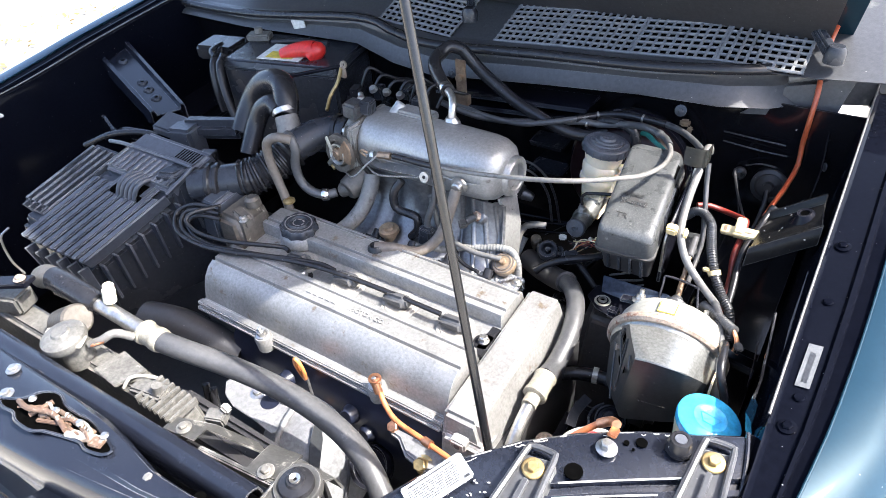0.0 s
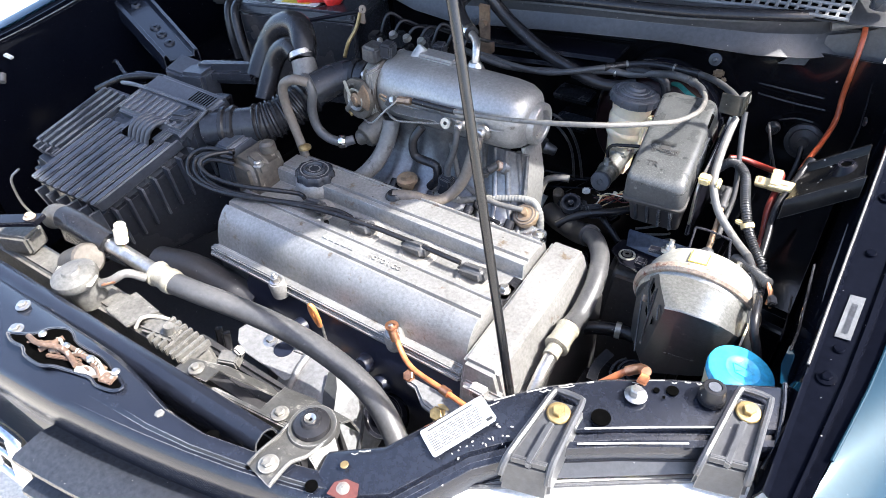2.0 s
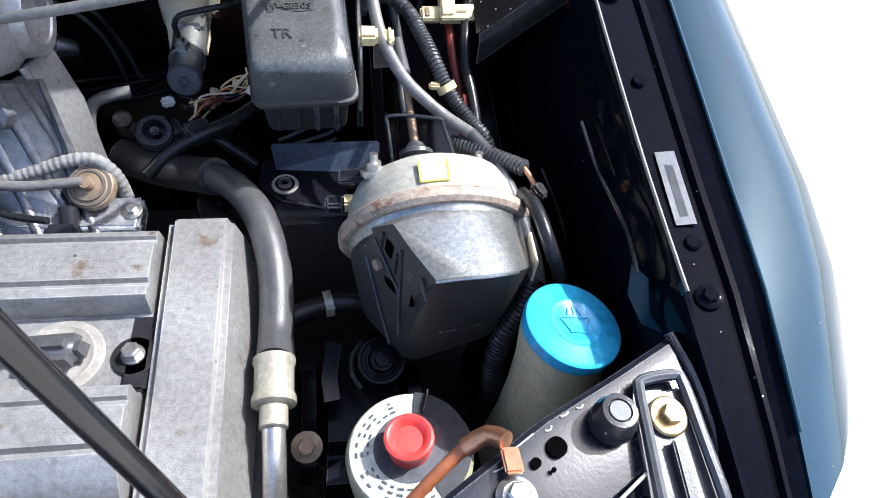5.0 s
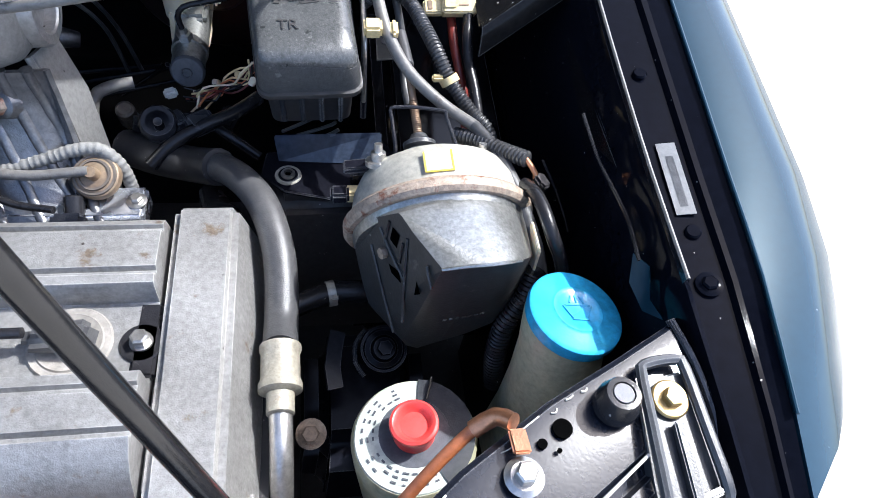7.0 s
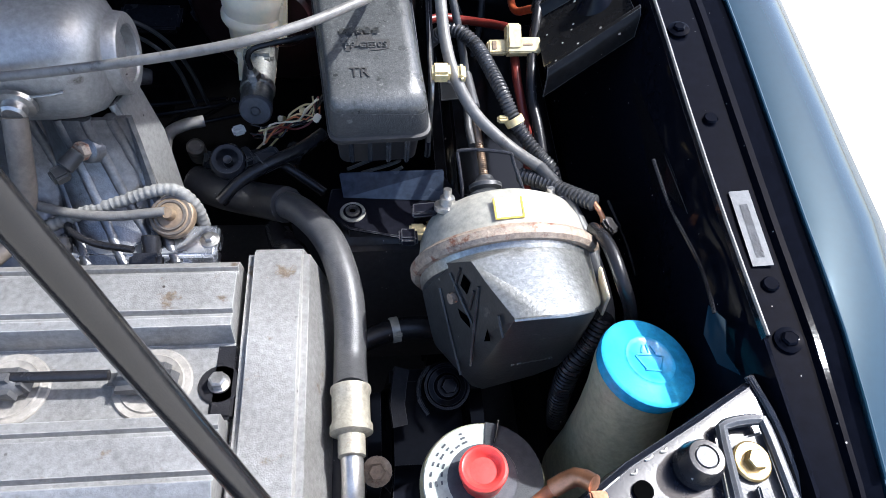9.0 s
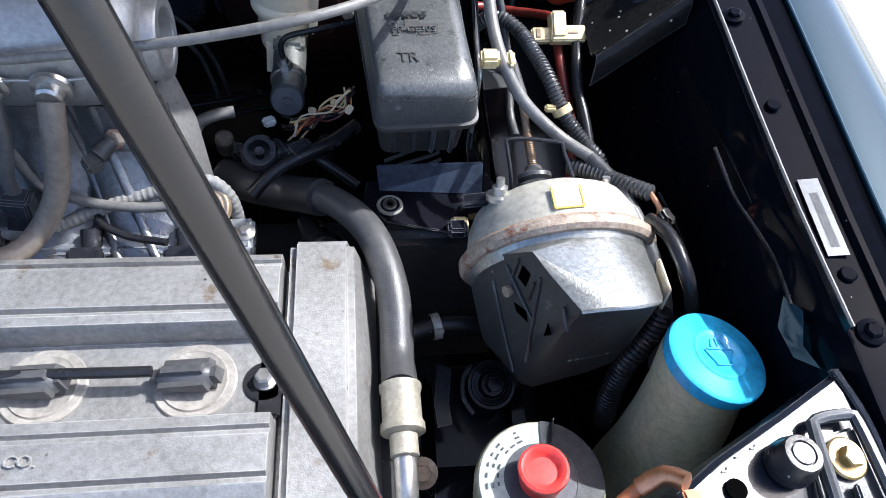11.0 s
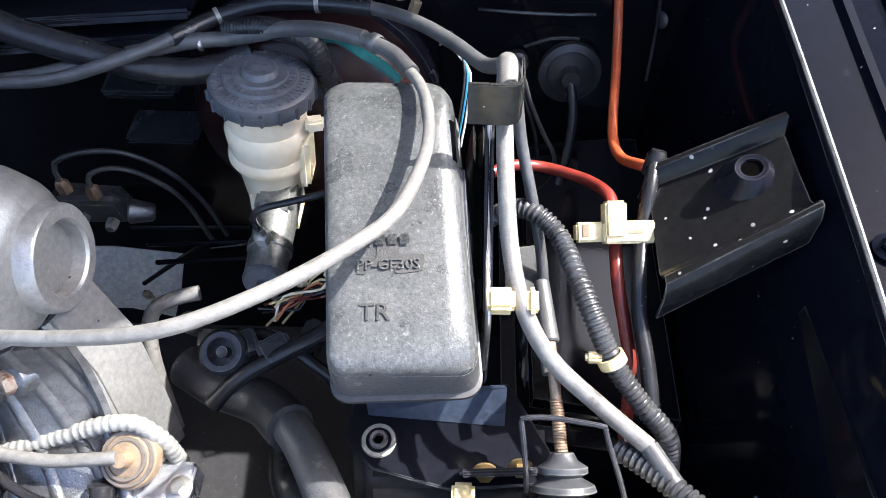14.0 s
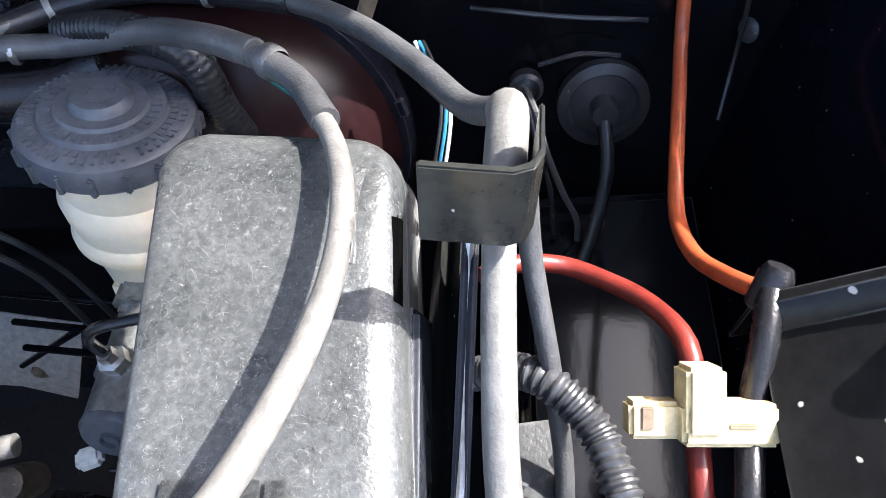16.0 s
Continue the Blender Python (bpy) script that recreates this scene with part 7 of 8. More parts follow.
for x in (-.140, -.064):
    s = part("stud", lathe([(0, .016), (.003, .016), (.003, .010), (.0055, .0095), (.0055, .004), (.0095, .0035), (.0095, 0), (0, 0)], frame_on((x, .592, .956), (0, .4, 1)), 20), STEEL, vcn)
part("stud_bracket", join(hexa([(-.165, .592, .945), (-.125, .592, .950), (-.125, .602, .950), (-.165, .602, .945), (-.165, .594, .949), (-.125, .594, .954), (-.125, .604, .954), (-.165, .604, .949)], .001), block((.014, .012, .010), pose(-.168, .585, .932), .002)), PAINT, vcn)
part("side_arm", hexa([(-.075, .594, .952), (-.03, .596, .952), (-.03, .604, .952), (-.075, .604, .952), (-.075, .594, .956), (-.03, .596, .956), (-.03, .604, .956), (-.075, .604, .956)], .001), PAINT, vcn)
part("wire_hoop", hose([(-.1235, .610, .900), (-.1245, .6188, .941), (-.1268, .640, .9570), (-.1276, .6450, .9605), (-.1250, .6462, .9622), (-.1109, .6462, .9627), (-.0880, .6430, .9622), (-.0850, .6420, .9608), (-.0840, .638, .958), (-.0740, .6093, .9373), (-.070, .595, .90)], .0015, n=8, step=.003), PAINT, vcn)
cb = thing("canister_bracket", "black bracket with a brass-coloured bolt", "bracket", (-.14, .65, .87))
part("plate", hexa([(-.160, .655, .84), (-.115, .655, .84), (-.115, .66, .84), (-.160, .66, .84), (-.158, .636, .898), (-.112, .638, .900), (-.112, .643, .900), (-.158, .641, .898)], .0015), PAINT, cb)
for p in ((-.143, .647, .879), (-.121, .650, .880)):
    hexbolt("bolt", p, (0, -1, .35), cb, ZINC, .0055, .0075, .006)
part("connector", block((.014, .012, .012), pose(-0.1561, 0.6320, 0.8793), .002), YELLOW, cb, "cream plastic plug")
single("side_plate", hexa([(-.033, .515, .920), (-.031, .515, .920), (-.031, .545, .920), (-.033, .545, .920), (-.0325, .518, .945), (-.0305, .518, .945), (-.0305, .545, .945), (-.0325, .545, .945)], .0006), CREAM, "pale edge of a bracket behind the canister", "bracket")

single("side_hose", hose([(-.034, .572, .955), (-.031, .548, .966), (-.026, .521, .960), (-.013, .513, .930), (-.006, .512, .89), (-.004, .512, .84)], .0050), RUBBER, "black rubber hose beside the canister", "hose")
single("loose_plug", join(block((.009, .013, .007), pose(-.020, .576, .953, 10, 0, 25), .002), block((.006, .006, .009), pose(-.020, .570, .954, 10, 0, 25), .0015)), RUBBER, "small black loose plug", "plug")

# washer tank
wt = thing("washer_tank", "grey-white plastic washer tank with blue cap", "washer tank", (-.03, .46, .8))
wc = Vector((-.0198, .4652, .9500))
wm = frame_on(wc, (.179, .05, .983))
part("neck", loft([[frame_on(c, (.16, .03, 1)) @ Vector((r * math.cos(k * math.pi / 18), r * 1.05 * math.sin(k * math.pi / 18), 0)) for k in range(36)] for c, r in (((-.0155, .449, .76), .042), ((-.0158, .4525, .81), .0365), ((-.0170, .4565, .86), .0330), ((-.0190, .461, .90), .0310), ((-.0232, .465, .935), .0295), ((-.0215, .465, .944), .0290))]), TANKGREY, wt)
cap = part("cap", lathe([(0, .0030), (.012, .0026), (.0135, .0036), (.017, .0036), (.0185, .0024), (.0300, .0018), (.0322, 0), (.0328, -.004), (.0318, -.009), (.030, -.010), (0, -.010)], wm, 56), BLUECAP, wt, "bright blue snap cap")
part("cap_mark", join(*[block((w, .0008, .0007), wm @ pose(x, y, .0033, 0, 0, r), 0) for x, y, w, r in ((0, -.008, .012, 0), (0, .003, .018, 0), (-.0076, -.0025, .0115, -62), (.0076, -.0025, .0115, 62), (-.004, .0075, .006, 70), (0, .008, .006, 90), (.004, .0075, .006, 110), (-.002, -.003, .008, 35))]), BLUECAP, cap, "raised washer mark")
part("cap_tab", block((.012, .010, .004), wm @ pose(.022, .018, -.004, 0, 0, 40), .0015), BLUECAP, cap)
single("washer_hose", hose([(-0.0311, 0.5150, 0.9252), (-0.0368, 0.5070, 0.9046), (-0.0472, 0.5000, 0.8771), (-0.0485, 0.4950, 0.8381), (-0.0438, 0.4900, 0.7983)], .0085, ribs=.001, pitch=.004), RUBBER, "black ribbed hose behind the washer tank", "hose")

# power steering reservoir
ps = thing("steering_reservoir", "round power steering reservoir with red cap", "reservoir", (-.125, .43, .8))
pz = frame_on((-.1222, .4228, .8610), (-.08, .05, 1)) @ Matrix.Scale(1.08, 4)
part("body", lathe([(0, -.09), (.034, -.09), (.039, -.07), (.0405, -.02), (.0405, 0), (.0385, .004), (.020, .0065), (0, .0065)], pz, 48), TANKGREY, ps)
part("print_ring", lathe([(.0215, .0078), (.0375, .0052), (.0395, .002), (.0385, .001), (.0215, .0066)], pz, 48), PALERING, ps, "pale grey-green ring with worn small print")
sec = bmesh.new()
vs = []
for r in (.0225, .0388):
    vs.append([sec.verts.new((r * math.cos(radians(a)), r * math.sin(radians(a)), .0084 - .0024 * (r > .03))) for a in range(-62, 92, 11)])
for k in range(len(vs[0]) - 1):
    sec.faces.new((vs[0][k], vs[1][k], vs[1][k + 1], vs[0][k + 1]))
bmesh.ops.solidify(sec, geom=sec.faces[:], thickness=.0008)
sec.transform(pz)
part("dark_panel", sec, CAPGREY, ps, "dark part of the printed ring")
rnd = random.Random(8)
pr = bmesh.new()
for r in (.026, .0295, .033):
    for a in range(110, 300, 12):
        if rnd.random() < .8:
            z = .0082 - .0026 * (r - .0215) / .016
            pr = join(pr, block((.0012, .0032 * rnd.uniform(.6, 1.2), .0005), pz @ Matrix.Rotation(radians(a), 4, "Z") @ pose(r, 0, z), 0))
part("small_print", pr, CAPGREY, ps)
part("dark_inner", lathe([(0, .0082), (.0225, .0078), (.0225, .006), (0, .006)], pz, 40), CAPGREY, ps)
part("red_cap", lathe([(0, .0205), (.0085, .0200), (.0098, .0215), (.0115, .0242), (.0134, .0250), (.0150, .0241), (.0155, .0220), (.0144, .0190), (.0135, .0150), (.0135, .007), (0, .007)], pz, 40), REDCAP, ps, "red rubber fill cap")
part("clip_wire", hose([pz @ Vector(p) for p in ((.010, .022, .0088), (.013, .031, .0078), (.015, .038, .0075))], .0009, n=6), RUBBER, ps)

# air conditioning hose and pipe beside the timing cover
ac = thing("ac_hose", "grey rubber air conditioning hose with pale metal crimp", "hose", (-.22, .52, .85))
part("hose", hose([(-.315, .715, .830), (-.289, .695, .850), (-.262, .666, .874), (-.240, .632, .890), (-.226, .605, .893), (-.216, .571, .888), (-.213, .543, .880), (-.213, .515, .873), (-.2125, .488, .880)], .0125, n=20), HOSE, ac)
part("crimp", lathe([(.0125, 0), (.0145, .001), (.0148, .004), (.0135, .007), (.0135, .026), (.0150, .029), (.0150, .034), (.011, .036), (.0095, .036), (.0095, .050), (.007, .051), (.007, .036), (0, .036), (0, 0)], frame_on((-.2125, .490, .880), (.02, -1, -.06)), 28), FERRULE, ac, "yellowed crimped ferrule")
part("pipe", hose([(-.2118, .445, .876), (-.211, .42, .868), (-.212, .395, .845), (-.215, .378, .80), (-.217, .37, .72)], .0078), STEEL, ac, "pale metal pipe")
part("sleeve", hose([(-.365, .735, .835), (-.335, .718, .838), (-.300, .704, .842), (-.270, .675, .868)], .0165), BAYDARK, ac, "black foam sleeve")
single("black_hose", hose([(-.285, .69, .815), (-.275, .655, .83), (-.262, .635, .84), (-.255, .61, .80)], .013), RUBBER, "black coolant hose behind the timing cover", "hose")
single("curved_tube", hose([(-.375, .70, .80), (-.386, .735, .852), (-.385, .757, .874), (-.370, .766, .880), (-.352, .772, .880)], .0056), PALEHOSE, "pale grey bent tube end", "tube")

# dark tangle of connectors between manifold and relay box
tg = thing("harness_tangle", "tangle of black connectors and coloured wires", "harness", (-.30, .75, .86))
part("round_plug", join(lathe([(.010, .014), (.014, .014), (.0165, .011), (.017, 0), (0, 0)], frame_on((-.328, .733, .862), (.1, -.5, 1)), 24), lathe([(0, .010), (.004, .012), (.0045, 0)], frame_on((-.328, .733, .862), (.1, -.5, 1)), 12), block((.012, .02, .01), pose(-.313, .742, .862, 0, 0, 30), .002)), PLASTIC, tg)
part("plug", block((.024, .018, .018), pose(-.292, .735, .864, 15, 0, 35), .003), PLASTIC, tg)
part("plug", block((.018, .026, .016), pose(-.270, .752, .852, 10, 10, -20), .003), RUBBER, tg)
part("plug", block((.020, .016, .016), pose(-.346, .748, .850, 10, 20, 10), .003), PLASTIC, tg)
part("taped_branch", hose([(-.335, .70, .845), (-.315, .715, .858), (-.29, .728, .866), (-.262, .745, .868), (-.24, .765, .87)], .0065), RUBBER, tg)
part("taped_branch", hose([(-.345, .76, .84), (-.32, .755, .85), (-.295, .748, .858), (-.265, .73, .850), (-.24, .715, .84)], .005), RUBBER, tg)
rnd = random.Random(11)
for k in range(18):
    mat = (YELLOW, RUBBER, REDHOSE, ORANGE, RUBBER, CREAM, RUBBER, YELLOW, REDHOSE, RUBBER)[k % 10]
    j = lambda s: Vector((rnd.uniform(-s, s), rnd.uniform(-s, s), rnd.uniform(-s, s)))
    part("wire", hose([Vector((-0.3020, 0.7700, 0.8592)) + j(.010), Vector((-0.2869, 0.7800, 0.8627)) + j(.009), Vector((-0.2697, 0.7880, 0.8629)) + j(.008), Vector((-0.2550, 0.7960, 0.8691)) + j(.007), Vector((-0.2468, 0.8050, 0.8775)) + j(.006)], .0010, n=6), mat, tg)
part("white_plug", block((.012, .010, .008), pose(-.322, .772, .868, 0, 0, 25), .002), PAPER, tg)
for p in ((-.247, .785, .872), (-.262, .80, .868), (-.25, .76, .862), (-.283, .795, .862)):
    part("tab", block((.009, .006, .006), Matrix.Translation(p) @ Euler((rnd.uniform(-1, 1), rnd.uniform(-1, 1), rnd.uniform(0, 3))).to_matrix().to_4x4(), .001), rnd.choice((YELLOW, CREAM, ORANGE)), tg)

rs = frame_on((-0.3646, 0.7650, 0.8473), (.1, -.45, 1))
single("rusty_sensor", lathe([(0, .014), (.0060, .014), (.0085, .012), (.0090, .006), (.0082, .004), (.0092, .002), (.0090, -.014), (0, -.014)], rs, 12), GREASY, "short stained brown threaded sensor", "sensor")

# valve block and steel lines behind the manifold
pv = thing("valve_block", "grey metal brake valve block with brass unions", "valve block", (-.468, .865, .87))
part("body", hexa([(-.500, .850, .855), (-.437, .862, .842), (-.437, .888, .842), (-.500, .880, .855), (-.496, .852, .892), (-.444, .864, .878), (-.444, .884, .878), (-.496, .876, .892)], .008, 3), DARKSTEEL, pv)
part("nose", rod((-.445, .868, .858), (-.425, .872, .852), .011, .008, chamfer=.002), BLOCK, pv)
for x, z in ((-.482, .889), (-.460, .883)):
    part("union", lathe([(0, .012), (.0035, .012), (.006, .008), (.006, 0), (0, 0)], pose(x, .862, z), 6), BROWNMETAL, pv)
    part("union", lathe([(0, .010), (.0035, .010), (.0055, .006), (.0055, 0), (0, 0)], frame_on((x + .006, .857, z - .025), (0, -1, 0)), 6), STEEL, pv)
part("line", hose([(-.482, .862, .90), (-.482, .868, .915), (-.46, .875, .920), (-.43, .88, .915), (-.405, .885, .89), (-.39, .89, .85), (-.38, .89, .80)], .0022, n=8), DARKSTEEL, pv)
part("line", hose([(-.460, .862, .894), (-.458, .866, .904), (-.44, .87, .908), (-.42, .875, .895), (-.40, .88, .86), (-.39, .88, .80)], .0022, n=8), DARKSTEEL, pv)
for a, b in (((-.47, .90, .77), (-.33, .86, .83)), ((-.46, .885, .76), (-.33, .85, .82)), ((-.42, .92, .74), (-.34, .85, .84)), ((-.50, .93, .76), (-.36, .90, .80)), ((-.50, .90, .70), (-.40, .88, .80))):
    single("steel_line", rod(a, b, .0026, n=10), PAINT, "slim black steel brake line", "pipe", "brake lines")
# White sheet added to stand in for sunlit ground through a low gap.
sh2 = thing("bright_gap_sheet", "pale sheet standing in for a sunlit gap behind the engine", "shield", (-.55, .95, .66))
part("sheet", sheet([[(-.63, .955, .69), (-.55, .95, .70), (-.47, .945, .695)], [(-.63, .93, .655), (-.55, .925, .665), (-.48, .92, .655)], [(-.64, .925, .61), (-.55, .92, .62), (-.50, .915, .61)]], .002), PAPER, sh2)
hexbolt("bolt", (-.52, .922, .65), (0, -1, .4), sh2, RUST, .006, .010)
for z in (.912, .855):
    lg = single("ledge", hexa([(-.485, .97, z - .018), (-.415, .97, z - .018), (-.415, 1.0, z - .018), (-.485, 1.0, z - .018), (-.480, .955, z), (-.410, .955, z), (-.410, 1.0, z + .004), (-.480, 1.0, z + .004)], .004), PLASTIC, "black ledge on the firewall", "ledge", "firewall ledges")

# low clutter under the canister
lc = thing("lower_bracket", "dark oily bracket low beside the engine", "bracket", (-.14, .5, .75))
part("arm", hexa([(-.21, .42, .70), (-.09, .42, .70), (-.09, .56, .70), (-.21, .56, .70), (-.20, .45, .765), (-.10, .45, .765), (-.10, .56, .785), (-.20, .56, .785)], .02, 3), PAINT, lc)
bw = frame_on((-.1345, .5195, .812), (.05, -.45, 1))
part("pulley_boss", lathe([(0, .004), (.009, .004), (.0105, .002), (.0115, -.002), (.0160, -.003), (.0175, -.001), (.0195, -.001), (.0210, -.004), (.0215, -.016), (0, -.016)], bw, 40), PAINT, lc, "round black bearing boss")
part("boss_nut", lathe([(0, .012), (.0062, .012), (.0070, .0105), (.0070, .003), (0, .003)], bw, 6), PAINT, lc)
part("curved_rib", sheet([[(-.178, .538, .816), (-.181, .520, .818), (-.183, .503, .816), (-.181, .486, .810)], [(-.166, .536, .812), (-.169, .520, .813), (-.171, .505, .812), (-.169, .490, .806)]], .003), PLASTIC, lc)
part("curved_rib", hose([(-.150, .536, .815), (-.158, .524, .815), (-.159, .508, .813), (-.152, .496, .810)], .002, n=8), PLASTIC, lc)
hexbolt("bolt", (-.195, .455, .80), (0, -.4, 1), lc, RUST, .007, .012, .010)
single("lower_hose", hose([(-.245, .535, .80), (-.225, .550, .815), (-.206, .560, .82), (-.177, .571, .82), (-.149, .572, .82), (-.12, .572, .81)], .0098), RUBBER, "black hose low beside the engine", "hose")
hc = frame_on((-.177, .571, .82), (1, .2, 0))
single("hose_clip", join(lathe([(.0098, -.0035), (.0112, -.0035), (.0112, .0035), (.0098, .0035)], hc, 24), block((.006, .005, .004), Matrix.Translation((-.174, .5615, .8275)), .001)), CREAMSTEEL, "pale worm clip on the lower hose", "clip")

# earth lead across the front of the engine
ew = thing("earth_lead", "orange-brown earth lead with copper terminals", "wire", (-.25, .36, .88))
part("wire", hose([(-.386, .372, .880), (-.377, .366, .866), (-.350, .354, .856), (-.300, .345, .860), (-.255, .338, .862), (-.215, .332, .872), (-.18, .338, .90), (-.150, .352, .935), (-.128, .366, .962), (-.108, .378, .982), (-.098, .382, .990)], .0034), ORANGE, ew)
part("terminal", join(hose([(-.392, .374, .888), (-.388, .370, .880), (-.383, .368, .872)], .0055), lathe([(.004, 0), (.0085, 0), (.0085, .002), (.004, .002)], pose(-.392, .374, .886), 20)), COPPER, ew, "copper ring terminal")
part("terminal", join(hose([(-.106, .379, .984), (-.095, .382, .992), (-.088, .376, .998)], .0048), block((.009, .014, .003), pose(-.087, .366, .9985, -14, 0, 0), .001)), COPPER, ew, "bright copper terminal")
part("tape", rod((-.300, .345, .860), (-.288, .343, .861), .0054), COPPER, ew)
part("bolt", join(lathe([(0, 0), (.0095, 0), (.010, .0015), (.007, .003), (0, .003)], pose(-.087, .350, .9935), 24), lathe([(.0056, .002), (.0056, .009), (.0045, .010), (0, .010)], pose(-.087, .350, .9935), 6)), STEEL, ew, sharp=25)

# prop rod
D = Vector((-.26, .185, .947)).normalized()
B = Vector((-.208, .331, .985))
pr = thing("hood_prop_rod", "slim black steel hood prop rod, paint rubbed", "prop rod", B)
part("rod", hose([B - D * .075, B - D * .03, B, B + D * .3, B + D * .62, B + D * .92], .0046, n=12), RODBLACK, pr)
part("hook", hose([B + D * .90, B + D * .94, B + D * .955 + Vector((.02, 0, .0)), B + D * .94 + Vector((.035, 0, 0))], .0042, n=12), PAINT, pr)
part("pivot", lathe([(0, .01), (.008, .01), (.010, .006), (.010, 0), (0, 0)], frame_on(B - D * .085, (0, 0, 1)), 20), RUBBER, pr)

single("sensor_lead", hose([(-.119, .95, .955), (-.1141, .93, .956), (-.1075, .93, .935), (-.1009, .93, .918), (-.090, .93, .893), (-.0797, .93, .872), (-.0755, .93, .84)], .0019, n=8), HOSE, "thin grey lead hanging at the firewall", "wire")


# ---- left-hand side of the bay ----
# air filter box: a lid that falls towards the front, on a deep ribbed case
ab = thing("air_filter_box", "black plastic air filter box with ribbed lid", "air box", (-.98, .42, .75))
AO, AU = Vector((-.926, .321, .900)), Vector((-.136, -.018, .019))
AV = Vector((.045, .139, .054))


def lid(u, v, h=0.0):
    """A place on the lid: u to the fender, v to the firewall, h off the lid."""
    n = AU.cross(AV).normalized()
    n = n if n.z > 0 else -n
    return AO + AU * u + AV * v + n * h


def slab(u0, u1, v0, v1, h0, h1, bevel=.003, seg=2):
    return hexa([lid(u0, v0, h0), lid(u1, v0, h0), lid(u1, v1, h0), lid(u0, v1, h0), lid(u0, v0, h1), lid(u1, v0, h1), lid(u1, v1, h1), lid(u0, v1, h1)], bevel, seg)


# One plastic in two tones: lit ribs paler, shaded gaps darker.
ld = part("lid", slab(0, 1.05, 0, 1.42, -.026, -.0055, .006, 3), PLASTIC, ab, "lid floor painted dark for the gaps between ribs")
for k in range(9):
    u = .012 + k * .1145
    part("lid_rib", slab(u, u + .088, -.004, .955 if k not in (2, 3, 4, 5) else .84, -.010, .0020, .0022, 2), AIRBOX, ld)
part("lid_border", slab(-.012, .016, -.006, 1.02, -.020, .0035, .003, 3), AIRBOX, ld)
part("handle_frame", slab(.13, .72, .86, 1.30, -.006, .008, .006, 3), AIRBOX, ld)
# Black slab paints the shade in the handle recess.
part("handle_recess", slab(.20, .64, .84, 1.06, -.003, .0088, .003), HOLESHADE, ld)
for k in range(5):
    u = .25 + k * .062
    part("grip_rib", hose([lid(u, .84, .003), lid(u + .008, .92, .016), lid(u + .012, 1.0, .021), lid(u + .016, 1.10, .017), lid(u + .018, 1.2, .006)], .0040, n=10), AIRBOX, ld)
part("back_rise", slab(-.03, .98, 1.06, 1.66, -.02, .014, .007, 3), AIRBOX, ld)
for k in range(11):
    part("back_rib", slab(.04 + k * .084, .075 + k * .084, 1.10, 1.36, .0132, .0172, .001), AIRBOX, ld)
# Vent slots are black strips that paint their shade.
for k in range(8):
    part("vent_slot", slab(.04 + k * .036, .058 + k * .036, 1.46, 1.60, .0130, .0146, .0003), HOLESHADE, ld)
part("lid_lip", hose([lid(-.03, 1.04, .008), lid(-.03, 1.36, .016), lid(.02, 1.41, .0175), lid(.5, 1.41, .0175), lid(.99, 1.40, .0165), lid(1.30, 1.40, .004)], .0034, n=8), AIRBOX, ld)
part("side_lid", slab(1.06, 1.62, .38, 1.35, -.045, -.012, .006, 3), PLASTIC, ab)
for k in range(5):
    part("side_rib", slab(1.10 + k * .1, 1.135 + k * .1, .42, 1.30, -.014, -.006, .001), AIRBOX, ab)
for k in range(4):
    part("side_tooth", slab(1.20 + k * .1, 1.22 + k * .1, .33, .42, -.040, -.012, .001), AIRBOX, ab)
part("side_strip", slab(1.03, 1.06, .30, 1.5, -.012, .003, .002), AIRBOX, ab)
n3 = (lid(0, 0, 1) - lid(0, 0, 0))
case = part("case", hexa([(-.945, .335, .74), (-1.13, .315, .74), (-1.09, .56, .76), (-.85, .57, .76), lid(.0, .0, -.024), lid(1.55, .2, -.03), lid(1.55, 1.5, -.05), lid(.0, 1.5, -.024)], .012, 3), PLASTIC, ab)
for k in range(9):
    v = .08 + k * .16
    p, q = lid(-.02, v, -.022), lid(-.02, v, -.022) + Vector((.004, .006, -.075))
    part("case_rib", hexa([q + Vector((-.004, -.002, 0)), q + Vector((.004, -.002, 0)), q + Vector((.004, .002, 0)), q + Vector((-.004, .002, 0)), p + Vector((-.004, -.002, 0)), p + Vector((.012, -.002, 0)), p + Vector((.012, .002, 0)), p + Vector((-.004, .002, 0))], .001), AIRBOX, case)
for k in range(6):
    u = .1 + k * .17
    p, q = lid(u, -.03, -.022), lid(u, -.03, -.022) + Vector((0, .006, -.075))
    part("case_rib", hexa([q + Vector((-.002, -.004, 0)), q + Vector((.002, -.004, 0)), q + Vector((.002, .006, 0)), q + Vector((-.002, .006, 0)), p + Vector((-.002, -.012, 0)), p + Vector((.002, -.012, 0)), p + Vector((.002, .006, 0)), p + Vector((-.002, .006, 0))], .001), AIRBOX, case)
part("snap_clip", hose([(-1.09, .300, .925), (-1.10, .285, .91), (-1.095, .280, .87), (-1.085, .285, .84)], .0018, n=8), STEEL, ab)
part("rear_bracket", join(block((.07, .05, .02), pose(-1.01, .60, .985, 10, 10, 10), .005), block((.05, .045, .06), pose(-.985, .60, .965, 0, 0, 15), .006)), AIRBOX, ab)

part("outlet_wall", hexa([(-.905, .465, .90), (-.868, .478, .90), (-.842, .545, .90), (-.890, .555, .90), (-.905, .468, .990), (-.872, .480, .988), (-.846, .543, .992), (-.890, .552, .996)], .006, 3), PLASTIC, ab)

# intake duct from the box to the throttle body
dt = thing("intake_duct", "black ribbed rubber intake duct with clamps", "duct", (-.78, .6, .97))
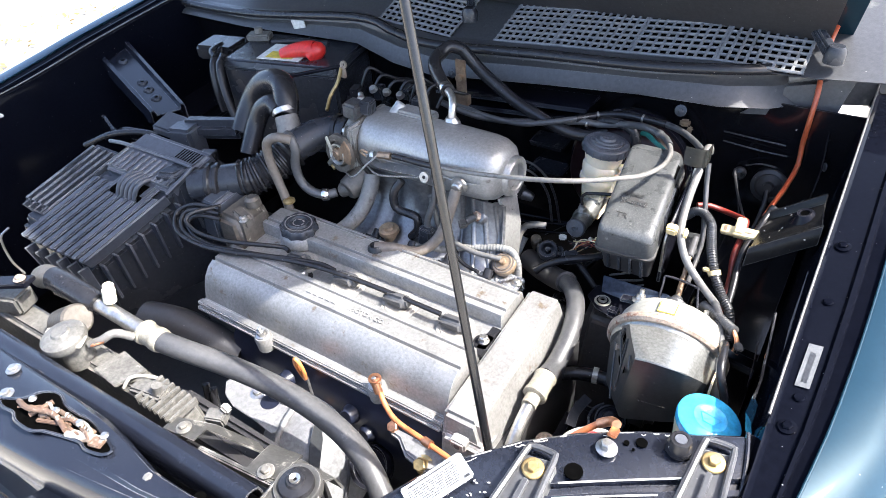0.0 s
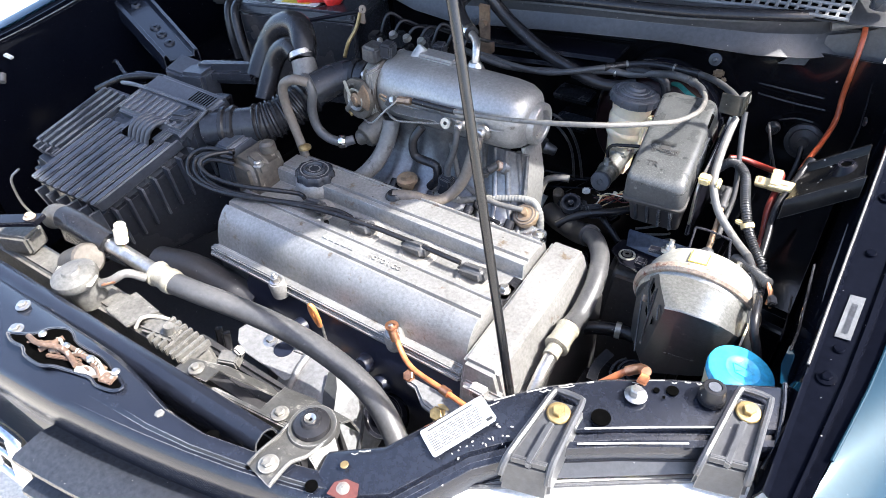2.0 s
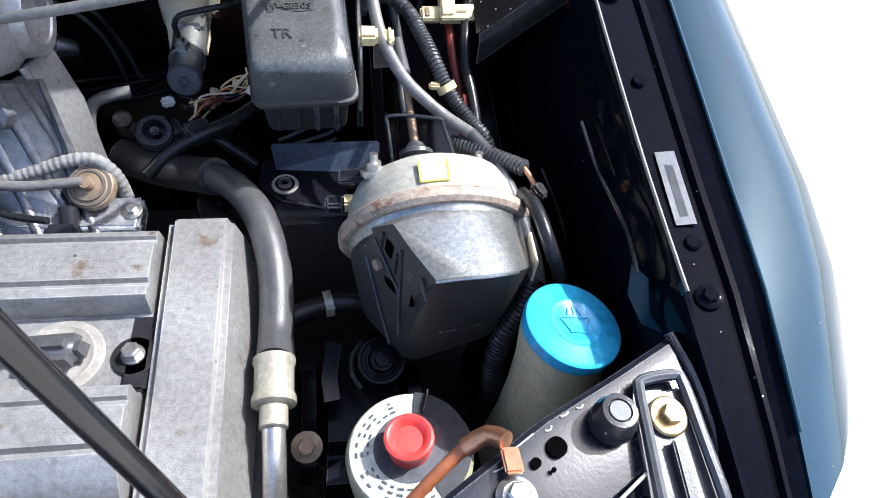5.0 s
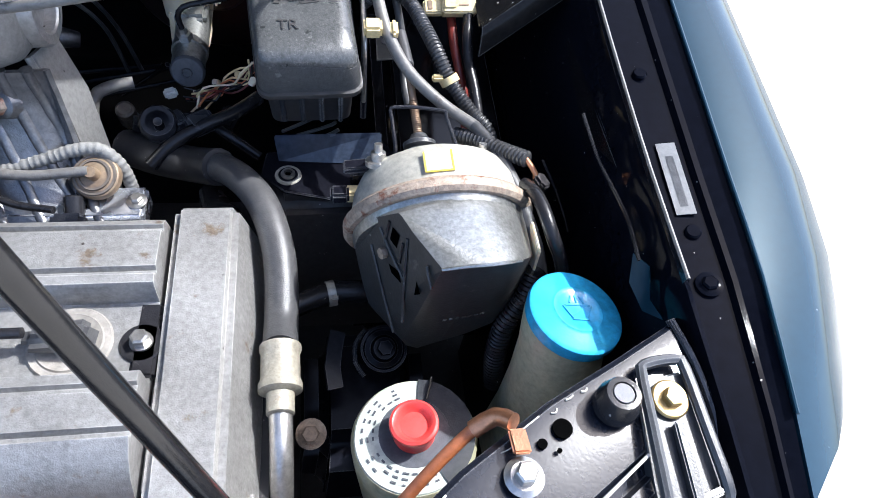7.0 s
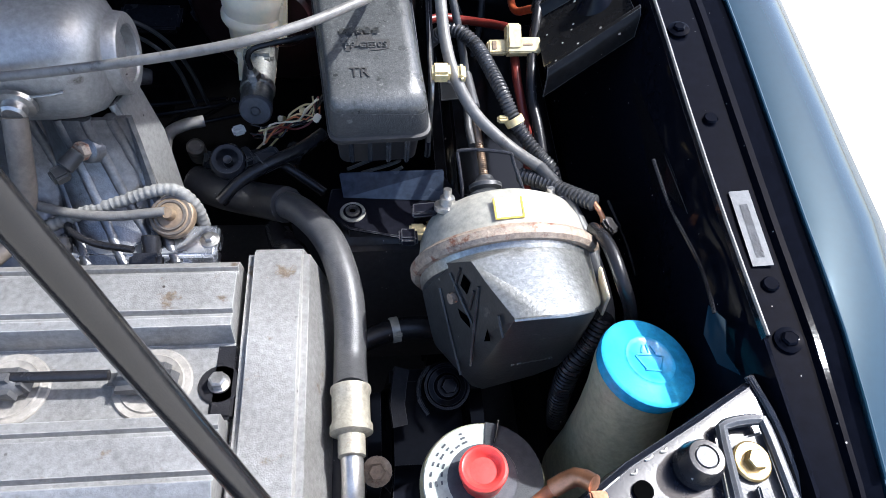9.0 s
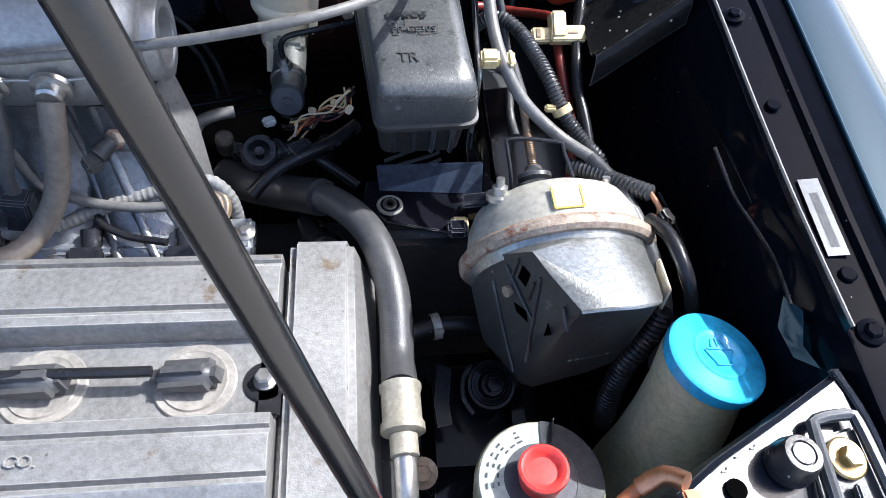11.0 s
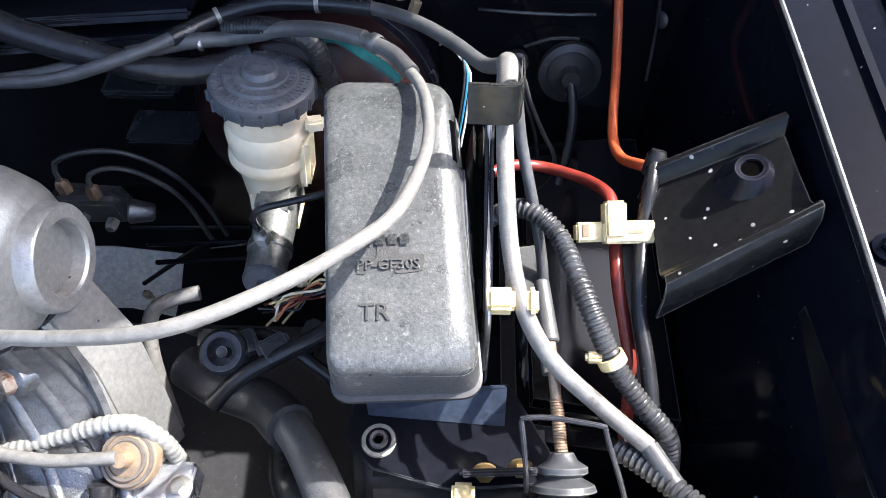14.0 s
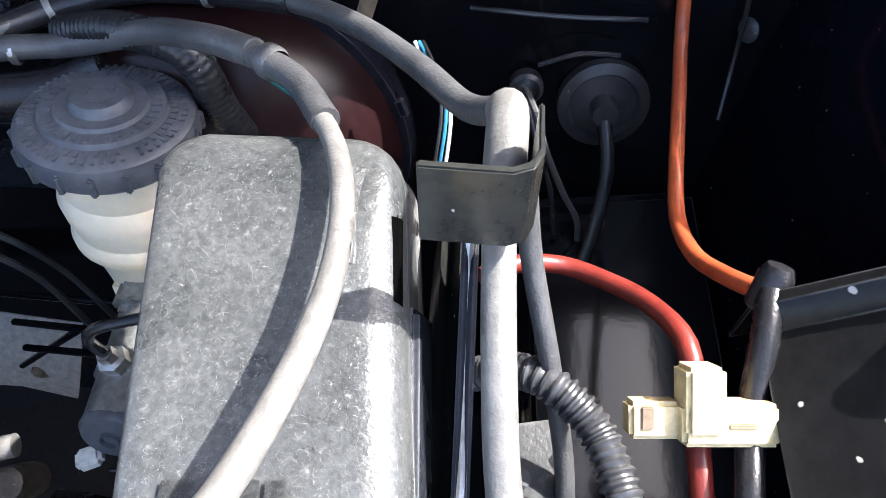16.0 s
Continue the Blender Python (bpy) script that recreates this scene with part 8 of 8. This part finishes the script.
part("box_collar", lathe([(.031, 0), (.034, .002), (.034, .007), (.031, .010), (.031, .014), (.034, .016), (.034, .021), (.030, .024), (.028, .024), (.028, 0)], frame_on((-.838, .522, .960), (.80, .50, .02)), 32), RUBBER, dt)
part("tube", hose([(-.862, .508, .957), (-.845, .518, .959), (-.812, .538, .963), (-.785, .558, .964)], .0275, n=24), PLASTIC, dt)
for k in range(3):
    part("tube_rib", lathe([(.0275, -.0015), (.0295, 0), (.0275, .0015)], frame_on((-.830 + k * .012, .528 + k * .0075, .961), (.80, .50, .02)), 28), PLASTIC, dt)
part("bellows", hose([(-.795, .552, .964), (-.780, .566, .966), (-.765, .590, .973), (-.755, .612, .982), (-.748, .632, .990)], .0300, n=28, ribs=.0038, pitch=.0085), RUBBER, dt)
part("elbow", hose([(-.752, .622, .986), (-.744, .645, .995), (-.730, .672, 1.001), (-.712, .692, 1.003), (-.690, .700, 1.002), (-.668, .700, 1.0)], .0265, n=26), PLASTIC, dt)
part("clamp", lathe([(.0270, 0), (.0290, .001), (.0290, .008), (.0270, .009)], frame_on((-.706, .697, 1.003), (1, .25, 0)), 36), RUBBER, dt)
part("throttle_collar", lathe([(.0265, 0), (.031, .001), (.032, .012), (.036, .014), (.036, .020), (.0265, .021)], frame_on((-.690, .700, 1.002), (1, 0, 0)), 36), RUBBER, dt)
part("resonator_neck", lathe([(0, .045), (.019, .045), (.020, .03), (.024, 0), (0, 0)], frame_on((-.765, .650, .990), (-.4, .3, .8)), 28), PALEHOSE, dt)
part("neck_clamp", lathe([(.0205, 0), (.0225, .001), (.0225, .009), (.0205, .010)], frame_on((-.788, .668, 1.030), (-.5, .3, .8)), 32), STEEL, dt, "bright metal hose clamp")
rs2 = thing("resonator", "black plastic twin-bend intake resonator", "resonator", (-.86, .67, 1.0))
part("bend", hose([(-.787, .668, 1.028), (-.797, .684, 1.052), (-.815, .697, 1.064), (-.840, .702, 1.064), (-.868, .700, 1.052), (-.888, .692, 1.028), (-.897, .675, 1.0), (-.898, .655, .975)], .0215, n=22), RUBBER, rs2)
part("bend", hose([(-.795, .662, 1.035), (-.815, .668, 1.042), (-.838, .664, 1.030), (-.850, .655, 1.008), (-.852, .64, .985), (-.85, .62, .96)], .0165, n=20), RUBBER, rs2)
part("arm", hexa([(-1.005, .585, .965), (-.885, .640, .965), (-.895, .685, .965), (-1.01, .635, .965), (-1.0, .590, 1.0), (-.885, .645, 1.0), (-.893, .680, 1.0), (-1.005, .630, 1.0)], .012, 4), PLASTIC, rs2)
single("duct_plug", block((.03, .03, .035), pose(-.905, .575, .955, 0, 0, 20), .003), RUBBER, "black square connector by the air box", "connector")

# battery with red boot
bt = thing("battery", "black car battery with yellow and white label", "battery", (-.95, .87, .9))
part("case", hexa([(-1.085, .788, .84), (-.835, .846, .84), (-.870, .995, .84), (-1.12, .937, .84), (-1.085, .788, 1.015), (-.835, .846, 1.015), (-.870, .995, 1.015), (-1.12, .937, 1.015)], .006, 3), PLASTIC, bt)
part("lid", hexa([(-1.087, .785, 1.014), (-.832, .845, 1.014), (-.868, .998, 1.014), (-1.122, .939, 1.014), (-1.082, .792, 1.030), (-.838, .850, 1.030), (-.872, .992, 1.030), (-1.116, .934, 1.030)], .004, 3), PLASTIC, bt)
lb = part("label", block((.095, .075, .0012), pose(-.978, .868, 1.0312, 0, 0, 13.5), 0), PAPER, bt, "white label with yellow and red panels")
part("label_panel", block((.06, .03, .0008), pose(-.975, .852, 1.0324, 0, 0, 13.5), 0), YELLOWINK, lb)
part("label_panel", block((.028, .016, .0008), pose(-.945, .866, 1.0324, 0, 0, 13.5), 0), REDBOOT, lb)
part("label_panel", block((.03, .010, .0008), pose(-.985, .878, 1.0324, 0, 0, 13.5), 0), INKSHADE, lb)
part("vent_row", hose([(-1.05, .90, 1.031), (-.99, .925, 1.033), (-.93, .94, 1.031)], .006), RUBBER, bt)
part("terminal_boot", join(hose([(-.972, .850, 1.034), (-.955, .858, 1.041), (-.93, .868, 1.046), (-.908, .876, 1.046)], .0125, n=18, flat=.85, taper=.0175), lathe([(0, .014), (.008, .012), (.014, .006), (.0175, -.006), (.0175, -.022), (0, -.022)], frame_on((-.900, .880, 1.046), (.6, .3, .5)), 20)), REDBOOT, bt, "bright red rubber terminal boot")
part("negative_clamp", join(block((.05, .03, .014), pose(-1.085, .90, 1.038, 0, 0, 25), .003), rod((-1.085, .90, 1.03), (-1.085, .90, 1.056), .009, .008)), TANK, bt, "corroded grey terminal clamp")
part("tag", block((.034, .002, .024), pose(-1.02, .955, 1.052, 15, 0, 10), .001), PAPER, bt, "torn pale label")
for p in ([(-1.12, .82, 1.03), (-1.10, .78, 1.02), (-1.09, .765, .98), (-1.08, .76, .93)], [(-1.09, .80, 1.03), (-1.07, .77, 1.02), (-1.055, .755, .98), (-1.03, .745, .93), (-.99, .74, .91)], [(-1.14, .84, 1.03), (-1.12, .80, 1.035), (-1.10, .79, 1.03)]):
    single("battery_lead", hose(p, .0085), RUBBER, "thick black battery lead", "cable", "battery leads")
single("lead_box", block((.09, .07, .03), pose(-1.15, .85, 1.02, 0, 0, 13), .006), RUBBER, "black fuse box on the battery end", "fuse box")
single("hold_down", hose([(-.80, .83, 1.045), (-.805, .82, 1.02), (-.81, .80, 1.0), (-.80, .775, .985)], .0035), ZINC, "bent brass hold-down rod at the battery", "rod")
single("hold_down_eye", join(lathe([(.003, -.002), (.007, -.002), (.007, .002), (.003, .002)], frame_on((-.798, .835, 1.05), (0, -1, .3)), 18), block((.01, .006, .018), pose(-.798, .832, 1.035), .001)), RUST, "rusty steel eyelet holding the battery", "bracket")
single("tie_bar", rod((-.91, .76, 1.03), (-.80, .845, 1.045), .0035), PAINT, "thin black battery tie bar", "bar")

# wiring at the firewall above the plenum
fw = thing("firewall_harness", "bundle of black connectors and clips at the firewall", "harness", (-.68, .86, 1.0))
rnd = random.Random(21)
for k in range(7):
    x = -.76 + k * .028
    part("connector", block((.020, .022, .026), pose(x, .83 + rnd.uniform(-.02, .03), 1.0 + rnd.uniform(-.015, .02), rnd.uniform(-20, 20), rnd.uniform(-20, 20), rnd.uniform(0, 40)), .003), PLASTIC if k % 2 else RUBBER, fw)
    part("wire", hose([(x, .83, 1.01), (x + .01, .85, 1.03 + rnd.uniform(0, .02)), (x + .03, .88, 1.02), (x + .05, .93, 1.0)], .003), RUBBER, fw)
for k in range(3):
    part("silver_cap", lathe([(0, .008), (.006, .007), (.008, 0), (0, 0)], frame_on((-.72 + k * .03, .82, 1.022), (0, -.5, 1)), 16), STEEL, fw)
single("steel_stay", rod((-.735, .80, 1.02), (-.69, .765, 1.0), .005), STEEL, "short bright steel stay", "rod")
single("throttle_end", rod((-.70, .76, 1.035), (-.672, .74, 1.045), .006), STEEL, "pale metal union behind the throttle", "union")

# brace panel on the left
lb = thing("side_brace", "black ribbed steel brace with blue-edged holes", "brace", (-1.27, .72, .95), kind="structure")
rows = []
a0, a1, b0, b1 = Vector((-1.13, .708, .955)), Vector((-1.405, .795, 1.012)), Vector((-1.165, .648, .955)), Vector((-1.39, .712, 1.0))
for t, h in ((0, -.03), (.02, .004), (.12, .006), (.18, -.006), (.82, -.006), (.88, .006), (.98, .004), (1.0, -.03)):
    p, q = a0.lerp(b0, t), a1.lerp(b1, t)
    rows.append([p.lerp(q, k / 4) + Vector((0, 0, h)) for k in range(5)])
part("channel", sheet(rows, .002), SUPPORT, lb)
for k in (.22, .36, .48, .86):
    c = a0.lerp(a1, k).lerp(b0.lerp(b1, k), .5)
    part("brace_hole", lathe([(.004, .002), (.009, .001), (.011, -.002)], frame_on(c + Vector((0, 0, -.003)), (.25, -.1, 1)), 20), PLASTIC, lb)
single("left_wire", hose([(-1.30, .62, .93), (-1.25, .60, .95), (-1.20, .585, .94), (-1.14, .58, .96), (-1.09, .60, .95)], .004), RUBBER, "thin black wire along the inner fender", "wire")
single("left_harness", hose([(-1.20, .52, .94), (-1.14, .545, .965), (-1.09, .57, .97), (-1.05, .585, .965)], .006), RUBBER, "black taped harness behind the air box", "harness")
cm = thing("fender_clip", "small pale plastic clip on the inner fender", "clip", (-1.385, .48, .985))
part("clip", block((.018, .010, .006), pose(-1.385, .47, .985, 0, 20, 15), .002), PAPER, cm)
part("stem", rod((-1.37, .44, .965), (-1.36, .43, .955), .006), PALEHOSE, cm)

# ---- front of the engine ----
hs = thing("heat_shield", "pale grey stamped exhaust heat shield", "heat shield", (-.49, .31, .72))
rows = []
for x, top, fall in ((-.545, .782, .0), (-.530, .787, .0), (-.515, .796, .002), (-.495, .799, .004), (-.470, .797, .004), (-.458, .793, .003), (-.446, .780, .004), (-.436, .776, .004), (-.425, .760, .006), (-.410, .735, .008), (-.397, .712, .010)):
    rows.append([(x, .372, top + .004), (x, .355, top + .003), (x, .330, top - fall), (x, .300, top - .010 - fall), (x, .275, top - .032), (x, .258, top - .075), (x, .250, top - .13)])
part("shell", sheet(rows, .0015), SHIELD, hs, sharp=25)
part("lobe", bevelled(prism([(-.545, .372), (-.610, .362), (-.640, .345), (-.645, .320), (-.628, .303), (-.602, .294), (-.556, .292), (-.520, .288), (-.512, .300), (-.515, .35)], .002, PLAN(.785)), .0008, 1), SHIELD, hs)
part("upper_plate", hexa([(-.62, .366, .790), (-.46, .366, .790), (-.46, .372, .790), (-.62, .372, .790), (-.615, .370, .822), (-.47, .370, .818), (-.47, .374, .818), (-.615, .374, .822)], .001), SHIELD, hs)
part("swage", hose([(-.515, .352, .7975), (-.515, .325, .7955), (-.513, .297, .785), (-.510, .276, .763)], .0045, n=10), SHIELD, hs)
# Dark plate on the shell paints the shade in the slot.
part("shield_slot", prism([(-.006, -.040), (.007, -.036), (.009, .010), (.004, .034), (-.005, .030), (-.009, .0)], .001, frame_on((-.452, .303, .7865), (.25, -.42, 1)), 0), DARKSTEEL, hs, "slot in the shield, its shade painted dark")
part("shield_seam", hose([(-.430, .372, .772), (-.428, .350, .767), (-.420, .330, .755), (-.412, .310, .735), (-.406, .292, .715)], .0024, n=6), INKSHADE, hs, "dark overlapping seam")
part("shield_hole", lathe([(0, .001), (.014, .001), (.014, -.002)], pose(-.560, .327, .7866), 28), NAVY, hs, "round dark hole")
# Dark disc round the stud paints the shade of its hole.
part("shield_hole", lathe([(0, .001), (.012, .001), (.012, -.002)], frame_on((-.482, .344, .7975), (0, -.12, 1)), 24), INKSHADE, hs, "dark hole with a rusty stud")
part("stud", lathe([(0, .006), (.004, .006), (.005, .004), (.005, 0), (0, 0)], frame_on((-.482, .344, .798), (0, -.2, 1)), 8), RUST, hs)
part("crease", hose([(-.545, .332, .787), (-.52, .336, .7885), (-.497, .340, .7985)], .0012, n=6), INKSHADE, hs)
hexbolt("bolt", (-.587, .329, .787), (0, -.1, 1), hs, STEEL, .0065, .0115)
# Blue of the head front is reflected sky, painted in.
single("block_front", sheet([[(-.66, .376, .848), (-.50, .376, .848), (-.30, .374, .848), (-.24, .372, .846)], [(-.66, .366, .835), (-.50, .364, .835), (-.30, .362, .835), (-.24, .360, .832)], [(-.66, .362, .80), (-.50, .358, .79), (-.32, .352, .79), (-.24, .350, .79)], [(-.66, .365, .70), (-.50, .365, .70), (-.32, .358, .70), (-.24, .355, .70)]], .003), NAVY, "front of the cylinder head, sky reflection painted navy", "cylinder head", kind="structure")
for x, z in ((-.43, .812), (-.405, .788), (-.545, .815)):
    single("head_boss", lathe([(0, .012), (.009, .012), (.012, .008), (.014, 0), (0, 0)], frame_on((x, .356, z), (0, -.9, .35)), 20), NAVY, "dark bolt boss on the cylinder head", "boss", "head bosses")
dk = thing("dipstick", "oil dipstick with orange loop handle", "dipstick", (-.5, .35, .83))
part("handle", hose([(-.503, .354, .842), (-.5075, .352, .856), (-.5095, .350, .872), (-.507, .349, .883), (-.502, .349, .883), (-.499, .350, .870), (-.4995, .352, .855), (-.503, .354, .842)], .0030), DIPYELLOW, dk)
part("stem", hose([(-.503, .357, .842), (-.495, .352, .82), (-.482, .345, .79), (-.478, .343, .75)], .0018, n=8), STEEL, dk)
part("guide", lathe([(.004, 0), (.007, 0), (.008, -.012), (.006, -.016)], frame_on((-.485, .346, .80), (-.2, .1, 1)), 18), ORANGE, dk)
af = thing("engine_bracket", "pale alloy bracket with bolts on the engine front", "bracket", (-.33, .345, .82))
part("plate", prism([(-.372, .366), (-.362, .352), (-.346, .350), (-.324, .334), (-.292, .329), (-.262, .338), (-.242, .365), (-.250, .385), (-.30, .378), (-.332, .384)], .010, PLAN(.816), .003), SHIELD, af, "pale cast plate")
part("boss", lathe([(0, .010), (.010, .010), (.013, .006), (.0135, 0), (0, 0)], pose(-.270, .356, .822), 24), SHIELD, af)
hexbolt("bolt", (-.360, .364, .822), (0, -.6, .8), af, COPPER, .0075, .010, .014)
hexbolt("bolt", (-.299, .338, .820), (0, -.6, .8), af, ZINC, .0085, .012, .016)
part("pulley", lathe([(0, .01), (.01, .01), (.012, .004), (.024, .004), (.028, .008), (.030, .004), (.030, -.01), (0, -.01)], frame_on((-.385, .330, .760), (0, -.6, .7)), 36), PAINT, af)
hexbolt("stud_nut", (-.375, .322, .795), (0, -.8, .6), af, RUST, .006, .012, .010)
rh = thing("radiator_hose", "thick grey rubber radiator hose with pale metal joint", "hose", (-.5, .29, .88))
part("hose", hose([(-.655, .262, .921), (-.615, .270, .916), (-.560, .288, .900), (-.500, .302, .884), (-.44, .308, .868), (-.38, .303, .852), (-.33, .285, .835), (-.295, .262, .80), (-.28, .25, .75)], .0142, n=20), HOSE, rh)
part("crimp", lathe([(.013, 0), (.0155, .001), (.0165, .005), (.0165, .012), (.0150, .014), (.0150, .028), (.0170, .030), (.0170, .034), (.011, .036), (0, .036), (0, 0)], frame_on((-.648, .263, .9205), (-1, -.06, .12)), 28), FERRULE, rh, "yellowed crimped ferrule")
part("pipe", hose([(-.68, .261, .9245), (-.71, .259, .931), (-.745, .256, .939), (-.765, .254, .944)], .0105, n=18), STEEL, rh, "bare metal pipe")
part("valve", join(rod((-.742, .262, .950), (-.740, .266, .970), .0085, chamfer=.001), rod((-.740, .266, .968), (-.739, .268, .978), .0072, chamfer=.002)), CREAM, rh, "cream service valve cap")
part("end_sleeve", hose([(-.760, .254, .943), (-.79, .252, .949), (-.825, .250, .955), (-.850, .249, .956)], .0165, n=18), RUBBER, rh, "cracked foam sleeve")
part("end", hose([(-.848, .249, .956), (-.868, .248, .953), (-.89, .25, .94)], .0165, n=18), GREASY, rh)
single("left_pipe", hose([(-.82, .33, .825), (-.76, .345, .825), (-.71, .355, .81), (-.66, .37, .79)], .027, n=20), BAYDARK, "black moulded air pipe behind the radiator hose", "pipe")
for dx in (0, .015):
    single("lower_wire", hose([(-.60 + dx, .27, .86), (-.595 + dx, .262, .83), (-.60 + dx, .255, .80)], .005), RUBBER, "black wire hanging by the fan", "wire", "fan wires")
single("fan_plug", join(block((.024, .016, .016), pose(-.51, .225, .90, 10, 0, 20), .002), block((.012, .01, .02), pose(-.505, .235, .905, 0, 30, 0), .002)), TANK, "dusty grey fan connector", "connector")
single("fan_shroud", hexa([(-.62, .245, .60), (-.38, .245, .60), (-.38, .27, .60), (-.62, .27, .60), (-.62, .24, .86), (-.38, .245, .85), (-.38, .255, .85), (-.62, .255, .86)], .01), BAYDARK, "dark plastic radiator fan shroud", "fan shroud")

# ---- raised hood ----
hd = thing("hood", "raised dark blue hood with black underside", "hood", (MIDX, 1.10, 1.10), kind="structure")
ang = radians(51.5)
HL = .91


def hood(u, s, off=0.0):
    """A place on the hood: u from hinge to nose, s from left to right."""
    half = .660 + .030 * min(1.0, u / .3)
    crown = .012 * math.sin(math.pi * u) + .012 * (1 - s * s)
    y, z = u * HL, crown + off
    return (MIDX + s * half, 1.10 - y * math.cos(ang) + z * math.sin(ang), 1.10 + y * math.sin(ang) + z * math.cos(ang))


skin = [[hood(i / 12, -1 + j / 8) for j in range(17)] for i in range(13)]
part("skin", sheet(skin, .0015), BLUEPAINT, hd)
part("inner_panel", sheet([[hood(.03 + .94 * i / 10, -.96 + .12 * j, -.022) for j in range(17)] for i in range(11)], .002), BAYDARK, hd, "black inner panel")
